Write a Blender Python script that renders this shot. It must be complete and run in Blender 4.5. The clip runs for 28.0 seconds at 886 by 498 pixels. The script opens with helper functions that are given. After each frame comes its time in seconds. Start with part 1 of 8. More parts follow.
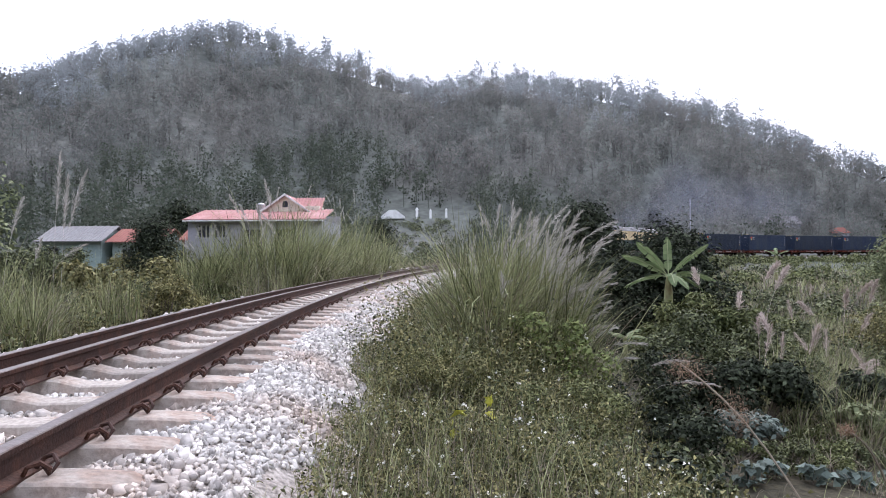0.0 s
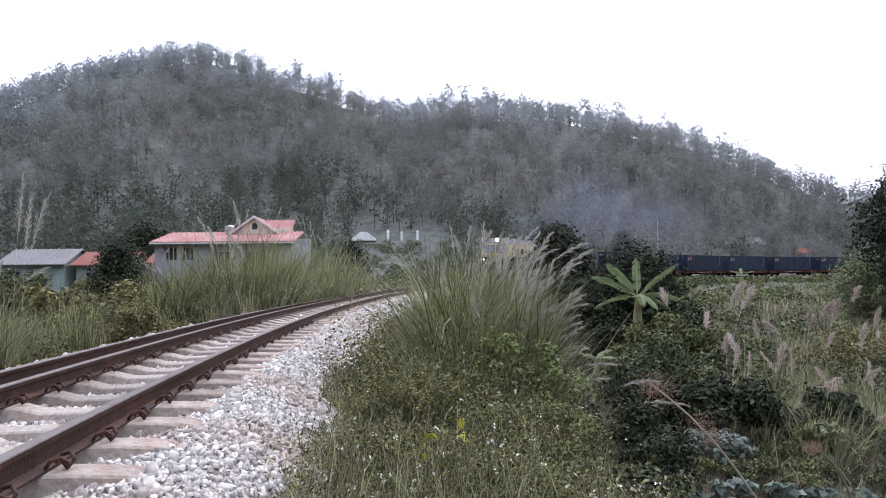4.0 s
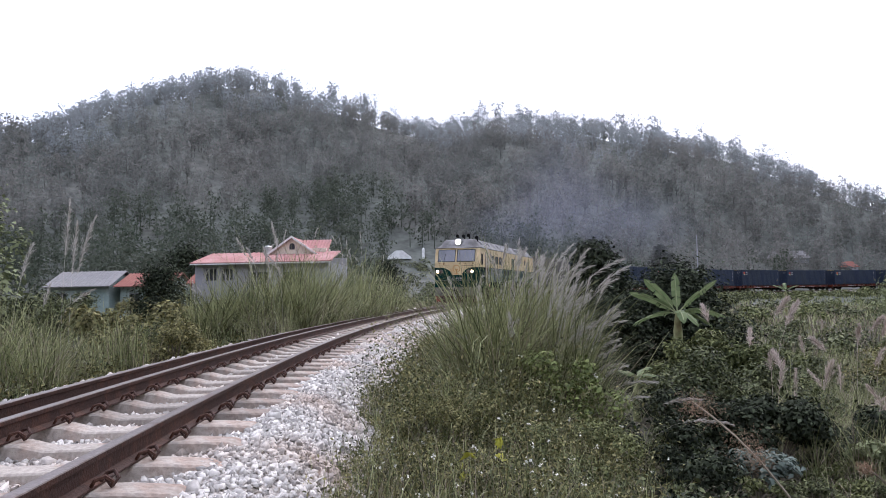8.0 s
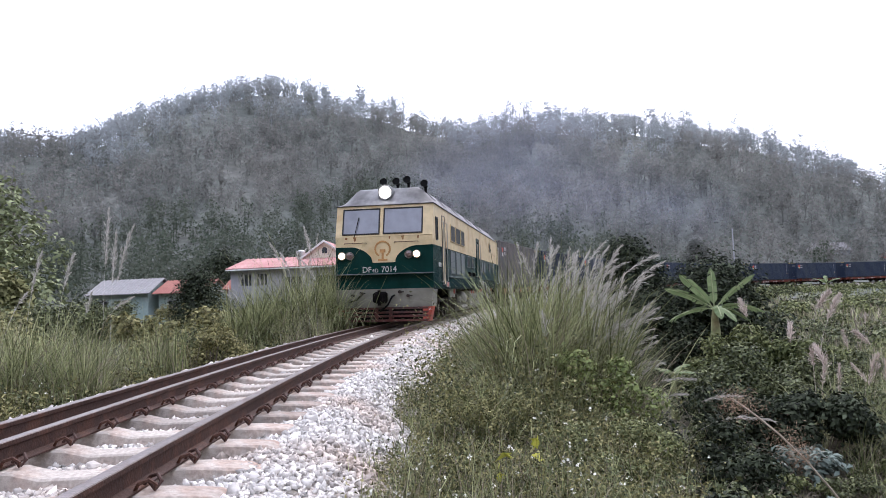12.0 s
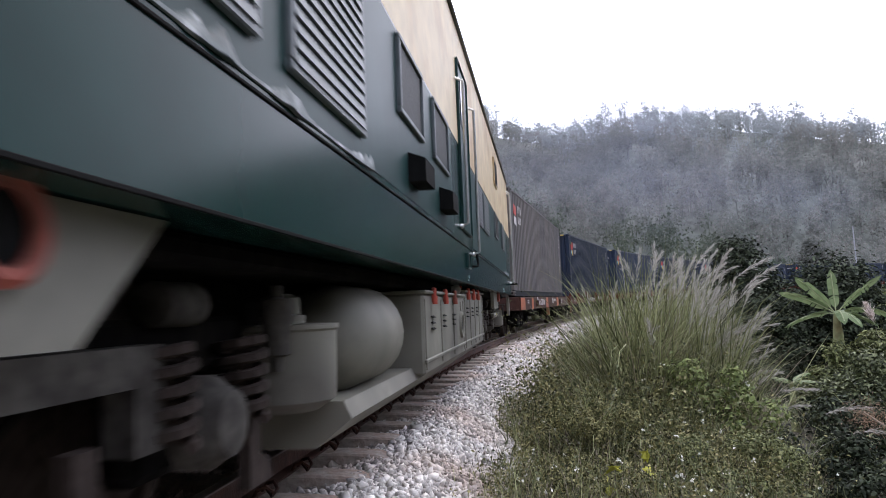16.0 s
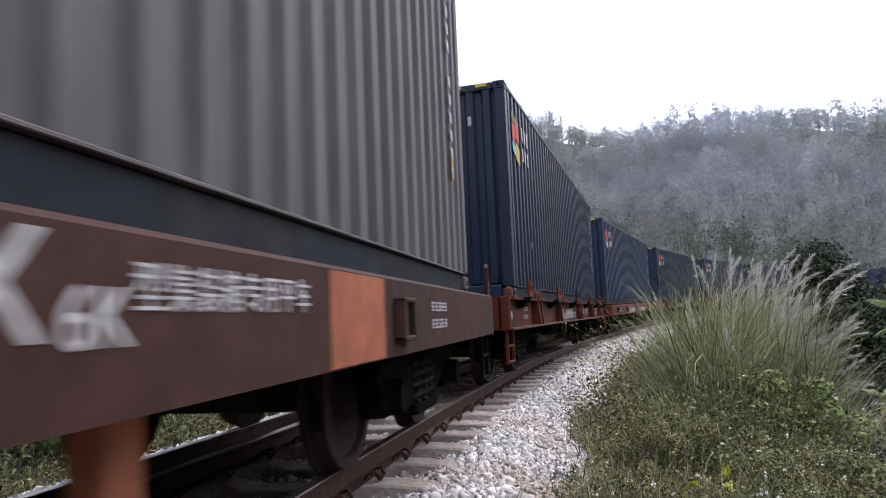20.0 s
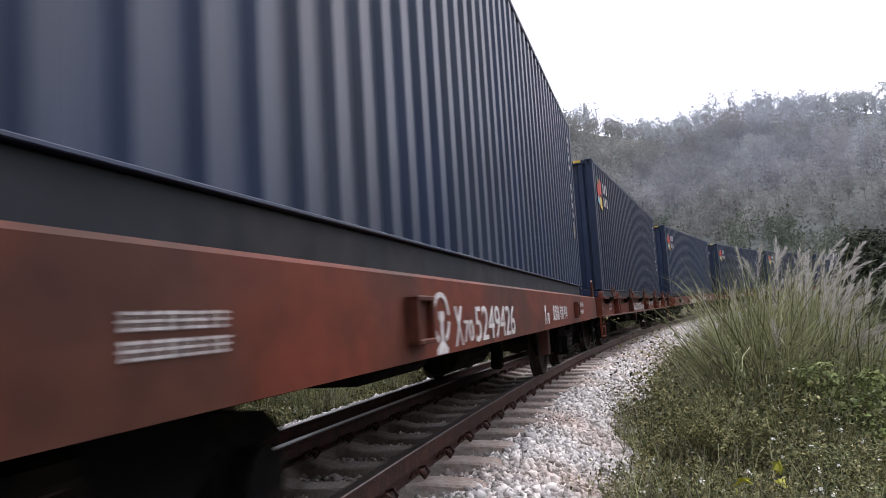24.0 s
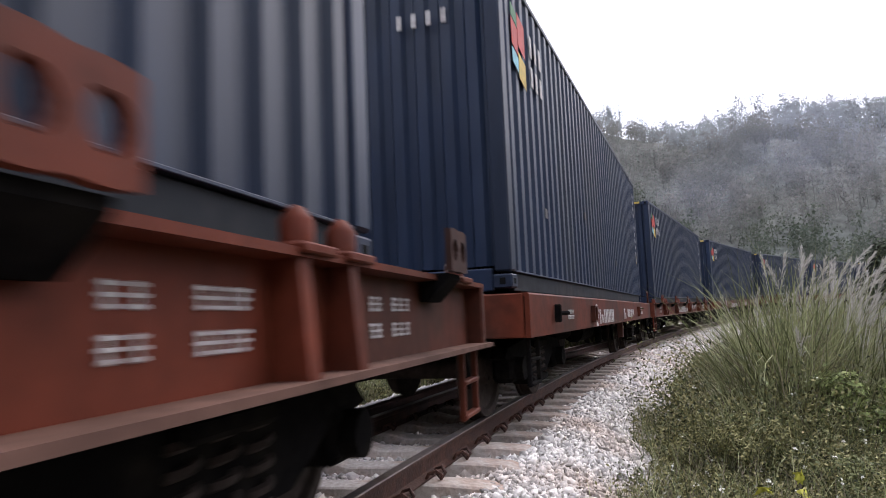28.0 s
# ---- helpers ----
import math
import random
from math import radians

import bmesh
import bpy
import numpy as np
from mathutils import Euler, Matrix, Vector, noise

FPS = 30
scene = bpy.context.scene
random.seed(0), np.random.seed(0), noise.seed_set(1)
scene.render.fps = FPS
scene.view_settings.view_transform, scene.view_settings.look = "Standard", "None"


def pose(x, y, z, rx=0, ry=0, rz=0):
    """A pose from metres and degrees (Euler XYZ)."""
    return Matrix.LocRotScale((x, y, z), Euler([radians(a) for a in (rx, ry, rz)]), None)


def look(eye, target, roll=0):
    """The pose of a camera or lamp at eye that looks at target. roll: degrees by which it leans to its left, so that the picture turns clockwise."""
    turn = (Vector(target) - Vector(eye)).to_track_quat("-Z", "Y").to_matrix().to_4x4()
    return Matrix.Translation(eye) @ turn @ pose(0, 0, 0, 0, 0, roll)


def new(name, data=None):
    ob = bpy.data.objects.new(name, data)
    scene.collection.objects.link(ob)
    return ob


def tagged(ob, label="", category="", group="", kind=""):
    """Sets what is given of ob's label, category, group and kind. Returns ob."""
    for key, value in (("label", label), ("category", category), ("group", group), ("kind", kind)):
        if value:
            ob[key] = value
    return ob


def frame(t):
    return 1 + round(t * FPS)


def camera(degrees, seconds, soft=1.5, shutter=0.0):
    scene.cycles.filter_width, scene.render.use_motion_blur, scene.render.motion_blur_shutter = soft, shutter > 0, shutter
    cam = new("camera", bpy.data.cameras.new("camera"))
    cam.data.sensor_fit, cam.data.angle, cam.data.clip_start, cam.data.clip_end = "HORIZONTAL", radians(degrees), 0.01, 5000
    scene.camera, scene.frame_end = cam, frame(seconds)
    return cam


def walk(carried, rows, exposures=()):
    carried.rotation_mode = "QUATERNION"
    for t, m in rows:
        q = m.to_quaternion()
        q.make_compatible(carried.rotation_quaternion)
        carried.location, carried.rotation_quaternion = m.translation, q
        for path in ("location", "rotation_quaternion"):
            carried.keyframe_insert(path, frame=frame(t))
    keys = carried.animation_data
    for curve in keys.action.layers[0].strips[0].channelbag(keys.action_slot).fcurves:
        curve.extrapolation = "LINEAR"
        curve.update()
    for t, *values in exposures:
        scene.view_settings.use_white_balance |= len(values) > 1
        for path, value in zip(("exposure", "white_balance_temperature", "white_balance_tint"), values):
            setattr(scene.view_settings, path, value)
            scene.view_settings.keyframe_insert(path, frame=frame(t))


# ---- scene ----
cam = camera(65.4, 28.0, soft=0.8, shutter=0.3)
PATH = [
    (0.0, pose(0.000, 0.000, 0.795, 90.53, 0.29, 0.50)),
    (0.5, pose(0.000, 0.000, 0.795, 91.34, -0.23, -0.81)),
    (1.0, pose(0.000, 0.000, 0.795, 91.51, -0.86, -2.33)),
    (1.5, pose(0.000, 0.000, 0.795, 91.31, -0.48, -1.21)),
    (2.0, pose(0.000, 0.000, 0.795, 91.67, -0.18, -1.38)),
    (2.5, pose(0.000, 0.000, 0.795, 92.05, 0.36, -1.62)),
    (3.0, pose(0.000, 0.000, 0.795, 92.27, 0.50, -1.85)),
    (3.5, pose(0.000, 0.000, 0.795, 92.20, 0.51, -1.96)),
    (5.5, pose(0.000, 0.000, 0.795, 93.10, 0.73, -1.32)),
    (6.0, pose(0.000, 0.000, 0.795, 93.13, 0.48, -0.96)),
    (6.5, pose(0.000, 0.000, 0.795, 93.02, 0.73, 0.65)),
    (7.0, pose(0.000, 0.000, 0.795, 93.49, 0.97, -0.19)),
    (7.5, pose(0.000, 0.000, 0.795, 93.38, 0.95, 0.36)),
    (8.0, pose(0.000, 0.000, 0.795, 93.85, 1.12, 1.08)),
    (8.5, pose(0.000, 0.000, 0.795, 93.76, 1.05, 1.50)),
    (9.0, pose(0.000, 0.000, 0.795, 93.47, 1.40, 1.34)),
    (9.5, pose(0.000, 0.000, 0.795, 93.55, 1.56, 1.29)),
    (10.0, pose(0.000, 0.000, 0.795, 93.62, 1.54, 1.31)),
    (10.5, pose(0.000, 0.000, 0.795, 93.98, 1.42, 1.49)),
    (11.0, pose(0.000, 0.000, 0.795, 94.00, 1.44, 2.11)),
    (11.5, pose(0.000, 0.000, 0.795, 94.06, 1.91, 2.92)),
    (12.0, pose(0.000, 0.000, 0.795, 93.98, 2.31, 3.77)),
    (12.5, pose(-0.003, 0.000, 0.797, 94.07, 2.06, 5.49)),
    (13.0, pose(-0.006, 0.000, 0.799, 94.69, 2.15, 7.37)),
    (13.5, pose(-0.010, 0.000, 0.802, 95.60, 2.36, 9.64)),
    (15.5, pose(-0.023, 0.000, 0.811, 95.18, 3.53, 11.58)),
    (16.0, pose(-0.026, 0.000, 0.813, 95.02, 3.13, 11.85)),
    (16.5, pose(-0.029, 0.000, 0.815, 95.45, 3.28, 11.82)),
    (17.0, pose(-0.032, 0.000, 0.818, 95.05, 4.06, 10.96)),
    (17.5, pose(-0.035, 0.000, 0.820, 94.76, 4.29, 12.17)),
    (18.0, pose(-0.039, 0.000, 0.822, 95.57, 4.87, 12.28)),
    (18.5, pose(-0.042, 0.000, 0.825, 96.48, 4.59, 15.06)),
    (19.0, pose(-0.045, 0.001, 0.827, 96.24, 4.07, 17.02)),
    (19.5, pose(-0.048, 0.001, 0.829, 95.77, 3.71, 16.90)),
    (20.0, pose(-0.052, 0.001, 0.832, 95.95, 3.26, 17.31)),
    (20.5, pose(-0.055, 0.001, 0.834, 96.41, 3.04, 18.35)),
    (22.5, pose(-0.065, 0.001, 0.841, 96.71, 2.91, 19.02)),
    (23.0, pose(-0.065, 0.001, 0.841, 97.89, 4.28, 20.02)),
    (23.5, pose(-0.065, 0.001, 0.841, 96.81, 4.60, 19.79)),
    (24.0, pose(-0.065, 0.001, 0.841, 95.92, 4.33, 20.52)),
    (24.5, pose(-0.065, 0.001, 0.841, 96.43, 4.47, 21.43)),
    (25.0, pose(-0.065, 0.001, 0.841, 96.37, 4.73, 21.50)),
    (25.5, pose(-0.065, 0.001, 0.841, 96.52, 4.64, 21.75)),
    (26.0, pose(-0.065, 0.001, 0.841, 96.21, 4.18, 21.77)),
    (26.5, pose(-0.065, 0.001, 0.841, 96.00, 4.15, 21.83)),
    (27.0, pose(-0.065, 0.001, 0.841, 96.04, 3.56, 21.88)),
    (27.5, pose(-0.065, 0.001, 0.841, 96.23, 3.34, 21.96)),
    (28.0, pose(-0.065, 0.001, 0.841, 96.11, 3.20, 22.09)),
]
walk(cam, PATH, [(0.0, 0.30, 6380, 14), (3.0, 0.22, 6380, 14), (6.5, 0.02, 6400, 14), (9.0, 0.10, 6400, 14), (10.0, 0.30, 6400, 14), (12.0, 0.44, 6380, 14), (16.0, 0.46, 6400, 14),
                (20.0, 0.46, 6430, 14), (22.5, 0.48, 6680, 14), (28.0, 0.48, 6720, 14)])

# ---- world, sun ----
world = bpy.data.worlds.new("overcast_sky")
scene.world = world
world.use_nodes = True
wn = world.node_tree.nodes
wl = world.node_tree.links
wn.clear()
sky = wn.new("ShaderNodeTexSky")
sky.sky_type, sky.sun_disc = "NISHITA", False
sky.sun_elevation, sky.sun_rotation = radians(42), radians(20)
sky.dust_density, sky.air_density, sky.ozone_density = 6.0, 1.2, 1.0
cloud = wn.new("ShaderNodeMix")
cloud.data_type, cloud.blend_type = "RGBA", "MIX"
cloud.inputs[0].default_value = 0.86
cloud.inputs[7].default_value = (12.2, 13.1, 15.9, 1)
wl.new(sky.outputs[0], cloud.inputs[6])
bg = wn.new("ShaderNodeBackground")
bg.inputs[1].default_value = 0.135
wl.new(cloud.outputs[2], bg.inputs[0])
wout = wn.new("ShaderNodeOutputWorld")
wl.new(bg.outputs[0], wout.inputs[0])

sun_data = bpy.data.lights.new("sun", "SUN")
sun_data.energy, sun_data.angle, sun_data.color = 1.0, radians(30), (1.0, 0.97, 0.92)
sun_lamp = new("sun", sun_data)
sun_lamp.matrix_world = look((0, 0, 60), (-12, -35, 0))


# ---- materials ----
def material(name, base, rough=0.8, metal=0.0, grain=20.0, spread=0.25, blot=1.5, blot_color=None, blot_amount=0.0,
             bump=0.15, island=0.0, rand=0.0, spec=0.3, emit=0.0, streak=0.0):
    """Base colour with fine grain, larger blotches of a second colour, per-piece variation and fine relief."""
    m = bpy.data.materials.new(name)
    m.use_nodes = True
    n, l = m.node_tree.nodes, m.node_tree.links
    b = n["Principled BSDF"]
    b.inputs["Roughness"].default_value, b.inputs["Metallic"].default_value = rough, metal
    b.inputs["Specular IOR Level"].default_value = spec
    tc = n.new("ShaderNodeTexCoord")
    src = tc.outputs["Object"]
    if streak:
        mp = n.new("ShaderNodeMapping")
        mp.inputs["Scale"].default_value = (1, 1, streak)
        l.new(src, mp.inputs[0])
        src = mp.outputs[0]
    fine = n.new("ShaderNodeTexNoise")
    fine.inputs["Scale"].default_value, fine.inputs["Detail"].default_value = grain, 5
    l.new(src, fine.inputs["Vector"])
    ramp = n.new("ShaderNodeMapRange")
    ramp.inputs[1].default_value, ramp.inputs[2].default_value = 0.3, 0.7
    ramp.inputs[3].default_value, ramp.inputs[4].default_value = 1 - spread, 1 + spread
    l.new(fine.outputs["Fac"], ramp.inputs[0])
    value = ramp.outputs[0]
    for amount, kind in ((island, "geo"), (rand, "obj")):
        if amount:
            g = n.new("ShaderNodeNewGeometry" if kind == "geo" else "ShaderNodeObjectInfo")
            mr = n.new("ShaderNodeMapRange")
            mr.inputs[3].default_value, mr.inputs[4].default_value = 1 - amount, 1 + amount
            l.new(g.outputs["Random Per Island" if kind == "geo" else "Random"], mr.inputs[0])
            mul = n.new("ShaderNodeMath")
            mul.operation = "MULTIPLY"
            l.new(value, mul.inputs[0])
            l.new(mr.outputs[0], mul.inputs[1])
            value = mul.outputs[0]
    col = n.new("ShaderNodeMix")
    col.data_type = "RGBA"
    col.inputs[6].default_value = (*base, 1)
    col.inputs[7].default_value = (*(blot_color or base), 1)
    big = n.new("ShaderNodeTexNoise")
    big.inputs["Scale"].default_value, big.inputs["Detail"].default_value = blot, 6
    l.new(src, big.inputs["Vector"])
    br = n.new("ShaderNodeMapRange")
    br.inputs[1].default_value, br.inputs[2].default_value = 0.62 - 0.3 * blot_amount, 0.72 - 0.15 * blot_amount
    br.inputs[4].default_value = min(1.0, 0.35 + blot_amount) if blot_amount else 0.0
    l.new(big.outputs["Fac"], br.inputs[0])
    l.new(br.outputs[0], col.inputs[0])
    sc = n.new("ShaderNodeMix")
    sc.data_type, sc.blend_type = "RGBA", "MULTIPLY"
    sc.inputs[0].default_value = 1.0
    l.new(col.outputs[2], sc.inputs[6])
    l.new(value, sc.inputs[7])
    l.new(sc.outputs[2], b.inputs["Base Color"])
    if bump:
        bp = n.new("ShaderNodeBump")
        bp.inputs["Strength"].default_value, bp.inputs["Distance"].default_value = bump, 0.02
        l.new(fine.outputs["Fac"], bp.inputs["Height"])
        l.new(bp.outputs[0], b.inputs["Normal"])
    if emit:
        b.inputs["Emission Color"].default_value = (*base, 1)
        b.inputs["Emission Strength"].default_value = emit
    return m


def leaf_material(name, base, second, island=0.35, rough=0.55, thin=0.16, patch=0.9):
    """Foliage: a colour that wanders from piece to piece, with some light shining through."""
    m = bpy.data.materials.new(name)
    m.use_nodes = True
    n, l = m.node_tree.nodes, m.node_tree.links
    b = n["Principled BSDF"]
    b.inputs["Roughness"].default_value, b.inputs["Specular IOR Level"].default_value = rough, 0.10
    g = n.new("ShaderNodeNewGeometry")
    mix = n.new("ShaderNodeMix")
    mix.data_type = "RGBA"
    mix.inputs[6].default_value, mix.inputs[7].default_value = (*base, 1), (*second, 1)
    tc = n.new("ShaderNodeTexCoord")
    no = n.new("ShaderNodeTexNoise")
    no.inputs["Scale"].default_value, no.inputs["Detail"].default_value = patch, 4
    l.new(tc.outputs["Object"], no.inputs["Vector"])
    add = n.new("ShaderNodeMath")
    add.operation = "MULTIPLY_ADD"
    add.inputs[1].default_value = 0.6
    l.new(g.outputs["Random Per Island"], add.inputs[0])
    sub = n.new("ShaderNodeMath")
    sub.operation = "SUBTRACT"
    sub.inputs[1].default_value = 0.28
    l.new(no.outputs["Fac"], sub.inputs[0])
    l.new(sub.outputs[0], add.inputs[2])
    l.new(add.outputs[0], mix.inputs[0])
    mr = n.new("ShaderNodeMapRange")
    mr.inputs[3].default_value, mr.inputs[4].default_value = 1 - island, 1 + island
    l.new(g.outputs["Random Per Island"], mr.inputs[0])
    sc = n.new("ShaderNodeMix")
    sc.data_type, sc.blend_type = "RGBA", "MULTIPLY"
    sc.inputs[0].default_value = 1.0
    l.new(mix.outputs[2], sc.inputs[6])
    l.new(mr.outputs[0], sc.inputs[7])
    l.new(sc.outputs[2], b.inputs["Base Color"])
    if thin:
        tr = n.new("ShaderNodeBsdfTranslucent")
        l.new(sc.outputs[2], tr.inputs[0])
        ms = n.new("ShaderNodeMixShader")
        ms.inputs[0].default_value = thin
        l.new(b.outputs[0], ms.inputs[1])
        l.new(tr.outputs[0], ms.inputs[2])
        l.new(ms.outputs[0], n["Material Output"].inputs[0])
    return m


def smoke_material(name, color, density):
    """Thin smoke: densest in the middle of a wisp, broken by a wandering noise, clear at its rim."""
    m = bpy.data.materials.new(name)
    m.use_nodes = True
    n, l = m.node_tree.nodes, m.node_tree.links
    n.clear()
    out = n.new("ShaderNodeOutputMaterial")
    clear = n.new("ShaderNodeBsdfTransparent")
    dif = n.new("ShaderNodeBsdfDiffuse")
    dif.inputs[0].default_value = (*color, 1)
    through_light = n.new("ShaderNodeBsdfTranslucent")
    through_light.inputs[0].default_value = (*color, 1)
    body = n.new("ShaderNodeMixShader")
    l.new(dif.outputs[0], body.inputs[1])
    l.new(through_light.outputs[0], body.inputs[2])
    ms = n.new("ShaderNodeMixShader")
    tc = n.new("ShaderNodeTexCoord")
    flat = n.new("ShaderNodeVectorMath")
    flat.operation = "MULTIPLY"
    flat.inputs[1].default_value = (1, 0, 1)
    l.new(tc.outputs["Object"], flat.inputs[0])
    ln = n.new("ShaderNodeVectorMath")
    ln.operation = "LENGTH"
    l.new(flat.outputs[0], ln.inputs[0])
    no = n.new("ShaderNodeTexNoise")
    no.inputs["Scale"].default_value, no.inputs["Detail"].default_value = 1.6, 3
    l.new(tc.outputs["Object"], no.inputs["Vector"])
    add = n.new("ShaderNodeMath")
    add.operation = "MULTIPLY_ADD"
    add.inputs[1].default_value = 0.55
    l.new(no.outputs["Fac"], add.inputs[0])
    l.new(ln.outputs["Value"], add.inputs[2])
    fade = n.new("ShaderNodeMapRange")
    fade.interpolation_type = "SMOOTHSTEP"
    fade.inputs[1].default_value, fade.inputs[2].default_value = 0.25, 1.1
    fade.inputs[3].default_value, fade.inputs[4].default_value = density, 0.0
    l.new(add.outputs[0], fade.inputs[0])
    l.new(fade.outputs[0], ms.inputs[0])
    l.new(clear.outputs[0], ms.inputs[1])
    l.new(body.outputs[0], ms.inputs[2])
    l.new(ms.outputs[0], out.inputs[0])
    return m


M = {
    "rail": material("rusty_rail_steel", (0.055, 0.028, 0.022), 0.6, 0.35, 60, 0.35, 6, (0.10, 0.045, 0.03), 0.5, 0.25),
    "rail_top": material("worn_rail_head", (0.20, 0.165, 0.15), 0.38, 0.8, 40, 0.25, 5, (0.12, 0.06, 0.045), 0.3, 0.1),
    "concrete": material("weathered_concrete", (0.37, 0.325, 0.285), 0.9, 0, 30, 0.22, 3, (0.30, 0.20, 0.15), 0.5, 0.5, rand=0.22),
    "stone": material("limestone_ballast", (0.57, 0.535, 0.50), 0.9, 0, 25, 0.2, 0.8, (0.46, 0.37, 0.31), 0.5, 0.4, island=0.42),
    "bed": material("ballast_bed", (0.42, 0.38, 0.345), 0.95, 0, 38, 0.55, 1.5, (0.26, 0.22, 0.19), 0.5, 1.0),
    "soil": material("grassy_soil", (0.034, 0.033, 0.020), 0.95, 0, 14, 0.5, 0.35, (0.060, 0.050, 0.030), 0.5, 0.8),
    # ground of the far hill, its colour lightened to stand in for haze
    "hill_soil": material("hazed_hill_undergrowth", (0.100, 0.108, 0.095), 0.95, 0, 0.5, 0.35, 0.03, (0.120, 0.118, 0.105), 0.5, 0.6),
}
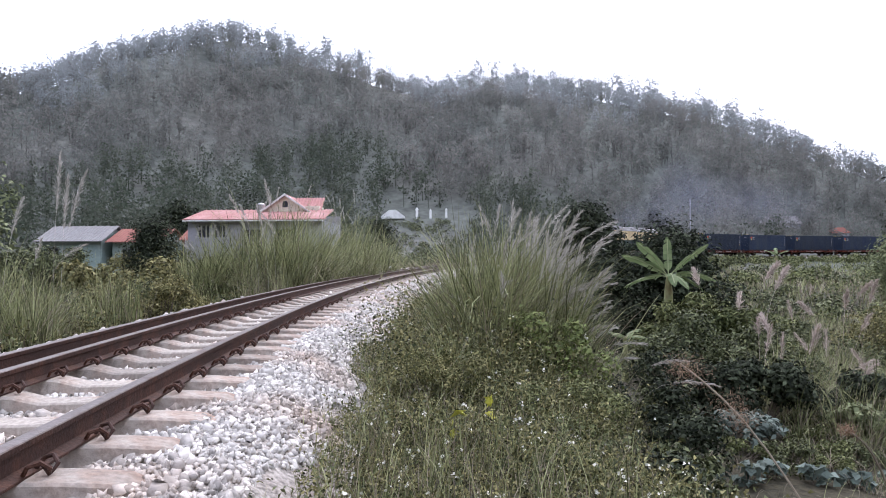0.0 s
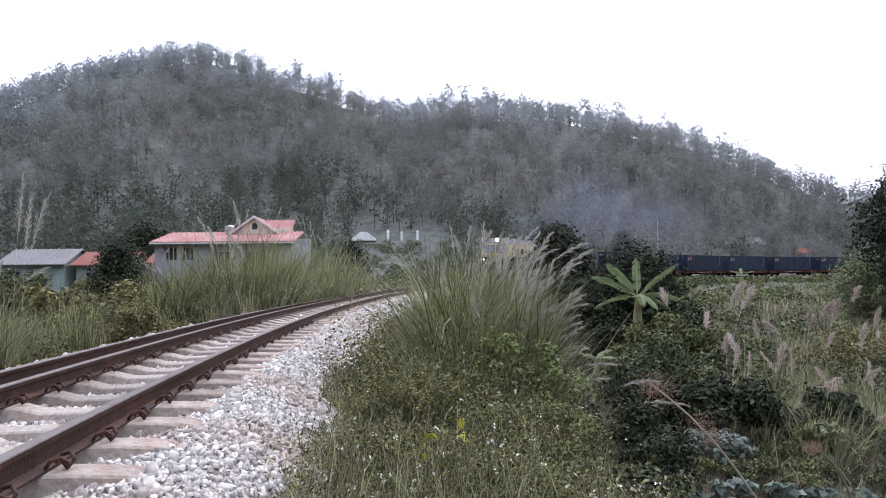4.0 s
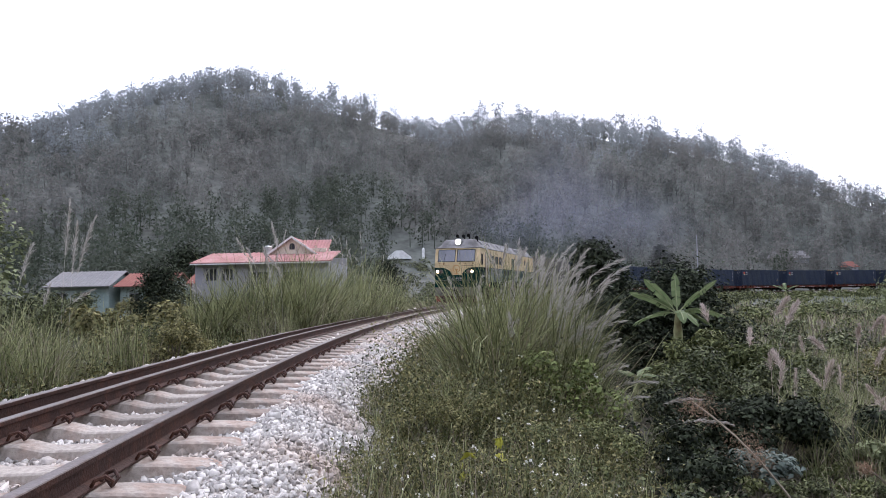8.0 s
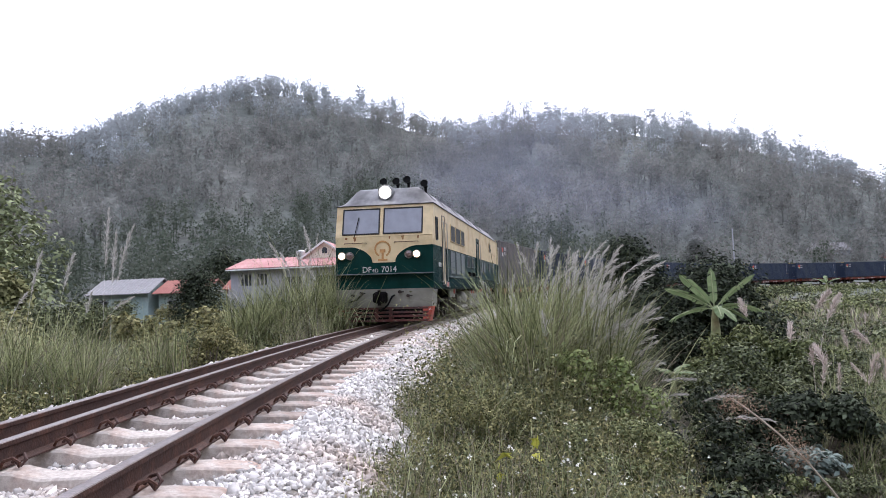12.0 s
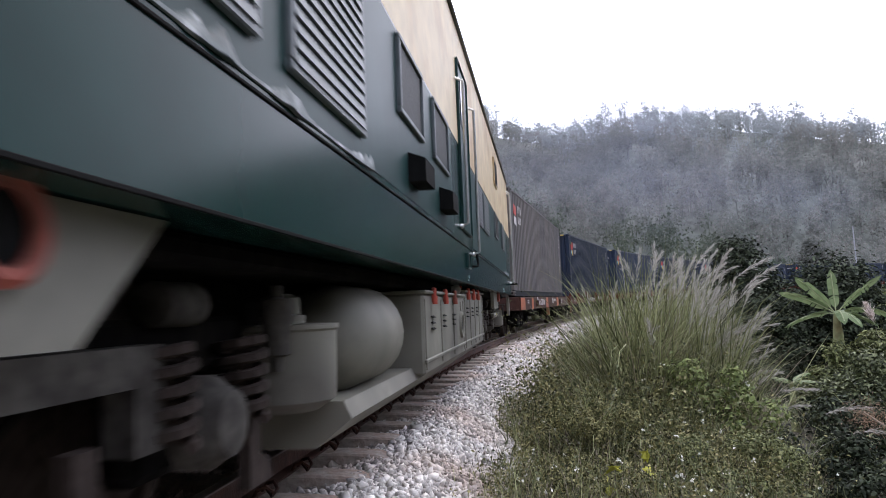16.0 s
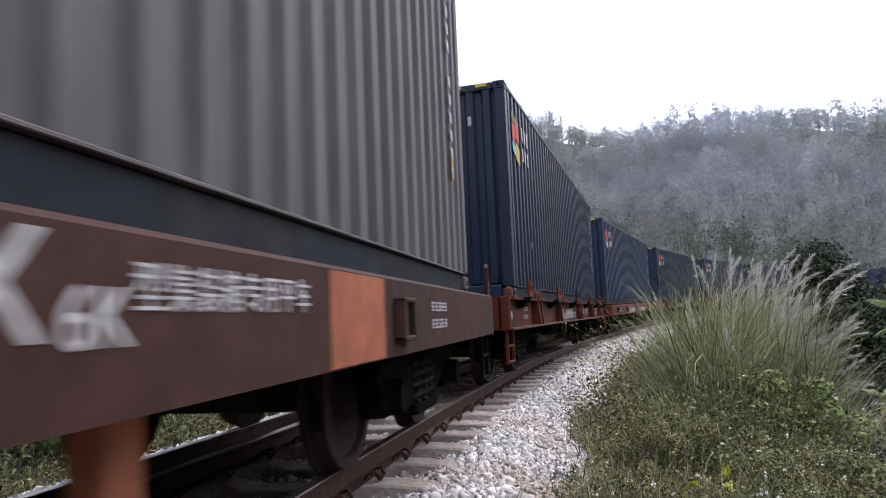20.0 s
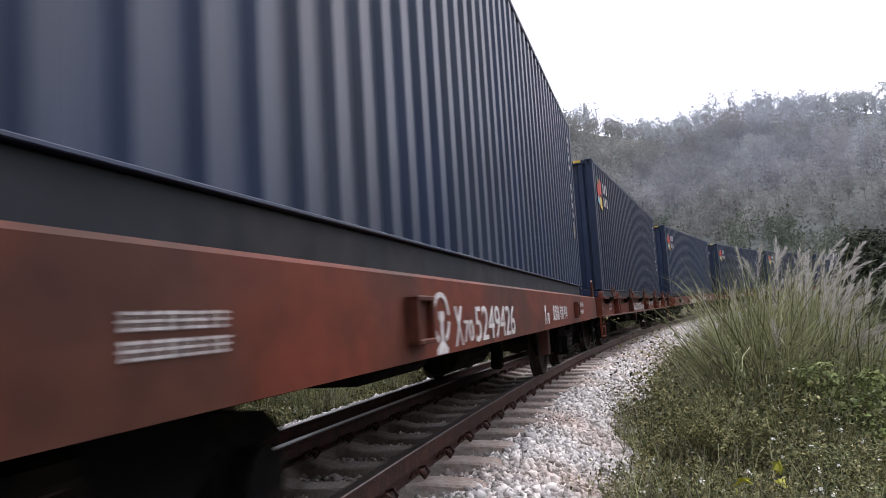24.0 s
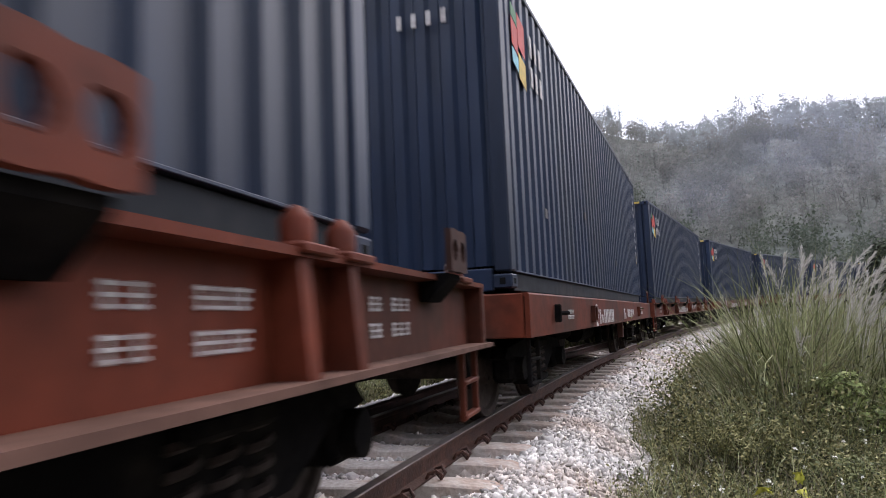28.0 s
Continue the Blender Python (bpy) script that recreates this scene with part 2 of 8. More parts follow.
M.update({
    "green": material("dark_green_paint", (0.0060, 0.0310, 0.0265), 0.19, 0, 3, 0.2, 1.1, (0.010, 0.034, 0.030), 0.35, 0.02, spec=0.10),
    "cream": material("cream_paint", (0.61, 0.48, 0.285), 0.45, 0, 4, 0.12, 1.3, (0.46, 0.30, 0.14), 0.38, 0.05),
    "roof_grey": material("sooty_roof_paint", (0.20, 0.195, 0.195), 0.6, 0, 5, 0.25, 0.7, (0.085, 0.08, 0.08), 0.6, 0.1),
    "under_grey": material("dusty_grey_paint", (0.180, 0.172, 0.140), 0.6, 0, 6, 0.16, 1.5, (0.085, 0.078, 0.066), 0.55, 0.08),
    # oily iron, its colour lowered further for the deep shade under the train
    "bogie": material("oily_iron_shade_darkened", (0.006, 0.0055, 0.0055), 0.95, 0, 18, 0.4, 4, (0.014, 0.012, 0.010), 0.45, 0.2, spec=0.03),
    "dusty_iron": material("dusty_dark_iron", (0.070, 0.065, 0.058), 0.85, 0, 18, 0.35, 4, (0.035, 0.031, 0.028), 0.5, 0.2, spec=0.1),
    "iron": material("brown_brake_dust_iron", (0.042, 0.032, 0.028), 0.85, 0, 18, 0.35, 4, (0.03, 0.024, 0.02), 0.5, 0.2, spec=0.1),
    # black fittings, and solid pieces that stand in for the shade inside holes
    "black": material("black_and_hole_shade", (0.008, 0.008, 0.008), 0.85, 0, 10, 0.3, spec=0.08),
    "red": material("faded_red_paint", (0.36, 0.060, 0.038), 0.6, 0, 8, 0.2, 3, (0.19, 0.07, 0.05), 0.5, 0.1),
    "rust": material("streaked_rust", (0.20, 0.085, 0.035), 0.85, 0, 30, 0.5, 12, (0.42, 0.26, 0.12), 0.5),
    "plate_red": material("red_enamel_plate", (0.50, 0.035, 0.03), 0.35, 0, 8, 0.08),
    "silver": material("bare_steel_rail", (0.50, 0.50, 0.50), 0.35, 0.8, 20, 0.12),
    "white_paint": material("white_stencil_paint", (0.52, 0.50, 0.48), 0.7, 0, 22, 0.22, 8, (0.40, 0.34, 0.32), 0.4),
    "yellow_paint": material("yellow_marking_paint", (0.55, 0.38, 0.08), 0.6, 0, 15, 0.15),
    "logo_red": material("orange_red_marking_paint", (0.48, 0.060, 0.045), 0.6, 0, 15, 0.15),
    "logo_green": material("green_marking_paint", (0.05, 0.16, 0.07), 0.6, 0, 15, 0.15),
    "logo_cyan": material("pale_blue_marking_paint", (0.22, 0.50, 0.58), 0.6, 0, 15, 0.15),
    "glass": material("dark_cab_glass", (0.050, 0.053, 0.066), 0.06, 0, 5, 0.05, bump=0, spec=0.9),
    "mesh_dark": material("dark_grille", (0.020, 0.021, 0.022), 0.6, 0.1, 30, 0.3),
    "slat": material("grey_green_slat_paint", (0.105, 0.122, 0.128), 0.4, 0, 8, 0.15, 3, (0.10, 0.11, 0.11), 0.4),
    # body green made paler, with the sky's reflection put into the colour
    "sheen_green": material("green_paint_with_sky_sheen", (0.022, 0.050, 0.048), 0.34, 0, 3, 0.16, 1.2, (0.016, 0.042, 0.039), 0.55, 0.03, spec=0.09),
    "lamp_on": material("lit_headlamp", (1.0, 0.64, 0.40), 0.4, emit=9.0, bump=0),
    "lamp_white": material("lit_roof_lamp", (1.0, 0.98, 0.92), 0.4, emit=8.0, bump=0),
    "lamp_off": material("unlit_lamp_glass", (0.14, 0.09, 0.08), 0.15, spec=0.8, bump=0),
    "blue_box": material("navy_container_paint", (0.011, 0.021, 0.046), 0.48, 0, 5, 0.2, 0.8, (0.026, 0.033, 0.048), 0.45, 0.06, rand=0.25, streak=0.25, spec=0.32),
    "grey_box": material("dusty_grey_container_paint", (0.112, 0.103, 0.100), 0.65, 0, 5, 0.2, 0.8, (0.15, 0.13, 0.118), 0.5, 0.06, streak=0.25, spec=0.2),
    "wagon_red": material("oxide_red_wagon_paint", (0.108, 0.023, 0.011), 0.6, 0, 9, 0.25, 1.2, (0.052, 0.019, 0.012), 0.6, 0.12, rand=0.15, spec=0.15),
    "wagon_brown": material("dirty_brown_wagon_paint", (0.062, 0.028, 0.022), 0.7, 0, 9, 0.22, 1.2, (0.045, 0.025, 0.021), 0.55, 0.12, rand=0.15, spec=0.12),
    "orange": material("orange_wagon_patch", (0.36, 0.105, 0.045), 0.65, 0, 9, 0.2, 2, (0.2, 0.075, 0.045), 0.45),
    "plaster": material("weathered_plaster", (0.33, 0.325, 0.35), 0.9, 0, 8, 0.1, 0.6, (0.30, 0.31, 0.33), 0.5, 0.1),
    "mint": material("pale_mint_plaster", (0.29, 0.37, 0.35), 0.9, 0, 8, 0.1, 0.6, (0.38, 0.44, 0.42), 0.5, 0.1),
    "cream_wall": material("cream_plaster", (0.68, 0.62, 0.52), 0.9, 0, 8, 0.1, 0.8, (0.5, 0.45, 0.38), 0.4, 0.1),
    "roof_pink": material("faded_red_sheet_roof", (0.40, 0.185, 0.17), 0.7, 0, 6, 0.12, 0.7, (0.48, 0.27, 0.25), 0.5, 0.1),
    "roof_red": material("red_tile_roof", (0.27, 0.105, 0.085), 0.8, 0, 6, 0.15, 0.9, (0.31, 0.14, 0.11), 0.4, 0.1),
    "roof_sheet": material("grey_asbestos_sheet", (0.25, 0.24, 0.24), 0.85, 0, 6, 0.15, 0.7, (0.22, 0.21, 0.21), 0.5, 0.1),
    "white_wall": material("white_lime_wash", (0.74, 0.74, 0.72), 0.9, 0, 8, 0.08, 0.8, (0.55, 0.55, 0.53), 0.4, 0.1),
    "bark": material("grey_brown_bark", (0.16, 0.13, 0.105), 0.95, 0, 12, 0.3, 3, (0.10, 0.085, 0.07), 0.5, 0.6),
    "stem": material("pale_banana_stem", (0.26, 0.27, 0.13), 0.7, 0, 10, 0.2, 3, (0.18, 0.12, 0.06), 0.5, 0.2),
    # leaf_wood, leaf_ridge and leaf_scrub have valley haze mixed into their base colours
    "leaf_wood": leaf_material("hazed_eucalyptus_leaves", (0.178, 0.190, 0.178), (0.235, 0.222, 0.205), 0.06, 0.95, 0.6, 0.03),
    # dark fruit-tree leaves, darkened further for the shade of the hollow
    "leaf_dark": leaf_material("dark_and_shaded_leaves", (0.016, 0.022, 0.014), (0.055, 0.066, 0.040), 0.65, 0.7, 0.05),
    "leaf_weed": leaf_material("weed_leaves", (0.128, 0.130, 0.050), (0.250, 0.225, 0.108), 0.7),
    "leaf_bright": leaf_material("young_vine_leaves", (0.135, 0.180, 0.055), (0.235, 0.265, 0.105), 0.5),
    "leaf_ridge": leaf_material("hazed_ridge_leaves", (0.270, 0.295, 0.305), (0.305, 0.318, 0.322), 0.05, 0.95, 0.6, 0.06),
    "leaf_mid": leaf_material("mid_green_leaves", (0.070, 0.092, 0.034), (0.185, 0.195, 0.085), 0.6, 0.5, 0.12),
    "leaf_yellow": leaf_material("yellowing_tree_leaves", (0.135, 0.145, 0.060), (0.215, 0.205, 0.095), 0.4, 0.5, 0.15),
    "leaf_light": leaf_material("light_green_tree_leaves", (0.145, 0.175, 0.085), (0.235, 0.255, 0.140), 0.5, 0.5, 0.15),
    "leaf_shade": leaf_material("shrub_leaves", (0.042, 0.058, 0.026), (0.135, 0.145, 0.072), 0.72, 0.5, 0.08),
    "leaf_scrub": leaf_material("hazed_scrub_leaves", (0.165, 0.180, 0.165), (0.215, 0.212, 0.195), 0.08, 0.95, 0.6, 0.08),
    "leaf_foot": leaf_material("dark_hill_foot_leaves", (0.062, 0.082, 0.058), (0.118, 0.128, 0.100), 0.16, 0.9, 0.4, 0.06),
    "blade": leaf_material("tall_grass_blades", (0.112, 0.140, 0.050), (0.310, 0.312, 0.170), 0.65, 0.5, 0.18),
    "blade_dry": leaf_material("dry_grass_blades", (0.21, 0.175, 0.13), (0.34, 0.29, 0.225), 0.35),
    "plume": leaf_material("silver_grass_plumes", (0.36, 0.335, 0.30), (0.54, 0.51, 0.47), 0.25, 0.9, 0.35),
    "tuft": leaf_material("brown_seed_tufts", (0.27, 0.165, 0.10), (0.37, 0.27, 0.20), 0.25, 0.9, 0.3),
    "plume_pink": leaf_material("pinkish_grass_plumes", (0.46, 0.38, 0.33), (0.62, 0.53, 0.47), 0.25, 0.9, 0.3),
    "banana": leaf_material("banana_leaf", (0.135, 0.190, 0.085), (0.215, 0.265, 0.135), 0.06, 0.4, 0.35),
    "banana_mid": leaf_material("banana_midrib", (0.30, 0.34, 0.19), (0.34, 0.37, 0.21), 0.1, 0.5),
    "flower": leaf_material("white_weed_flowers", (0.68, 0.68, 0.62), (0.78, 0.76, 0.68), 0.1),
    "yellow_leaf": leaf_material("yellowed_leaves", (0.40, 0.44, 0.06), (0.46, 0.42, 0.08), 0.15),
    "cabbage": leaf_material("blue_green_leaves", (0.10, 0.135, 0.115), (0.17, 0.205, 0.175), 0.35),
    # windscreen glass with the reflected sky put into its base colour
    "cab_glass": material("sky_tinted_windscreen_glass", (0.125, 0.13, 0.16), 0.08, 0, 2, 0.2, bump=0, spec=0.9),
    # container rail paint, darkened for the shade under the panel's lip
    "under_rail": material("lip_shaded_rail_paint", (0.019, 0.022, 0.026), 0.7, 0, 6, 0.25, 1.5, (0.030, 0.029, 0.029), 0.4, spec=0.12),
    "flange": material("dusty_flange_paint", (0.115, 0.062, 0.047), 0.75, 0, 9, 0.25, 1.2, (0.08, 0.045, 0.036), 0.45, spec=0.12),
    "smoke": smoke_material("diesel_smoke", (0.40, 0.43, 0.60), 0.11),
})


# ---- mesh helpers ----
class Geo:
    """Collects vertices and faces of one mesh."""

    def __init__(self):
        self.v, self.f = [], []

    def add(self, verts, faces):
        o = len(self.v)
        self.v += [tuple(p) for p in verts]
        self.f += [tuple(i + o for i in q) for q in faces]
        return self

    def box(self, c, s, ch=0.0, m=None):
        """A box with its edges cut off by ch."""
        hx, hy, hz = s[0] / 2, s[1] / 2, s[2] / 2
        vs, idx = [], {}
        ch = min(ch, hx * 0.8, hy * 0.8, hz * 0.8)
        if ch <= 0:
            vs = [(x * hx, y * hy, z * hz) for x in (-1, 1) for y in (-1, 1) for z in (-1, 1)]
            fs = [(0, 1, 3, 2), (4, 6, 7, 5), (0, 4, 5, 1), (2, 3, 7, 6), (0, 2, 6, 4), (1, 5, 7, 3)]
        else:
            for x in (-1, 1):
                for y in (-1, 1):
                    for z in (-1, 1):
                        for a in range(3):
                            d = [ch, ch, ch]
                            d[a] = 0
                            idx[x, y, z, a] = len(vs)
                            vs.append((x * (hx - d[0]), y * (hy - d[1]), z * (hz - d[2])))
            fs = []
            for a in range(3):
                b, c2 = (a + 1) % 3, (a + 2) % 3
                for sgn in (-1, 1):
                    q = []
                    for u, w in ((-1, -1), (1, -1), (1, 1), (-1, 1)):
                        k = [0, 0, 0]
                        k[a], k[b], k[c2] = sgn, u, w
                        q.append(idx[(*k, a)])
                    fs.append(tuple(q if sgn > 0 else q[::-1]))
                for u in (-1, 1):
                    for w in (-1, 1):
                        k0, k1 = [0, 0, 0], [0, 0, 0]
                        k0[a], k0[b], k0[c2] = -1, u, w
                        k1[a], k1[b], k1[c2] = 1, u, w
                        q = [idx[(*k0, b)], idx[(*k1, b)], idx[(*k1, c2)], idx[(*k0, c2)]]
                        fs.append(tuple(q if u * w < 0 else q[::-1]))
            for x in (-1, 1):
                for y in (-1, 1):
                    for z in (-1, 1):
                        q = [idx[x, y, z, a] for a in range(3)]
                        fs.append(tuple(q if x * y * z > 0 else q[::-1]))
        if m is None:
            vs = [(p[0] + c[0], p[1] + c[1], p[2] + c[2]) for p in vs]
        else:
            vs = [m @ Vector((p[0] + c[0], p[1] + c[1], p[2] + c[2])) for p in vs]
        return self.add(vs, fs)

    def cyl(self, a, b, r, n=12, r2=None, cap=True):
        a, b = Vector(a), Vector(b)
        r2 = r if r2 is None else r2
        w = (b - a).normalized()
        u = w.orthogonal().normalized()
        k = w.cross(u)
        vs = []
        for p, rr in ((a, r), (b, r2)):
            vs += [p + (u * math.cos(t) + k * math.sin(t)) * rr for t in (2 * math.pi * i / n for i in range(n))]
        fs = [(i, (i + 1) % n, n + (i + 1) % n, n + i) for i in range(n)]
        if cap:
            fs += [tuple(range(n))[::-1], tuple(range(n, 2 * n))]
        return self.add(vs, fs)

    def tube(self, pts, r, n=8):
        """A round bar bent along points, in one piece."""
        pts = [Vector(p) for p in pts]
        u = None
        rings = []
        for i, p in enumerate(pts):
            w = (pts[min(i + 1, len(pts) - 1)] - pts[max(i - 1, 0)]).normalized()
            u = w.orthogonal() if u is None else u - w * u.dot(w)
            u.normalize()
            k = w.cross(u)
            rings += [p + (u * math.cos(t) + k * math.sin(t)) * r for t in (2 * math.pi * j / n for j in range(n))]
        m = len(pts)
        fs = [(a * n + j, a * n + (j + 1) % n, a * n + n + (j + 1) % n, a * n + n + j) for a in range(m - 1) for j in range(n)]
        fs += [tuple(range(n))[::-1], tuple(range(m * n - n, m * n))]
        return self.add(rings, fs)

    def lathe(self, a, w, prof, n=20):
        """Turned shape round an axis from a along w; prof: rows of (along, radius)."""
        a, w = Vector(a), Vector(w).normalized()
        u = w.orthogonal().normalized()
        k = w.cross(u)
        vs = [a + w * z + (u * math.cos(t) + k * math.sin(t)) * r for z, r in prof for t in (2 * math.pi * i / n for i in range(n))]
        fs = [(j * n + i, j * n + (i + 1) % n, (j + 1) * n + (i + 1) % n, (j + 1) * n + i) for j in range(len(prof) - 1) for i in range(n)]
        fs += [tuple(range(n))[::-1], tuple(range((len(prof) - 1) * n, len(prof) * n))]
        return self.add(vs, fs)

    def prism(self, prof, axis, lo, hi, cap=True):
        """A closed outline in the two other axes, pushed along axis from lo to hi."""
        n = len(prof)
        vs = []
        for t in (lo, hi):
            for p, q in prof:
                vs.append({"x": (t, p, q), "y": (p, t, q), "z": (p, q, t)}[axis])
        fs = [(i, (i + 1) % n, n + (i + 1) % n, n + i) for i in range(n)]
        if cap:
            fs += [tuple(range(n))[::-1], tuple(range(n, 2 * n))]
        return self.add(vs, fs)

    def mesh(self, name, mat, smooth=False):
        me = bpy.data.meshes.new(name)
        me.from_pydata(self.v, [], self.f)
        me.materials.append(mat)
        if smooth:
            me.shade_smooth()
            me.set_sharp_from_angle(angle=radians(40))
        return me


def thing(name, label, category, group="", kind=""):
    return tagged(new(name), label, category, group, kind)


def part(name, geo, mat, parent=None, label="", smooth=False):
    ob = new(name, geo.mesh(name, mat, smooth) if isinstance(geo, Geo) else geo)
    if parent is not None:
        ob.parent = parent
    return tagged(ob, label)


def solid(name, geo, mat, label, category, group="", kind="", smooth=False):
    """A thing of one mesh."""
    return tagged(part(name, geo, mat, None, "", smooth), label, category, group, kind)


def big_mesh(name, verts, faces, mat):
    """A mesh from arrays: verts (n, 3), faces (m, 3 or 4)."""
    me = bpy.data.meshes.new(name)
    verts, faces = np.asarray(verts, np.float32), np.asarray(faces, np.int32)
    k = faces.shape[1]
    me.vertices.add(len(verts))
    me.vertices.foreach_set("co", verts.ravel())
    me.loops.add(faces.size)
    me.loops.foreach_set("vertex_index", faces.ravel())
    me.polygons.add(len(faces))
    me.polygons.foreach_set("loop_start", np.arange(0, faces.size, k, dtype=np.int32))
    me.update(calc_edges=True)
    me.validate()
    mats = mat if isinstance(mat, (list, tuple)) else [mat]
    for m in mats:
        me.materials.append(m)
    return me


# ---- plan: one curve of track, in metres ----
RADIUS, HEAD0 = 142.5, -0.10495
CANT = 0.024
CX, CY = -1.598 + RADIUS * math.cos(HEAD0), -RADIUS * math.sin(HEAD0)


def rise(s):
    """The line climbs a little on the far half of the curve."""
    t = np.clip((np.asarray(s, float) - 18) / 57, 0, 1)
    return 0.36 * t * t * (3 - 2 * t)


def track(s, off=0.0, z=0.0):
    """A point at arc length s along the near rail, off metres to its left."""
    th = HEAD0 + s / RADIUS
    r = RADIUS + off
    return Vector((CX - r * math.cos(th), CY + r * math.sin(th), z + float(rise(s)) + CANT * off / 1.505))


def across(x, y):
    """Metres to the right of the near rail, for arrays."""
    return RADIUS - np.hypot(np.asarray(x) - CX, np.asarray(y) - CY)


def smooth(a, lo, hi):
    t = np.clip((np.asarray(a, float) - lo) / (hi - lo), 0, 1)
    return t * t * (3 - 2 * t)


def waves(x, y):
    """Gentle uneven ground."""
    return (np.sin(x * 0.9 + 1.3 * np.sin(y * 0.35)) * np.cos(y * 0.7 + 0.8) + 0.6 * np.sin(x * 2.1 + y * 1.7 + 0.5)) * 0.5


RIDGE = [(-62, 20.0), (-56, 19.9), (-50, 23.6), (-44, 35.4), (-38, 25.6), (-32, 30.5), (-26, 40.8), (-20, 47.4), (-14, 39.7), (-8, 39.2), (-2, 33.7), (4, 40.9), (10, 33.9),
         (16, 28.8), (22, 19.9), (28, 18.1), (34, 1.7), (40, 21.6), (46, 14.9), (52, 20.0), (58, 20.0)]
RIDGE_WIDE = 5.2


def ridge(az):
    """Height of the wooded ridge over the valley, by bearing in degrees."""
    az = np.asarray(az, float)
    h = 0 * az + 6.8
    for c, a in RIDGE:
        h = h + a * np.exp(-((az - c) / RIDGE_WIDE) ** 2)
    return h


def ground(x, y):
    x, y = np.asarray(x, float), np.asarray(y, float)
    u = across(x, y)
    r, az = np.hypot(x, y), np.degrees(np.arctan2(x, y))
    # bed, shoulder and bank of the railway
    z = -0.33 - 0.29 * smooth(u, 0.75, 1.5)
    # bank falls to the low field inside the curve
    z = z - 0.9 * smooth(u, 2.4, 5.0) - 0.9 * smooth(u, 5, 12)
    # outside of the curve
    z = z - 0.25 * smooth(-u, 2.7, 3.8) - 0.5 * smooth(-u, 8, 25)
    z = z + 0.07 * waves(x, y) * smooth(np.abs(u - 0.0), 2.2, 3.2) * np.minimum(1, 60 / (r + 1))
    far = smooth(r, 95, 275)
    ahead = smooth(y, -60, 60) * smooth(-u, 5, 45)
    hill = ridge(az) * far ** 1.15 * (1 - 0.5 * smooth(r, 300, 600))
    hill = hill + (5 * np.sin(x * 0.045 + 1) * np.cos(y * 0.038) + 2.5 * np.sin(x * 0.11) * np.sin(y * 0.09 + 2)) * smooth(r, 140, 220)
    # unseen hill ring round the back, added to cut low sky light
    round_back = smooth(np.abs((az + 12 + 180) % 360 - 180), 64, 92)
    back = 52 * smooth(r, 18, 105) * smooth(np.abs(u), 7, 40) * round_back * (1 - 0.4 * smooth(r, 200, 600))
    s = RADIUS * (np.arctan2(y - CY, CX - x) - HEAD0)
    lift = rise(s) * (1 - smooth(np.abs(u), 6, 22)) * smooth(s, 0, 20)
    return z + hill * ahead + 1.6 * smooth(r, 60, 110) * ahead + back + lift


# ---- ground, track bed ----
def build_ground():
    na = 420
    radii = [0.0]
    r = 0.35
    while r < 1500:
        radii.append(r)
        r *= 1.028
    radii = np.array(radii[1:])
    az = np.linspace(0, 2 * np.pi, na, endpoint=False)
    x, y = np.outer(radii, np.sin(az)), np.outer(radii, np.cos(az))
    z = ground(x, y)
    v = np.stack([x, y, z], -1).reshape(-1, 3)
    v = np.vstack([v, [[0, 0, float(ground(0, 0))]]])
    i = np.arange((len(radii) - 1) * na)
    j = np.where((i + 1) % na == 0, i + 1 - na, i + 1)
    quads = np.stack([i, i + na, j + na, j], 1)
    k = np.arange(na)
    centre = np.stack([np.full(na, len(v) - 1), k, (k + 1) % na, (k + 1) % na], 1)
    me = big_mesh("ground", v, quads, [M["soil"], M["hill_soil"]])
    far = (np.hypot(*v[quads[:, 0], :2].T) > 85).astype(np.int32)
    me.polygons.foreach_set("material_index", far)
    me.shade_smooth()
    ob = new("ground", me)
    return tagged(ob, "weedy ground rising to a wooded hill", "ground", kind="structure")


build_ground()


def stones(rng, pos, size):
    """Broken stones: squashed, jittered eight-cornered lumps with cut tips."""
    base = np.array([(1, 0, 0), (-1, 0, 0), (0, 1, 0), (0, -1, 0), (0, 0, 1), (0, 0, -1), (.95, .8, .4), (-.8, .9, .5), (.8, -.9, .6), (-.9, -.8, -.3)])
    tris = np.array([(4, 6, 7), (4, 7, 1), (4, 1, 9), (4, 9, 8), (4, 8, 0), (4, 0, 6), (6, 2, 7), (7, 2, 1), (9, 3, 8), (8, 3, 0), (0, 2, 6), (1, 3, 9),
                     (5, 2, 0), (5, 1, 2), (5, 3, 1), (5, 0, 3)])
    n = len(pos)
    v = base[None] * (1 + rng.uniform(-0.33, 0.33, (n, 10, 1))) + rng.normal(0, 0.08, (n, 10, 3))
    v = v * rng.uniform(0.65, 1.25, (n, 1, 3)) * size[:, None, None]
    q = rng.normal(size=(n, 4))
    q /= np.linalg.norm(q, axis=1)[:, None]
    w, a, b, c = q.T
    rot = np.stack([1 - 2 * (b * b + c * c), 2 * (a * b - c * w), 2 * (a * c + b * w), 2 * (a * b + c * w), 1 - 2 * (a * a + c * c), 2 * (b * c - a * w),
                    2 * (a * c - b * w), 2 * (b * c + a * w), 1 - 2 * (a * a + b * b)], 1).reshape(n, 3, 3)
    v = np.einsum("nij,nkj->nki", rot, v) + pos[:, None, :]
    f = tris[None] + (np.arange(n) * 10)[:, None, None]
    return v.reshape(-1, 3), f.reshape(-1, 3)


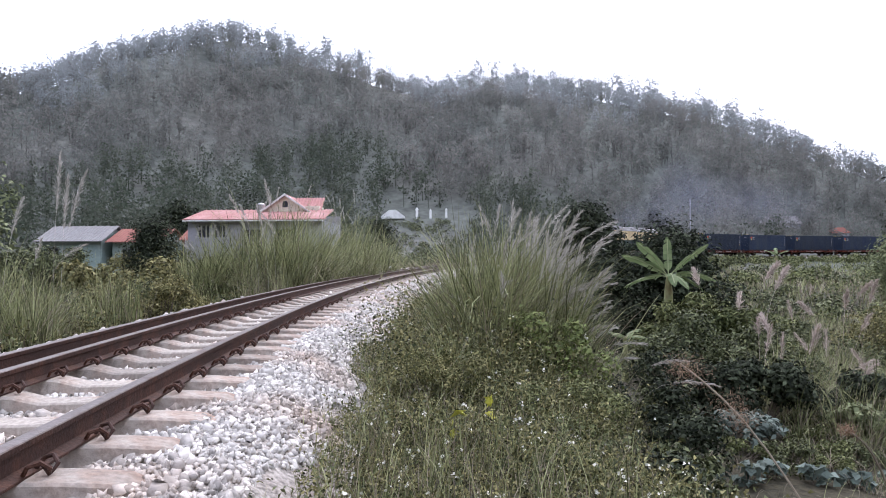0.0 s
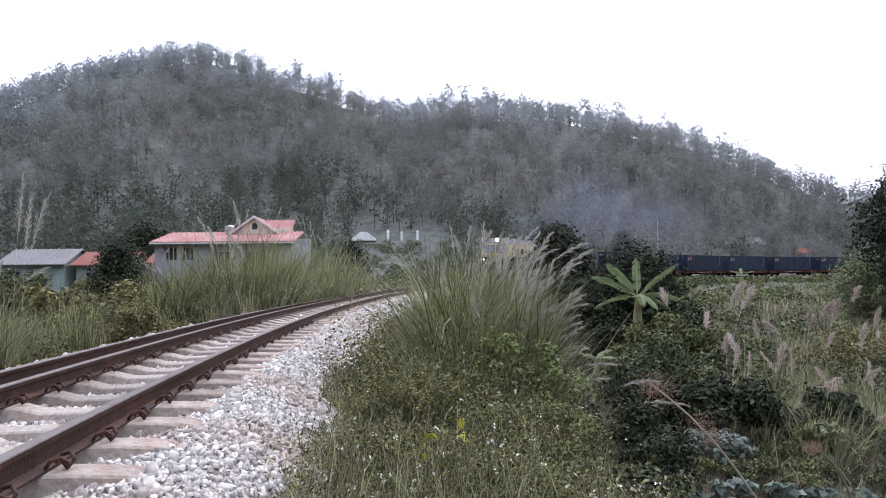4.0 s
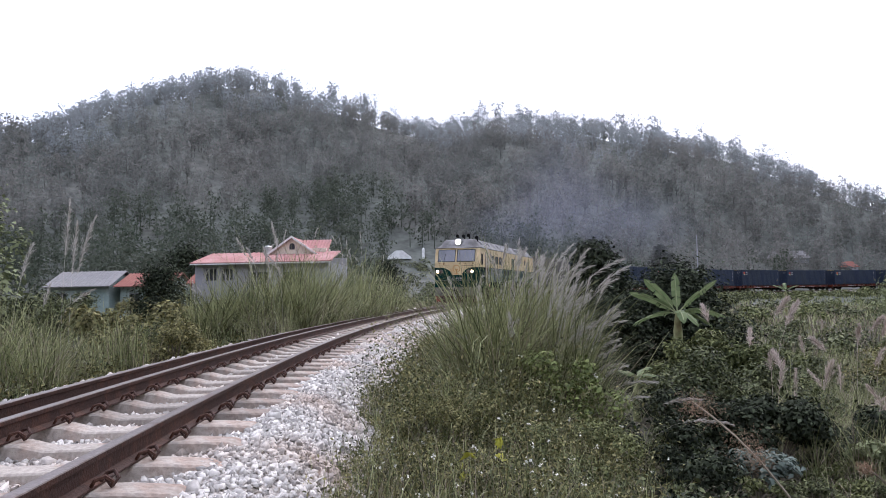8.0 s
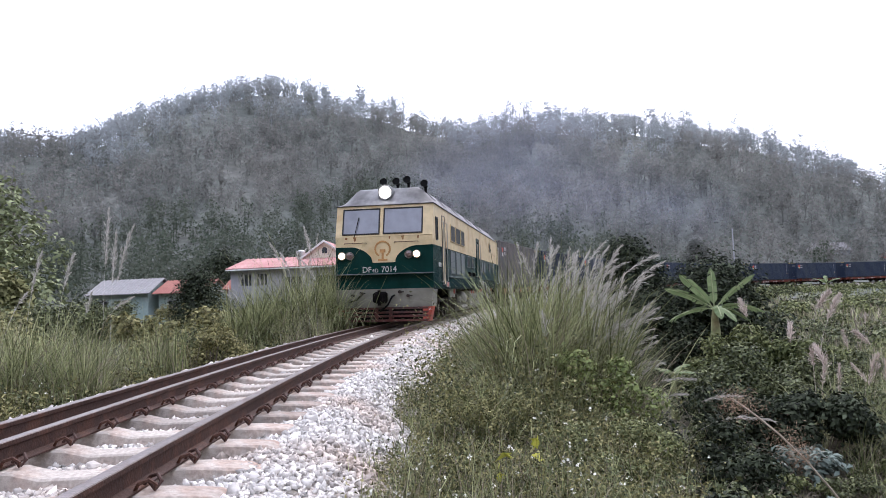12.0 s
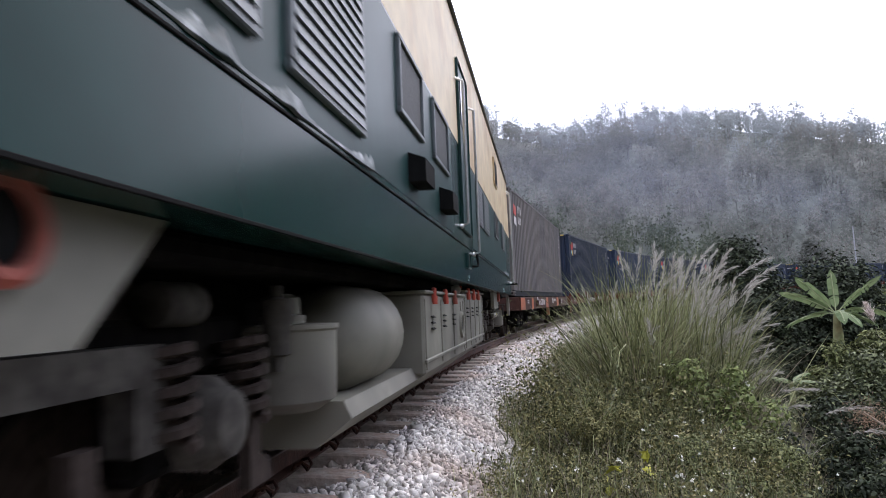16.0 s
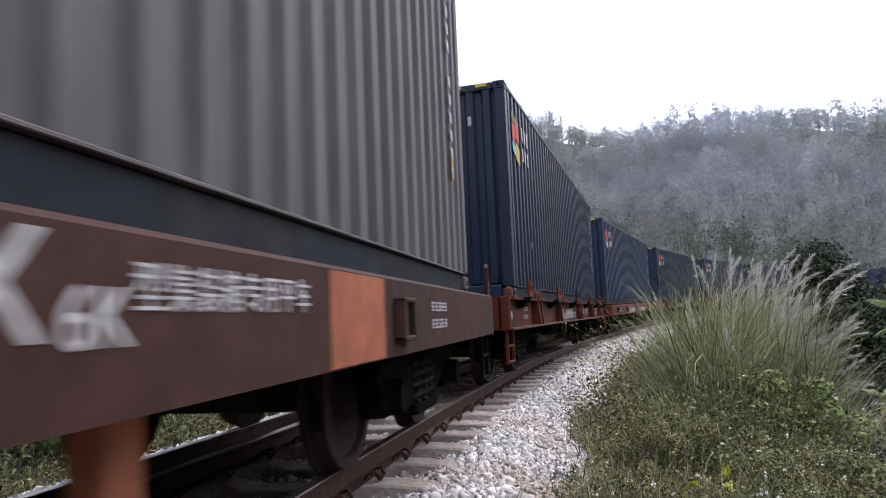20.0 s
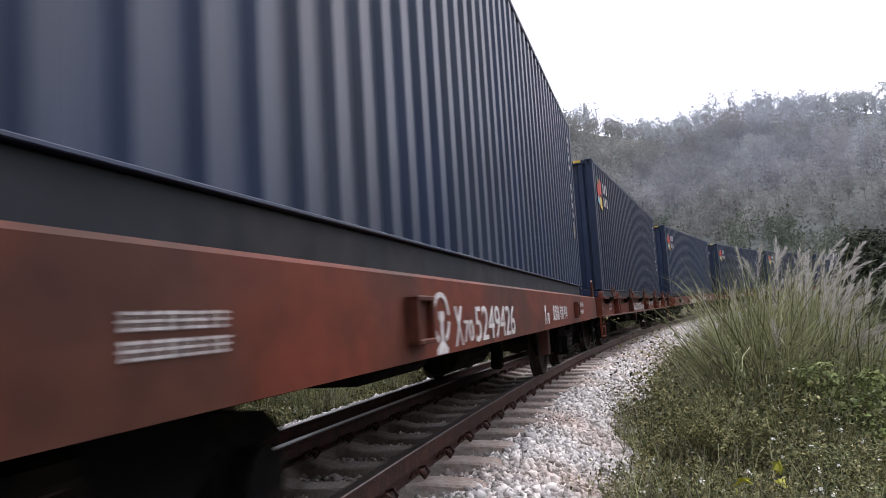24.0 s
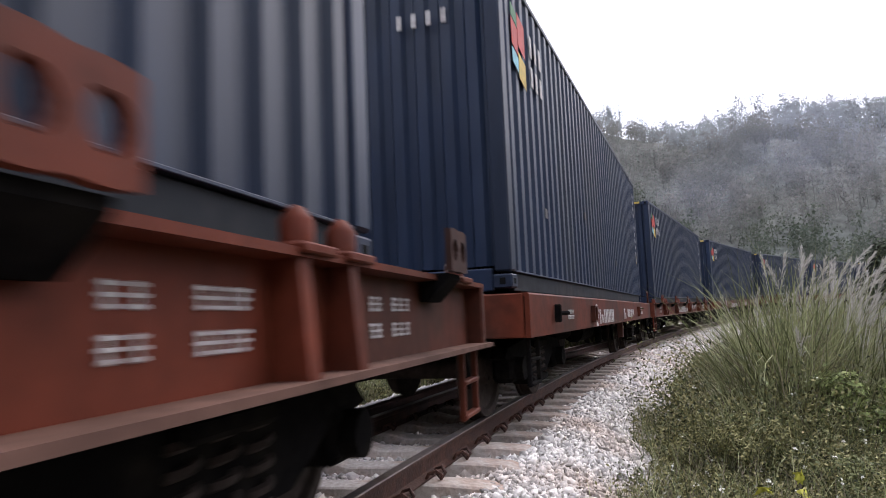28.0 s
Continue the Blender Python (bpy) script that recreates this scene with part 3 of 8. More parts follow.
def bed_height(u):
    """Top of the ballast, u metres to the right of the near rail."""
    u = np.asarray(u, float)
    top = -0.285 + 0.05 * smooth(u, 0.05, 0.55)
    right = np.where(u > 0, top - 0.36 * smooth(u, 0.62, 1.55), -0.285)
    return np.where(u < -1.505, -0.285 + 0.06 * smooth(-u - 1.505, 0.2, 0.5) - 0.33 * smooth(-u - 1.505, 0.62, 1.5), right)


def build_ballast():
    rng = np.random.default_rng(4)
    us = np.linspace(-3.1, 1.38, 48)
    ss = np.concatenate([np.arange(-110, -12, 3.0), np.arange(-12, 20, 0.12), np.arange(20, 75, 0.5), np.arange(75, 190, 3.0)])
    th = HEAD0 + ss / RADIUS
    rr = RADIUS - us[None, :]
    x, y = CX - rr * np.cos(th)[:, None], CY + rr * np.sin(th)[:, None]
    z = bed_height(us)[None, :] - CANT * np.clip(us, -3, 0)[None] / 1.505 + rng.normal(0, 0.008, x.shape) + 0.02 + rise(ss)[:, None]
    v = np.stack([x, y, z], -1).reshape(-1, 3)
    a, b = len(ss), len(us)
    i = (np.arange(a - 1)[:, None] * b + np.arange(b - 1)[None]).ravel()
    bed = new("ballast_bed", big_mesh("ballast_bed", v, np.stack([i, i + 1, i + b + 1, i + b], 1), M["bed"]))
    tagged(bed, "grey-white crushed stone bed under the track", "track bed", kind="structure")
    pos, size = [], []
    for lo, hi, dens, sz in ((-3, 2.5, 200, 0.028), (2.5, 7, 1400, 0.0190), (7, 11, 950, 0.0215), (11, 18, 340, 0.032), (18, 32, 150, 0.044), (32, 55, 70, 0.06)):
        n = int((hi - lo) * 4.4 * dens)
        s, u = rng.uniform(lo, hi, n), rng.uniform(-2.95, 1.5, n)
        edge = 1.25 + 0.2 * np.sin(s * 1.3) + 0.12 * np.sin(s * 3.1 + 1)
        keep = (u < edge) & (np.abs(u) > 0.09) & (np.abs(u + 1.07) > 0.09) & (np.abs(u + 1.505) > 0.09)
        k = ((s + 0.3) % 0.6)
        on_sleeper = (np.abs(k - 0.3) < 0.125) & (u > -2.0) & (u < 0.42)
        keep &= ~on_sleeper
        s, u = s[keep], u[keep]
        th, r2 = HEAD0 + s / RADIUS, RADIUS - u
        between = (u > -1.9) & (u < 0.1)
        zz = bed_height(u) - CANT * np.clip(u, -3, 0) / 1.505 + 0.03 + rng.uniform(-0.02, 0.012, len(u)) - 0.012 * between + rise(s)
        pos.append(np.stack([CX - r2 * np.cos(th), CY + r2 * np.sin(th), zz], 1))
        size.append(sz * rng.lognormal(0, 0.30, len(u)))
    v, f = stones(rng, np.concatenate(pos), np.concatenate(size))
    ob = new("ballast_stones", big_mesh("ballast_stones", v, f, M["stone"]))
    tagged(ob, "loose white and pinkish broken limestone ballast", "ballast", kind="stuff")


build_ballast()


def sweep(prof, off, lo, hi, step=1.0):
    """A rail profile (sideways, up) swept along the curve."""
    g = Geo()
    n, ss = len(prof), np.arange(lo, hi + 0.01, step)
    for s in ss:
        g.v += [tuple(track(s, off - p, q)) for p, q in prof]
    for k in range(len(ss) - 1):
        g.f += [(k * n + i, k * n + (i + 1) % n, (k + 1) * n + (i + 1) % n, (k + 1) * n + i) for i in range(n)]
    g.f += [tuple(range(n)), tuple(range((len(ss) - 1) * n, len(ss) * n))[::-1]]
    return g


RAIL_PROFILE = [(-0.066, -0.152), (0.066, -0.152), (0.066, -0.14), (0.012, -0.122), (0.009, -0.05), (0.034, -0.036), (0.036, -0.008),
                (-0.036, -0.008), (-0.034, -0.036), (-0.009, -0.05), (-0.012, -0.122), (-0.066, -0.14)]
HEAD_PROFILE = [(-0.036, -0.008), (0.036, -0.008), (0.033, -0.002), (0.022, 0.0), (-0.022, 0.0), (-0.033, -0.002)]
for off, what in ((0.0, "near"), (1.07, "middle"), (1.505, "far")):
    rail = thing("rail", "rust-brown steel rail of a dual-gauge line, with a worn bright head", "rail", "rails of the track", "structure")
    part("rail_web", sweep(RAIL_PROFILE, off, -108, 190), M["rail"], rail)
    part("rail_head", sweep(HEAD_PROFILE, off, -108, 190), M["rail_top"], rail, "worn bright running surface")


def build_sleepers():
    g = Geo()
    # sideways stations: place, top height, half width of top
    st = [(-0.56, -0.20, 0.085), (-0.46, -0.165, 0.10), (-0.22, -0.152, 0.105), (0.16, -0.152, 0.105), (0.40, -0.19, 0.10), (0.75, -0.20, 0.10),
          (0.93, -0.158, 0.105), (1.2, -0.152, 0.105), (1.66, -0.152, 0.105), (1.95, -0.165, 0.10), (2.06, -0.20, 0.085)]
    for p, z, w in st:
        g.v += [(-p, -w - 0.05, -0.36), (-p, -w - 0.012, z - 0.012), (-p, -w + 0.006, z), (-p, w - 0.006, z), (-p, w + 0.012, z - 0.012), (-p, w + 0.05, -0.36)]
    for k in range(len(st) - 1):
        g.f += [(k * 6 + i, k * 6 + (i + 1) % 6, k * 6 + 6 + (i + 1) % 6, k * 6 + 6 + i) for i in range(6)]
    g.f += [tuple(range(6))[::-1], tuple(range(len(st) * 6 - 6, len(st) * 6))]
    me = g.mesh("sleeper", M["concrete"])
    clip = Geo()
    clip.tube([(0.0, -0.055, 0.0), (0.03, -0.075, 0.045), (0.075, -0.06, 0.06), (0.105, -0.035, 0.03), (0.09, -0.012, 0.0), (0.055, 0, 0.035), (0.09, 0.012, 0.0), (0.105, 0.035, 0.03),
               (0.075, 0.06, 0.06), (0.03, 0.075, 0.045), (0.0, 0.055, 0.0)], 0.011, 6)
    cm = clip.mesh("rail_clip", M["rail"])
    rng = random.Random(5)
    for k in range(-175, 108):
        s = k * 0.6
        th = HEAD0 + s / RADIUS
        sl = new("sleeper", me)
        o = track(s, 0)
        sl.matrix_basis = pose(o.x, o.y, o.z + rng.uniform(-0.006, 0.006), 0, math.degrees(math.atan(CANT / 1.505)), -math.degrees(th) + rng.uniform(-0.7, 0.7))
        tagged(sl, "weathered pale concrete sleeper bedded in ballast", "sleeper", "sleepers of the track")
        if -2 < s < 15:
            for off in (0.0, 1.07, 1.505):
                for side in (1, -1):
                    if (off, side) in ((1.07, -1), (1.505, 1)):
                        continue
                    c = new("rail_clip", cm)
                    c.parent = sl
                    c.matrix_basis = pose(-off + side * 0.055, 0, -0.14, 0, 0, 0 if side > 0 else 180)
                    if k == 0 and off == 0:
                        tagged(c, "rusty coiled rail clip")


build_sleepers()


# ---- woods on the hill ----
def leaf_quads(rng, centres, size, facing):
    """Small leaf clumps: one bent quad each, turned outwards from the crown."""
    n = len(centres)
    nr = facing + rng.normal(size=(n, 3)) * 0.28
    nr /= np.linalg.norm(nr, axis=1)[:, None] + 1e-9
    a = np.cross(nr, rng.normal(size=(n, 3)))
    a /= np.linalg.norm(a, axis=1)[:, None] + 1e-9
    b = np.cross(nr, a)
    s = size * rng.uniform(0.6, 1.4, (n, 1))
    w = s * rng.uniform(0.6, 1.0, (n, 1))
    v = np.stack([centres - a * s, centres - b * w * 0.7 + a * s * 0.1, centres + a * s, centres + b * w * 0.7 - a * s * 0.1], 1)
    f = (np.arange(n) * 4)[:, None] + np.array([0, 1, 2, 3])[None]
    return v.reshape(-1, 3), f


def tree_template(rng, height, crown, clumps, quads, leaf, slim=1.0):
    """A tree as arrays of quads: tapered trunk, a few limbs, rounded clumps of leaves with gaps."""
    v, f = [], []

    def stick(a, b, r0, r1):
        o = sum(len(q) for q in v)
        a, b = np.array(a, float), np.array(b, float)
        ring = np.array([(math.cos(t), math.sin(t), 0) for t in (0, 2.1, 4.2)])
        v.append(np.vstack([a + ring * r0, b + ring * r1]))
        f.append(np.array([(0, 1, 4, 3), (1, 2, 5, 4), (2, 0, 3, 5)]) + o)

    bend = rng.normal(0, 0.03 * height, 2)
    top = np.array([bend[0], bend[1], height * 0.93])
    mid = np.array([bend[0] * 0.3, bend[1] * 0.3, height * 0.5])
    stick((0, 0, -0.4), mid, 0.013 * height, 0.009 * height)
    stick(mid, top, 0.009 * height, 0.003 * height)
    for k in range(clumps):
        e = (k + rng.uniform(0.2, 0.8)) / clumps
        h = height * (1 - crown * e)
        size = height * slim * 0.115 * rng.uniform(0.75, 1.2) * (0.75 + 0.5 * math.sin(math.pi * min(1, 0.15 + e)))
        spread = slim * height * 0.13 * math.sin(math.pi * min(1.0, 0.12 + 0.80 * e)) * rng.uniform(0.5, 1.2)
        ang = k * 2.4 + rng.uniform(-0.7, 0.7)
        on = np.array([bend[0], bend[1], 0]) * (h / height) + np.array([0, 0, h])
        c = on + np.array([math.cos(ang) * spread, math.sin(ang) * spread, -0.03 * height])
        stick(on - np.array([0, 0, 0.08 * height]), c, 0.004 * height, 0.002 * height)
        u = rng.normal(size=(quads, 3))
        u[:, 2] = u[:, 2] * 0.8 + 0.3
        u /= np.linalg.norm(u, axis=1)[:, None]
        pts = c + u * np.array([1, 1, 0.75]) * rng.uniform(0.6, 1.12, (quads, 1)) * size
        lv, lf = leaf_quads(rng, pts, leaf * height, u + np.array([0, 0, 0.25]))
        f.append(lf + sum(len(q) for q in v))
        v.append(lv)
    return np.vstack(v), np.vstack(f)


def scatter(templates, rng, xy, scale, turn=None, sink=0.3):
    """Joins copies of the templates at ground places."""
    vs, fs, o = [], [], 0
    z = ground(xy[:, 0], xy[:, 1]) - sink
    for i in range(len(xy)):
        v, f = templates[rng.integers(len(templates))]
        a = rng.uniform(0, 6.28)
        c, s = math.cos(a), math.sin(a)
        k = scale[i]
        q = np.empty_like(v)
        q[:, 0], q[:, 1], q[:, 2] = (v[:, 0] * c - v[:, 1] * s) * k, (v[:, 0] * s + v[:, 1] * c) * k, v[:, 2] * k
        q += (xy[i, 0], xy[i, 1], z[i])
        vs.append(q)
        fs.append(f + o)
        o += len(v)
    return np.vstack(vs), np.vstack(fs)


def build_woods():
    rng = np.random.default_rng(11)
    tall = [tree_template(rng, 1.0, rng.uniform(0.5, 0.72), 7, 15, 0.034, 1.25) for _ in range(8)]
    bushy = [tree_template(rng, 1.0, rng.uniform(0.75, 0.95), 8, 13, 0.050, 1.85) for _ in range(6)]
    airy = [tree_template(rng, 1.0, rng.uniform(0.34, 0.55), 6, 22, 0.026, 1.0) for _ in range(8)]
    pts = []
    for _ in range(60000):
        az = rng.uniform(-62, 46)
        r = math.sqrt(rng.uniform(112 ** 2, 276 ** 2))
        if r < 148 and -5.4 < az < 2.4:
            continue
        pts.append((r * math.sin(math.radians(az)), r * math.cos(math.radians(az))))
        if len(pts) == 6000:
            break
    xy = np.array(pts)
    xy = xy[across(*xy.T) < -12]
    r = np.hypot(*xy.T)
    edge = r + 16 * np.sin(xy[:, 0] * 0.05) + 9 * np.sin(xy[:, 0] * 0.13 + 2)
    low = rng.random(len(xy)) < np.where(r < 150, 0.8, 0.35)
    # farther bands take paler leaf colours, standing in for thicker haze
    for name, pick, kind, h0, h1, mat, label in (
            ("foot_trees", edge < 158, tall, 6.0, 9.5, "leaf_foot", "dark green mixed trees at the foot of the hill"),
            ("hill_trees", (edge >= 158) & (edge < 222), tall, 6.0, 10.0, "leaf_wood", "dense brownish eucalyptus wood covering the hill, greyed for haze"),
            ("upper_trees", edge >= 222, tall, 6.0, 9.5, "leaf_ridge", "eucalyptus wood of the upper slope, paled most for haze")):
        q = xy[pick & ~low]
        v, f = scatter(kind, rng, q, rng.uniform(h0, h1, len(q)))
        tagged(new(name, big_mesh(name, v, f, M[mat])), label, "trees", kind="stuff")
    az = rng.uniform(-56, 40, 520)
    r = rng.uniform(262, 284, 520)
    rxy = np.stack([r * np.sin(np.radians(az)), r * np.cos(np.radians(az))], 1)
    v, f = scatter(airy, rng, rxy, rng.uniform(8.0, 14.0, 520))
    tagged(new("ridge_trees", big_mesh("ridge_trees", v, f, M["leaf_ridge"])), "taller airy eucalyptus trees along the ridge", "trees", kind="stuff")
    for name, pick, mat, label in (("foot_scrub", edge < 158, "leaf_foot", "dark green scrub at the foot of the hill"), ("hill_scrub", edge >= 158, "leaf_scrub", "scrub between the trees of the hill, greyed for haze")):
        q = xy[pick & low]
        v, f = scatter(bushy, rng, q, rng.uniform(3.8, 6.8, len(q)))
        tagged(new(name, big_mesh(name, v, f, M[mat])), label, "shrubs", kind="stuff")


build_woods()


# ---- houses ----
def wall_with_openings(x0, x1, z0, z1, y, th, holes):
    """A wall facing -y, built round rectangular openings (x0, x1, z0, z1)."""
    g = Geo()
    xs = sorted({x0, x1, *[h[0] for h in holes], *[h[1] for h in holes]})
    zs = sorted({z0, z1, *[h[2] for h in holes], *[h[3] for h in holes]})
    for a, b in zip(xs[:-1], xs[1:]):
        for c, d in zip(zs[:-1], zs[1:]):
            mx, mz = (a + b) / 2, (c + d) / 2
            if not any(h[0] < mx < h[1] and h[2] < mz < h[3] for h in holes):
                g.box((mx, y + th / 2, mz), (b - a, th, d - c))
    return g


def sheet_roof(x0, x1, y0, z0, y1, z1, ribs, th=0.05):
    """A sloping sheet with ribs that run down the slope."""
    g = Geo()
    g.add([(x0, y0, z0), (x1, y0, z0), (x1, y1, z1), (x0, y1, z1), (x0, y0, z0 - th), (x1, y0, z0 - th), (x1, y1, z1 - th), (x0, y1, z1 - th)],
          [(0, 1, 2, 3), (7, 6, 5, 4), (0, 4, 5, 1), (1, 5, 6, 2), (2, 6, 7, 3), (3, 7, 4, 0)])
    for k in range(ribs):
        x = x0 + (k + 0.5) * (x1 - x0) / ribs
        w = 0.05
        g.add([(x - w, y0, z0 + 0.003), (x + w, y0, z0 + 0.003), (x + w, y1, z1 + 0.003), (x - w, y1, z1 + 0.003), (x, y0, z0 + 0.05), (x, y1, z1 + 0.05)],
              [(0, 4, 5, 3), (4, 1, 2, 5), (0, 1, 4), (3, 5, 2)])
    return g


def house_window(parent, x0, x1, z0, z1, y, bars_n=2):
    f = Geo()
    for a, b, c, d in ((x0, x1, z0, z0 + 0.07), (x0, x1, z1 - 0.07, z1), (x0, x0 + 0.07, z0, z1), (x1 - 0.07, x1, z0, z1)):
        f.box(((a + b) / 2, y + 0.05, (c + d) / 2), (b - a, 0.08, d - c))
    for k in range(1, bars_n):
        f.box((x0 + (x1 - x0) * k / bars_n, y + 0.05, (z0 + z1) / 2), (0.05, 0.06, z1 - z0))
    w = part("window", f, M["plaster"], parent)
    part("pane", Geo().box(((x0 + x1) / 2, y + 0.09, (z0 + z1) / 2), (x1 - x0, 0.02, z1 - z0)), M["glass"], w)


def build_main_house():
    h = thing("house", "grey plastered house with faded red roofs and a cream gable", "house")
    x0, x1, y, base = -15.95, -7.75, 42.0, -1.2
    holes = [(-15.4, -14.6, 1.9, 2.75), (-14.4, -13.6, 1.9, 2.75), (-12.6, -11.4, 1.2, 2.5), (-10.6, -9.4, 1.2, 2.5)]
    part("front_wall", wall_with_openings(x0, x1, base, 3.0, y, 0.22, holes), M["plaster"], h, "weathered grey plaster front wall")
    for hx0, hx1, hz0, hz1 in holes:
        house_window(h, hx0, hx1, hz0, hz1, y + 0.06, 3)
    for x in (x0 + 0.11, x1 - 0.11):
        part("side_wall", Geo().box((x, y + 3.6, 0.9), (0.22, 6.8, 4.2)), M["plaster"], h)
    part("back_wall", Geo().box(((x0 + x1) / 2, y + 7.1, 1.2), (x1 - x0, 0.22, 4.8)), M["plaster"], h)
    part("front_roof", sheet_roof(x0 - 0.15, x1 + 0.2, y - 0.5, 3.05, y + 3.3, 3.85, 26), M["roof_pink"], h, "faded red ribbed sheet roof")
    part("eaves_board", Geo().box(((x0 + x1) / 2, y - 0.47, 2.97), (x1 - x0 + 0.3, 0.05, 0.10)), M["white_wall"], h)
    # cross gable and upper roof
    gx, gw, gy, ez, rz = -10.55, 1.75, y + 2.4, 3.55, 4.80
    gab = Geo().prism([(gx - gw, ez), (gx + gw, ez), (gx, rz - 0.12)], "y", gy, gy + 0.2)
    part("gable_wall", gab, M["cream_wall"], h, "cream gable with a small arched window")
    arch = [(gx - 0.17, 3.95), (gx + 0.17, 3.95), (gx + 0.17, 4.2)] + [(gx + 0.17 * math.cos(a), 4.2 + 0.17 * math.sin(a)) for a in (0.5, 1.05, 1.57, 2.1, 2.6)] + [(gx - 0.17, 4.2)]
    part("gable_window", Geo().prism(arch, "y", gy - 0.02, gy - 0.004), M["glass"], h)
    vb = Geo()
    for s in (-1, 1):
        vb.add([(gx, gy - 0.25, rz + 0.03), (gx + s * (gw + 0.25), gy - 0.25, ez - 0.13), (gx + s * (gw + 0.25), gy - 0.25, ez - 0.27), (gx, gy - 0.25, rz - 0.12),
                (gx, gy - 0.18, rz + 0.03), (gx + s * (gw + 0.25), gy - 0.18, ez - 0.13), (gx + s * (gw + 0.25), gy - 0.18, ez - 0.27), (gx, gy - 0.18, rz - 0.12)],
               [(0, 1, 2, 3), (4, 7, 6, 5), (0, 4, 5, 1), (3, 2, 6, 7), (1, 5, 6, 2)])
    part("barge_board", vb, M["white_wall"], h)
    up = Geo()
    for s in (-1, 1):
        up.add([(gx, gy - 0.2, rz), (gx + s * (gw + 0.2), gy - 0.2, ez - 0.1), (gx + s * (gw + 0.2), gy + 4, ez - 0.1), (gx, gy + 4, rz),
                (gx, gy - 0.2, rz - 0.06), (gx + s * (gw + 0.2), gy - 0.2, ez - 0.16), (gx + s * (gw + 0.2), gy + 4, ez - 0.16), (gx, gy + 4, rz - 0.06)],
               [(0, 1, 2, 3), (4, 7, 6, 5), (0, 4, 5, 1), (1, 5, 6, 2), (2, 6, 7, 3)])
    part("gable_roof", up, M["roof_pink"], h)
    part("upper_roof", sheet_roof(gx, -8.35, gy + 0.3, 3.62, gy + 2.2, 4.72, 10), M["roof_pink"], h)
    part("upper_wall", Geo().box((-9.6, gy + 1.4, 3.6), (2.3, 1.6, 0.9)), M["cream_wall"], h)
    tank = Geo().lathe((-12.15, y + 2.6, 3.6), (0, 0, 1), [(0, 0.05), (0.0, 0.26), (0.55, 0.26), (0.62, 0.2), (0.66, 0.05)], 18)
    part("water_tank", tank, M["silver"], h, "small steel water tank on the roof", True)
    part("chimney_pipe", Geo().cyl((-11.75, y + 3.2, 3.7), (-11.75, y + 3.2, 4.75), 0.05, 8), M["silver"], h)
    gp = solid("gate_post", Geo().box((-16.3, 40.6, -0.25), (0.32, 0.32, 1.5), 0.02).box((-16.3, 40.6, 0.53), (0.42, 0.42, 0.08), 0.02), M["white_wall"], "whitewashed square gate post", "post")


def build_small_house(x0, x1, y, base, eave, ridge_z, roof, wall, holes, label, depth=4.0, ribs=18):
    h = thing("house", label, "house")
    part("front_wall", wall_with_openings(x0, x1, base, eave, y, 0.2, holes), M[wall], h)
    for a, b, c, d in holes:
        house_window(h, a, b, c, d, y + 0.05, 2)
    for x in (x0 + 0.1, x1 - 0.1):
        part("side_wall", Geo().prism([(y + 0.2, base), (y + depth, base), (y + depth, eave), (y + depth / 2, ridge_z - 0.1), (y + 0.2, eave)], "x", x - 0.1, x + 0.1), M[wall], h)
    part("front_roof", sheet_roof(x0 - 0.3, x1 + 0.3, y - 0.5, eave - 0.08, y + depth / 2, ridge_z, ribs), M[roof], h)
    part("back_roof", sheet_roof(x0 - 0.3, x1 + 0.3, y + depth + 0.5, eave - 0.08, y + depth / 2, ridge_z, ribs), M[roof], h)
    return h


build_main_house()
build_small_house(-28.6, -24.4, 48.2, -1.4, 2.0, 3.05, "roof_sheet", "mint", [(-28.2, -27.4, 0.3, 1.5), (-26.7, -26.0, 0.3, 1.5)], "low mint-green house with a grey sheet roof")
build_small_house(-23.8, -20.4, 48.6, -1.4, 1.95, 2.85, "roof_red", "mint", [(-23.2, -22.4, 0.2, 1.4)], "low mint-green house with a red tiled roof")
build_small_house(-19.4, -16.6, 50.5, -1.4, 2.1, 3.1, "roof_red", "plaster", [(-18.6, -17.8, 0.2, 1.4)], "low plastered house with a red tiled roof")
build_small_house(78.2, 88.4, 174, float(ground(83, 172)) - 1.0, 8.4, 10.4, "roof_sheet", "plaster", [(80, 81.5, 4.4, 5.6)], "distant low house with a grey sheet roof", 6)
build_small_house(96.0, 100.5, 174, float(ground(98, 172)) - 1.0, 6.0, 7.4, "roof_red", "plaster", [(97, 98, 4.4, 5.6)], "distant small house with a red roof", 6)


def build_graves():
    x, y = -11.4, 141.5
    z = float(ground(x, y))
    d = Geo().prism([(-2.4, 0), (2.4, 0), (2.3, 0.5), (0.7, 1.75), (-0.7, 1.75), (-2.3, 0.5)], "y", -1.6, 1.6)
    ob = solid("tomb", d, M["white_wall"], "whitewashed tomb on the hill foot", "tomb")
    ob.location = (x, y, z - 0.3)
    pm = Geo().box((0, 0, 0.9), (0.5, 0.5, 2.0), 0.05).box((0, 0, 2.0), (0.62, 0.62, 0.16), 0.04).lathe((0, 0, 2.08), (0, 0, 1), [(0, 0.25), (0.2, 0.18), (0.4, 0.02)], 10)
    me = pm.mesh("white_pillar", M["white_wall"])
    for px, h in ((738, 1.0), (762, 0.85), (790, 0.9)):
        xx = 141.5 * (px - 784) / 1221 - 1.2
        p = new("white_pillar", me)
        p.matrix_basis = Matrix.Translation((xx, 141.5, float(ground(xx, 141.5)) - 0.2)) @ Matrix.Diagonal((h, h, h, 1))
        tagged(p, "whitewashed pillar on the hill foot", "pillar", "pillars by the tomb")


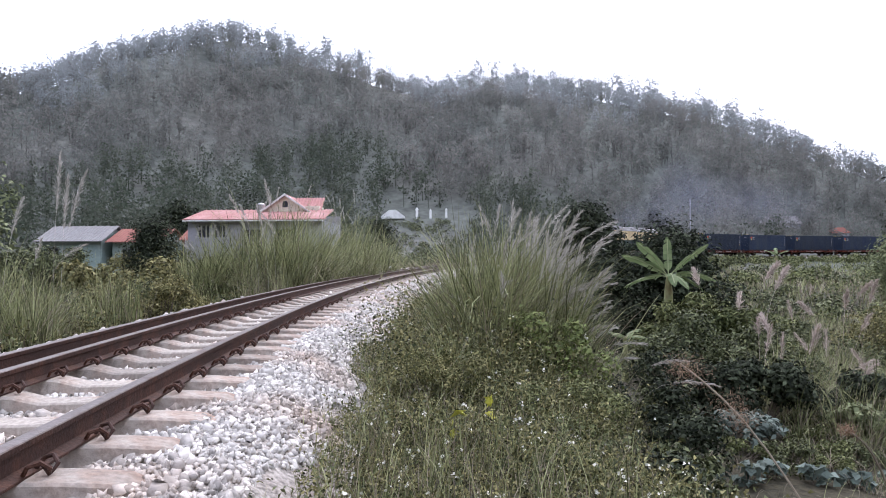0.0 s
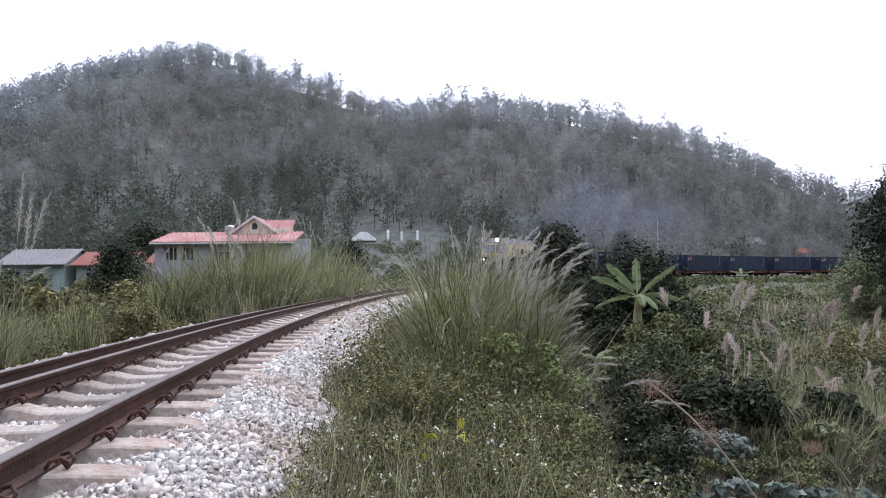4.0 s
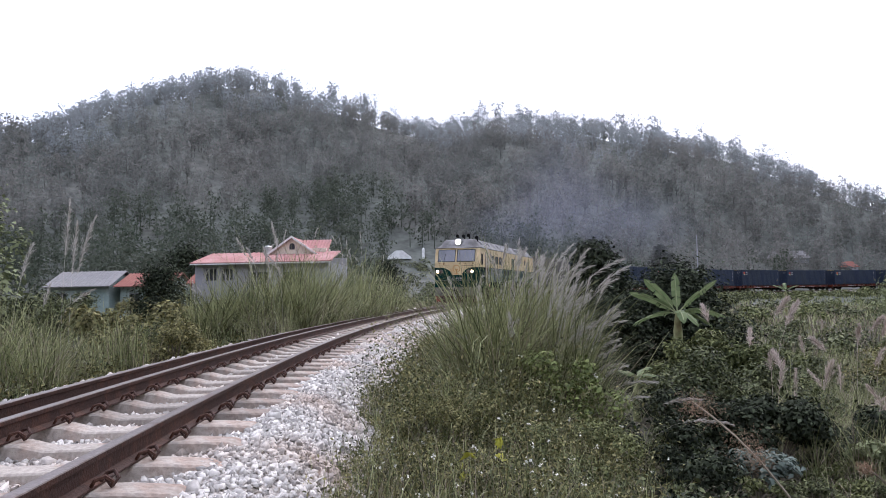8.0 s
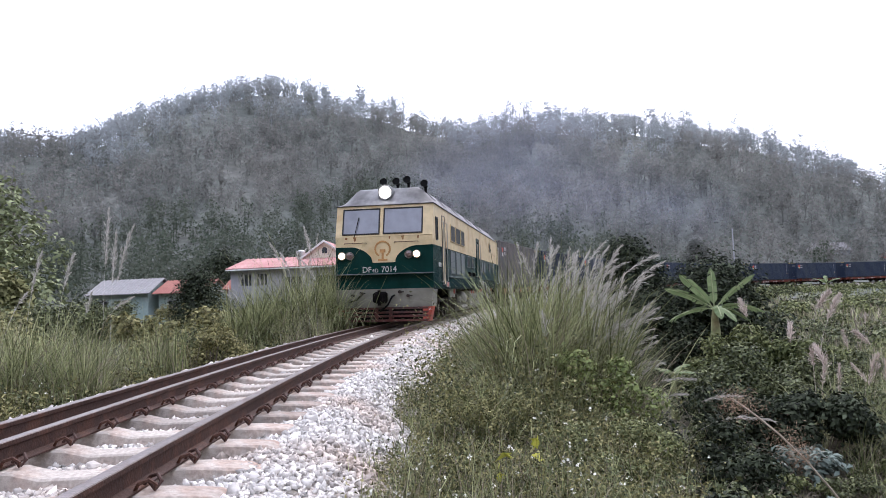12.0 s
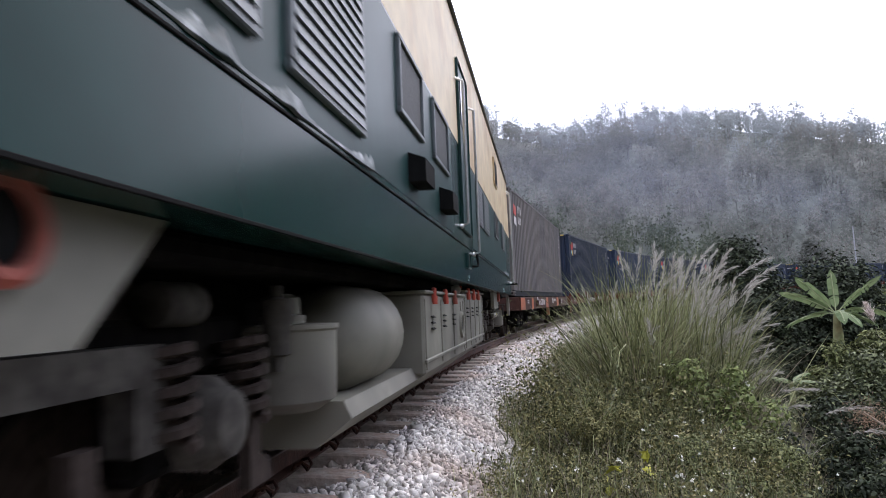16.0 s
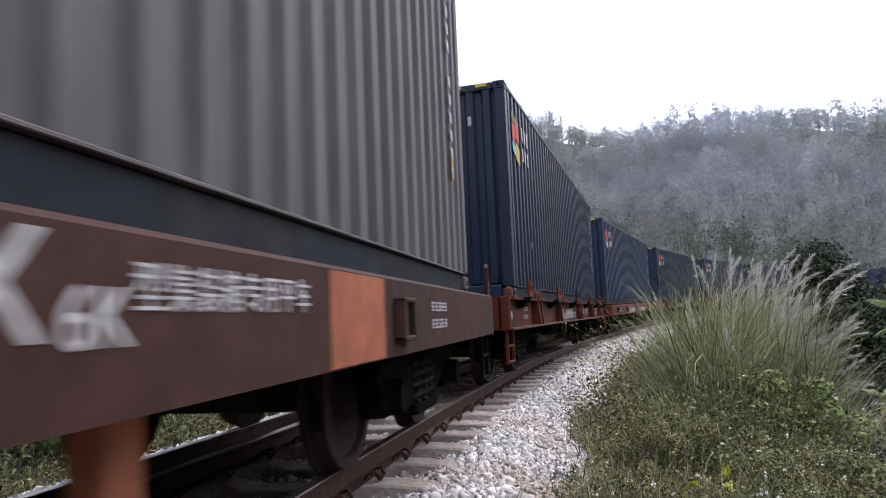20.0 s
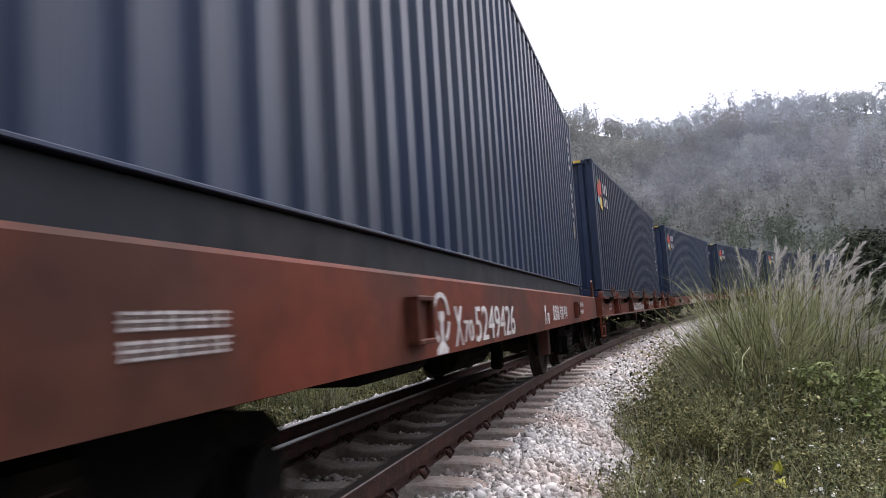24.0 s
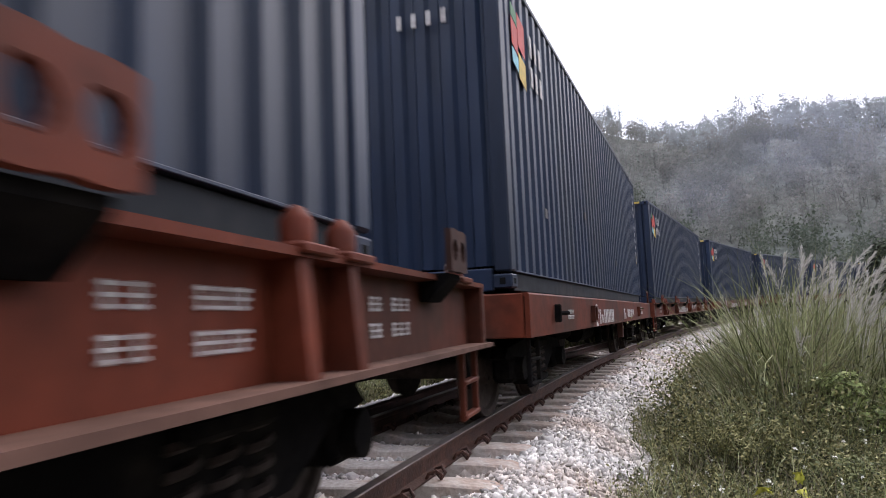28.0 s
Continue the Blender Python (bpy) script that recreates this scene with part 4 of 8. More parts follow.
build_graves()
solid("lamp_post", Geo().cyl((33.5, 96, -2), (33.5, 96, 8.5), 0.11, 8, 0.07), M["plaster"], "thin concrete pole standing in the valley", "pole")


# ---- train ----
LOCO_LENGTH, LOCO_GAP, PITCH = 19.715, 2.379, 15.073


def front_at(t):
    """Arc length of the engine's front end at t seconds."""
    d = t - 18
    return -15.985 - 6.1516 * d + 0.5 * 0.0105 * d * d


def vehicle_pose(s, d):
    """Pose of a rigid vehicle whose two pivots, d before and behind its middle, lie on the track's middle line."""
    th = HEAD0 + s / RADIUS
    r = math.sqrt((RADIUS + 0.7525) ** 2 - d * d)
    return pose(CX - r * math.cos(th), CY + r * math.sin(th), CANT / 2 + float(rise(s)), -math.degrees(float(rise(s - d) - rise(s + d)) / (2 * d)), math.degrees(CANT / 1.505), -math.degrees(th))


def bars(parent, name, x, y0, y1, z0, z1, n, fill=0.45, th=0.005, mat="white_paint", label=""):
    """A row of plain upright bars on a side face, in place of numbers; each bar a part."""
    w, h = (y1 - y0) / n, z1 - z0
    me = Geo().box((th / 2, 0, 0), (th, w * fill, h)).mesh(name, M[mat])
    for k in range(n):
        ob = part(name, me, None, parent, label if k == 0 else "")
        ob.location = (x, y0 + (k + 0.5) * w, (z0 + z1) / 2)


def glyphs(parent, x, y0, y1, z0, z1, n, th=0.005):
    """A row of character-sized blocks of thin strokes, in place of lettering that cannot be read."""
    w, h = (y1 - y0) / n, z1 - z0
    for k in range(n):
        y, g = y0 + (k + 0.5) * w, Geo()
        for j in range(3):
            ww = w * (0.66 if (j + k) % 3 else 0.46)
            g.box((x + th / 2, y + 0.04 * w * ((j * 7 + k * 3) % 3 - 1), z0 + h * (j + 0.5) / 3), (th, ww, h * 0.13))
        g.box((x + th / 2, y + 0.12 * w * ((k % 3) - 1), (z0 + z1) / 2), (th * 0.9, w * 0.12, h * 0.9))
        part("lettering_block", g, M["white_paint"], parent)


def writing(name, body, size, mat, parent, place, label=""):
    """Flat letters on a side face that looks to +x, reading towards -y... placed by matrix."""
    if (body, size) not in LETTERS:
        LETTERS[body, size] = letter_mesh(name, body, size)
    me = LETTERS[body, size].copy()
    me.materials.clear()
    me.materials.append(mat)
    ob = new(name, me)
    ob.parent = parent
    ob.matrix_basis = place
    return tagged(ob, label)


LETTERS = {}


def letter_mesh(name, body, size):
    cu = bpy.data.curves.new(name, "FONT")
    cu.body, cu.size, cu.align_x, cu.align_y = body, size, "CENTER", "CENTER"
    cu.extrude = 0.002
    tmp = bpy.data.objects.new(name, cu)
    scene.collection.objects.link(tmp)
    bpy.context.view_layer.update()
    me = bpy.data.meshes.new_from_object(tmp.evaluated_get(bpy.context.evaluated_depsgraph_get()))
    bpy.data.objects.remove(tmp)
    return me


SIDE = pose(0, 0, 0, 90, 0, 90)


def wheel_meshes(r, name):
    g = Geo()
    for sx in (-1, 1):
        x = sx * 0.7525
        g.lathe((x - sx * 0.062, 0, 0), (sx, 0, 0), [(0, r * 0.3), (0.0, r + 0.028), (0.03, r + 0.026), (0.036, r), (0.135, r - 0.006), (0.135, r - 0.07), (0.10, r - 0.08),
                                                    (0.085, r * 0.35), (0.15, r * 0.3), (0.15, r * 0.14)], 28)
    g.cyl((-0.8, 0, 0), (0.8, 0, 0), 0.085, 12)
    for sx in (-1, 1):
        for k in range(6):
            a = k * math.pi / 3
            g.cyl((sx * 0.78, math.cos(a) * r * 0.2, math.sin(a) * r * 0.2), (sx * 0.85, math.cos(a) * r * 0.2, math.sin(a) * r * 0.2), 0.018, 6)
    return g.mesh(name, M["iron"], True)


LOCO_WHEEL = wheel_meshes(0.525, "wheelset")
WAGON_WHEEL = wheel_meshes(0.42, "wheelset")


def coil(g, c, r, h, turns=5, wire=0.022):
    """A coil spring standing at c."""
    n = turns * 10
    return g.tube([(c[0] + r * math.cos(i * 0.6283), c[1] + r * math.sin(i * 0.6283), c[2] + h * i / n) for i in range(n + 1)], wire, 5)


def many(name, geo, mat, parent, places, label="", smooth=False):
    """Alike parts that share one mesh."""
    me = geo.mesh(name, mat, smooth)
    for k, (x, y, z, rz) in enumerate(places):
        ob = new(name, me)
        ob.parent = parent
        ob.matrix_basis = pose(x, y, z, 0, 0, rz)
        if k == 0:
            tagged(ob, label)


SPINNING = []


def loco_bogie(parent, y, e):
    """A three-axle bogie; e is +1 where its fittings lie towards the rear."""
    bg_ob = part("bogie_frame", Geo(), M["bogie"], parent)
    g = Geo()
    for sx in (-1, 1):
        x = sx * 1.02
        g.box((x, 0, 0.74), (0.12, 4.9, 0.20), 0.02)
        for ay in (-1.8, 0, 1.8):
            g.box((x, ay, 0.50), (0.16, 0.34, 0.34), 0.04)
            g.box((x - sx * 0.25, ay + 0.62, 0.46), (0.10, 0.12, 0.42), 0.03)
        for ay in (-0.95, 0.85):
            g.tube([(x + sx * 0.05, ay - 0.4, 0.30), (x + sx * 0.05, ay + 0.4, 0.34)], 0.022, 6)
            g.tube([(x + sx * 0.08, ay - 0.3, 0.62), (x + sx * 0.14, ay, 0.50), (x + sx * 0.08, ay + 0.35, 0.66)], 0.016, 6)
    g.box((0, 0, 0.70), (1.9, 0.5, 0.22), 0.03)
    bg_ob.data = g.mesh("bogie_frame", M["bogie"])
    bg_ob.location = (0, y, 0)
    sides = ((1, 0), (-1, 180))
    for sx, _ in sides:
        sb = Geo().prism([(-1.62, 0.765), (1.62, 0.765), (1.62, 0.46), (1.48, 0.46), (1.48, 0.65), (-1.48, 0.65), (-1.48, 0.46), (-1.62, 0.46)], "x", sx * 1.15 - 0.05, sx * 1.15 + 0.05)
        part("side_beam", sb, M["dusty_iron"], bg_ob, "dusty grey side beam")
    many("coil_spring", coil(Geo(), (0, 0, 0), 0.085, 0.30), M["iron"], bg_ob, [(sx * 1.17, ay + dy, 0.45, 0) for sx, _ in sides for ay in (-1.8, 0, 1.8) for dy in (-0.12, 0.42)], "brown coil spring over an axle box")
    ab = Geo().lathe((0, 0, 0), (1, 0, 0), [(0, 0.16), (0.12, 0.16), (0.16, 0.13), (0.20, 0.11), (0.22, 0.04)], 18)
    many("axle_box", ab, M["dusty_iron"], bg_ob, [(sx * 1.06, ay + 0.16 * sx, 0.48, rz) for sx, rz in sides for ay in (-1.8, 0, 1.8)], "dusty round axle box cover", True)
    dm = Geo().lathe((0, 0, 0), (0, 0, 1), [(0, 0.025), (0.06, 0.03), (0.07, 0.055), (0.20, 0.06), (0.21, 0.065), (0.30, 0.065), (0.31, 0.03), (0.36, 0.025)], 14)
    many("damper", dm, M["dusty_iron"], bg_ob, [(sx * 1.20, e * ay, 0.60, 0) for sx, _ in sides for ay in (2.33, -2.5)], "dusty grey damper cylinder", True)
    cn = Geo().lathe((0, 0, 0), (0, 0, 1), [(0, 0.05), (0.01, 0.085), (0.11, 0.09), (0.115, 0.095), (0.125, 0.095), (0.13, 0.09), (0.21, 0.085), (0.23, 0.05)], 16)
    many("air_filter", cn, M["under_grey"], bg_ob, [(sx * 1.17, e * ay, 0.75, 0) for sx, _ in sides for ay in (2.63, 3.06)] if e > 0 else [(sx * 1.12, 2.75, 0.70, 0) for sx, _ in sides], "grey ribbed canister", True)
    many("brake_cylinder", Geo().lathe((0, -0.14, 0), (0, 1, 0), [(0, 0.05), (0.02, 0.075), (0.26, 0.078), (0.28, 0.05), (0.34, 0.03)], 14), M["dusty_iron"], bg_ob, [(sx * 1.10, ay, 0.885, rz) for sx, rz in sides for ay in (-1.9, 1.84)], "", True)
    yd = Geo().lathe((0, 0, 0), (0, 1, 0), [(0, 0.03), (0.06, 0.05), (0.55, 0.052), (0.56, 0.035), (0.85, 0.035), (0.87, 0.065), (0.97, 0.065), (0.98, 0.03)], 14)
    if e > 0:
        many("yaw_damper", yd, M["under_grey"], bg_ob, [(1.29, 1.58, 0.655, 0), (-1.29, -1.58, 0.655, 180)], "grey sideways damper tube", True)
    many("brake_hanger", Geo().prism([(-0.05, 0.0), (0.15, 0.0), (0.15, 0.07), (0.05, 0.12), (0.04, 0.34), (-0.05, 0.34)], "x", -0.025, 0.025), M["iron"], bg_ob,
         [(sx * 1.16, ay, 0.18, rz) for sx, rz in sides for ay in (-1.2, 0.6, 1.3, 2.3)], "rust-brown brake hanger")
    # dark boxes added between the wheels to stop daylight showing through
    many("traction_motor", Geo().box((0, 0, 0), (1.22, 0.95, 0.62), 0.12), M["bogie"], bg_ob, [(0, ay, 0.52, 0) for ay in (-1.25, 0.55, 2.35)])
    for ay in (-1.8, 0, 1.8):
        w = new("wheelset", LOCO_WHEEL)
        w.parent = bg_ob
        w.location = (0, ay, 0.525)
        SPINNING.append((w, (0, ay, 0.525), 0.525))
    return bg_ob


def framed(parent, name, y0, y1, z0, z1, pane, frame_mat, x=1.552, fw=0.035, label=""):
    """A framed panel on the side face."""
    f = Geo()
    for ya, yb, za, zb in ((y0, y1, z0, z0 + fw), (y0, y1, z1 - fw, z1), (y0, y0 + fw, z0 + fw, z1 - fw), (y1 - fw, y1, z0 + fw, z1 - fw)):
        f.box((x + 0.012, (ya + yb) / 2, (za + zb) / 2), (0.03, yb - ya, zb - za), 0.006)
    w = part(name, f, frame_mat, parent, label)
    p = Geo().box((x + 0.004, (y0 + y1) / 2, (z0 + z1) / 2), (0.012, y1 - y0 - 2 * fw + 0.004, z1 - z0 - 2 * fw + 0.004))
    part("pane", p, pane, w)
    return w


def louvre(parent, name, y0, y1, z0, z1, n, frame_mat, slat_mat, back, label=""):
    w = framed(parent, name, y0, y1, z0, z1, back, frame_mat, label=label)
    step = (z1 - z0 - 0.07) / n
    me = None
    for k in range(n):
        z = z0 + 0.035 + (k + 0.5) * step
        if me is None:
            me = Geo().prism([(0.002, -step * 0.66), (0.024, -step * 0.62), (0.014, step * 0.30), (0.002, step * 0.40)], "y", -(y1 - y0) / 2 + 0.036, (y1 - y0) / 2 - 0.036).mesh("slat", slat_mat)
        s = new("slat", me)
        s.parent = w
        s.location = (1.562, (y0 + y1) / 2, z)
    return w


def build_loco():
    loco = thing("locomotive", "green and cream diesel locomotive with lit headlamps and a sooty roof", "locomotive")
    E, W, REAR = LOCO_LENGTH / 2, 1.55, 0.55
    # lower green body, upper cream body, grey roof
    g = Geo().prism([(-W, 1.08), (W, 1.08), (W, 1.46), (W, 2.46), (-W, 2.46)], "y", -E, E + REAR)
    part("lower_body", g, M["green"], loco, "scratched dark green lower body")
    g = Geo()
    prof = [(-9.86, 2.46), (-9.86, 2.76), (-9.62, 3.745), (9.62 + REAR, 3.745), (9.86 + REAR, 2.76), (9.86 + REAR, 2.46)]
    g.prism(prof, "x", -W, W)
    part("upper_body", g, M["cream"], loco, "cream-painted upper body")
    g = Geo().box((0, REAR / 2, 3.76), (2 * W + 0.07, 2 * 9.66 + REAR, 0.035), 0.01)
    part("gutter", g, M["roof_grey"], loco)
    g = Geo()
    sec = [(-W - 0.01, 3.765), (-1.36, 3.98), (-1.10, 4.27), (-0.96, 4.36), (0.96, 4.36), (1.10, 4.27), (1.36, 3.98), (W + 0.01, 3.765)]
    n = len(sec)
    for y, k in ((-9.68, 0.0), (-9.45, 0.42), (-9.18, 0.88), (-9.02, 1.0), (9.02 + REAR, 1.0), (9.18 + REAR, 0.88), (9.45 + REAR, 0.42), (9.68 + REAR, 0.0)):
        g.v += [(x * (1 - 0.03 * (1 - k)), y, 3.765 + (z - 3.765) * k) for x, z in sec]
    for j in range(7):
        g.f += [(j * n + i, j * n + n + i, j * n + n + (i + 1) % n, j * n + (i + 1) % n) for i in range(n)]
    part("roof", g, M["roof_grey"], loco, "sooty grey sloped roof", True)
    rh = Geo()
    for y0, y1 in ((-8.2, -7.5), (-4.6, -3.4), (0.6, 2.4), (4.0, 6.2)):
        rh.box((0, (y0 + y1) / 2, 4.39), (1.2, y1 - y0, 0.09), 0.03)
    rh.cyl((0, -1.2, 4.36), (0, -1.2, 4.58), 0.22, 16)
    part("roof_hatch", rh, M["roof_grey"], loco)
    for y0, y1 in ((-8.6, -8.0), (-6.6, -5.9), (-3.6, -3.0), (-0.6, 0.2), (2.5, 4.6)):
        hw = Geo()
        a, b = Vector((1.33, 0, 4.013)), Vector((1.13, 0, 4.237))
        nrm = Vector((b.z - a.z, 0, a.x - b.x)).normalized() * 0.012
        hw.add([(a.x + nrm.x, y0, a.z + nrm.z), (a.x + nrm.x, y1, a.z + nrm.z), (b.x + nrm.x, y1, b.z + nrm.z), (b.x + nrm.x, y0, b.z + nrm.z),
                (a.x, y0, a.z), (a.x, y1, a.z), (b.x, y1, b.z), (b.x, y0, b.z)], [(0, 1, 2, 3), (0, 4, 5, 1), (1, 5, 6, 2), (2, 6, 7, 3), (3, 7, 4, 0)])
        part("roof_window", hw, M["mesh_dark"], loco)
    # front: cream apron with a curved lower edge
    out = []
    for i in range(13):
        a = i / 12 * math.pi / 2
        out.append((-1.02 + 0.66 * math.sin(a) ** 1.3, 2.44 - 0.50 * (1 - math.cos(a))))
    pts = [(-1.54, 2.45), (-1.02, 2.44)] + out[1:] + [(x * -1, z) for x, z in out[::-1]] + [(1.54, 2.45)]
    ap = Geo()
    nn = len(pts)
    ap.v = [(x, -9.872, z) for x, z in pts] + [(x, -9.872, 2.76) for x, z in pts] + [(x, -9.85, z) for x, z in pts]
    ap.f = [(i, i + 1, nn + i + 1, nn + i) for i in range(nn - 1)] + [(i + 1, i, 2 * nn + i, 2 * nn + i + 1) for i in range(nn - 1)]
    part("front_apron", ap, M["cream"], loco, "rust-stained cream apron under the windscreen")
    em = Geo()
    for k in range(22):
        a = -0.31 * math.pi + (k / 21) * math.pi * 1.62
        em.box((0.06 + 0.235 * math.cos(a) - 0.09, -9.878, 2.36 + 0.235 * math.sin(a)), (0.055, 0.012, 0.055), 0.004)
    em.box((-0.03, -9.878, 2.30), (0.18, 0.012, 0.10), 0.01)
    em.box((-0.03, -9.878, 2.16), (0.07, 0.012, 0.22), 0.008)
    em.box((-0.03, -9.878, 2.02), (0.30, 0.012, 0.06), 0.008)
    part("emblem", em, material("faded_emblem_paint", (0.46, 0.24, 0.09), 0.6, 0, 10, 0.2), loco, "faded brown wheel-and-rail emblem")
    # windscreens follow the slope of the front
    slope = math.atan2(0.24, 0.985)
    for x0, x1 in ((-1.34, -0.13), (-0.02, 1.24)):
        m = Matrix.Translation((0, -9.86, 2.76)) @ Matrix.Rotation(-slope, 4, "X")
        fr = Geo()
        for xa, xb, za, zb in ((x0, x1, 0.06, 0.10), (x0, x1, 0.88, 0.92), (x0, x0 + 0.04, 0.10, 0.88), (x1 - 0.04, x1, 0.10, 0.88)):
            fr.box(((xa + xb) / 2, -0.01, (za + zb) / 2), (xb - xa, 0.04, zb - za), 0.008, m)
        w = part("windscreen", fr, M["mesh_dark"], loco, "dark rubber-framed windscreen")
        part("pane", Geo().box(((x0 + x1) / 2, -0.004, 0.49), (x1 - x0 - 0.07, 0.012, 0.79), 0, m), M["cab_glass"], w)
        wp = Geo()
        if x0 < 0:
            wp.tube([m @ Vector((-0.92, -0.05, -0.02)), m @ Vector((-0.88, -0.06, 0.20)), m @ Vector((-0.80, -0.06, 0.62))], 0.014, 6)
        else:
            wp.tube([m @ Vector((0.62, -0.05, -0.02)), m @ Vector((0.45, -0.06, 0.10)), m @ Vector((0.0, -0.06, 0.17))], 0.012, 6)
        part("wiper", wp, M["black"], w)
    # lamps
    for x, mat, nm in ((-1.34, "lamp_on", "headlamp"), (-1.09, "lamp_off", "marker_lamp"), (0.80, "lamp_off", "marker_lamp"), (1.05, "lamp_on", "headlamp")):
        lm = Geo().lathe((x, -9.85, 2.17), (0, -1, 0), [(0, 0.13), (0.06, 0.13), (0.075, 0.115), (0.06, 0.10)], 20)
        h = part(nm, lm, M["under_grey"], loco, "lit warm headlamp" if mat == "lamp_on" else "unlit red marker lamp", True)
        part("lens", Geo().lathe((x, -9.90, 2.17), (0, -1, 0), [(0, 0.10), (0.02, 0.095), (0.04, 0.06), (0.045, 0.01)], 20), M[mat], h, "", True)
    for xc in (-1.215, 0.925):
        bz = Geo()
        ov = [(xc + 0.15 * (1 if math.cos(a) > 0 else -1) + 0.155 * math.cos(a), 2.17 + 0.155 * math.sin(a)) for a in (j * math.pi / 12 + 0.01 for j in range(24))]
        bz.prism(ov, "y", -9.868, -9.85)
        part("lamp_bezel", bz, M["green"], loco, "dark green oval lamp surround")
    for xp, w0, w1, drop in ((-0.92, 0.05, 0.03, 0.16), (0.62, 0.05, 0.03, 0.14), (-1.2, 0.02, 0.05, 0.08), (0.2, 0.03, 0.02, 0.10), (1.1, 0.02, 0.03, 0.12)):
        rs = Geo().prism([(xp - w0, 2.755), (xp + w0, 2.755), (xp + w1, 2.755 - drop * 0.6), (xp + 0.004, 2.755 - drop), (xp - w1, 2.755 - drop * 0.7)], "y", -9.8745, -9.872)
        part("rust_streak", rs, M["rust"], loco, "rust streak below the windscreen")
    part("belt_ledge", Geo().box((0, -9.868, 2.765), (3.10, 0.03, 0.022), 0.006), M["cream"], loco)
    lh = Geo().lathe((0.0, -9.05, 4.17), (0, -1, 0), [(0, 0.25), (0.46, 0.25), (0.52, 0.235), (0.50, 0.195)], 24)
    h = part("roof_lamp", lh, M["roof_grey"], loco, "large lit round lamp on the roof front", True)
    part("lens", Geo().lathe((0.0, -9.545, 4.17), (0, -1, 0), [(0, 0.195), (0.03, 0.175), (0.05, 0.10), (0.055, 0.01)], 24), M["lamp_white"], h, "", True)
    for x, z in ((-0.18, 4.42), (0.24, 4.41), (0.60, 4.45), (1.16, 4.30)):
        hn = Geo().lathe((x, -8.8, z + 0.10), (0, -1, 0.3), [(0, 0.07), (0.12, 0.075), (0.18, 0.085), (0.26, 0.125), (0.23, 0.10)], 14)
        hn.cyl((x, -8.8, z - 0.10), (x, -8.8, z + 0.10), 0.045, 8)
        part("horn", hn, M["black"], loco, "black air horn", True)
    front_face = pose(0, 0, 0, 90, 0, 0)
    writing("class_letters", "DF", 0.25, M["white_paint"], loco, Matrix.Translation((-0.55, -9.862, 1.72)) @ front_face, "white painted class letters")
    writing("class_letters", "4D", 0.16, M["white_paint"], loco, Matrix.Translation((-0.28, -9.862, 1.69)) @ front_face)
    writing("number", "7014", 0.25, M["white_paint"], loco, Matrix.Translation((0.16, -9.862, 1.72)) @ front_face, "white painted running number")
    # ledge, lower front, buffer beam, cowcatcher
    g = Geo().box((0, -9.95, 1.585), (3.16, 0.22, 0.03), 0.008)
    part("front_step", g, M["slat"], loco, "bright worn edge of the front step")
    g = Geo()
    for x0, x1 in ((-1.25, -0.55), (0.35, 1.1)):
        g.tube([(x0, -9.87, 2.55), (x0, -9.93, 2.56), (x1, -9.93, 2.56), (x1, -9.87, 2.55)], 0.012, 6)
    part("grab_rail", g, M["flange"], loco)
    g = Geo().prism([(-1.55, 1.12), (1.55, 1.12), (1.50, 0.56), (-1.50, 0.56)], "y", -9.95, -9.2)
    part("buffer_beam", g, M["under_grey"], loco, "dented grey buffer beam")
    ct = Geo().box((-0.05, -10.1, 0.86), (0.34, 0.5, 0.36), 0.06).box((-0.13, -10.42, 0.86), (0.12, 0.3, 0.30), 0.05).box((0.10, -10.38, 0.86), (0.10, 0.2, 0.28), 0.04)
    ct.cyl((-0.05, -10.3, 0.62), (-0.05, -10.3, 1.08), 0.05, 10)
    part("coupler", ct, M["bogie"], loco, "dark knuckle coupler")
    ho = Geo()
    ho.tube([(0.34, -9.96, 0.92), (0.30, -10.1, 0.88), (0.16, -10.12, 0.62), (-0.08, -10.1, 0.44)], 0.03, 8)
    ho.tube([(-0.75, -9.96, 0.92), (-0.85, -10.05, 0.80), (-1.1, -10.02, 0.72)], 0.022, 8)
    part("brake_hose", ho, M["black"], loco)
    vl = Geo()
    for x, z in ((-0.98, 0.93), (-0.70, 1.0), (0.52, 1.02), (0.78, 0.90)):
        vl.cyl((x, -9.95, z), (x, -10.06, z), 0.05, 10)
        vl.box((x + 0.06, -10.03, z), (0.16, 0.04, 0.035), 0.01)
    part("brake_valve", vl, M["iron"], loco)
    bar_paint = material("dirty_red_brown_bars", (0.095, 0.034, 0.028), 0.8, 0, 8, 0.3, 3, (0.045, 0.03, 0.027), 0.55)
    for z in (0.155, 0.285, 0.40, 0.525):
        pl = Geo().prism([(-1.38 + 0.05 * (0.56 - z), z - 0.032), (1.38 - 0.05 * (0.56 - z), z - 0.032), (1.40, z + 0.032), (-1.40, z + 0.032)], "y", -10.0, -9.90)
        part("cowcatcher_bar", pl, bar_paint, loco, "dirty red-brown cowcatcher bar" if z < 0.2 else "")
    for x in (-0.25, 0.2):
        part("cowcatcher_stay", Geo().box((x, -9.925, 0.34), (0.10, 0.08, 0.44), 0.01), bar_paint, loco)
    pl = Geo()
    for sx in (-1, 1):
        pl.box((sx * 1.30, -9.945, 0.34), (0.16, 0.10, 0.44), 0.01)
        pl.prism([(sx * 1.22, 0.12), (sx * 1.22, 0.56), (sx * 1.52, 0.56), (sx * 1.42, 0.12)], "y", -9.94, -9.5)
    part("cowcatcher", pl, M["red"], loco, "faded red slotted cowcatcher")
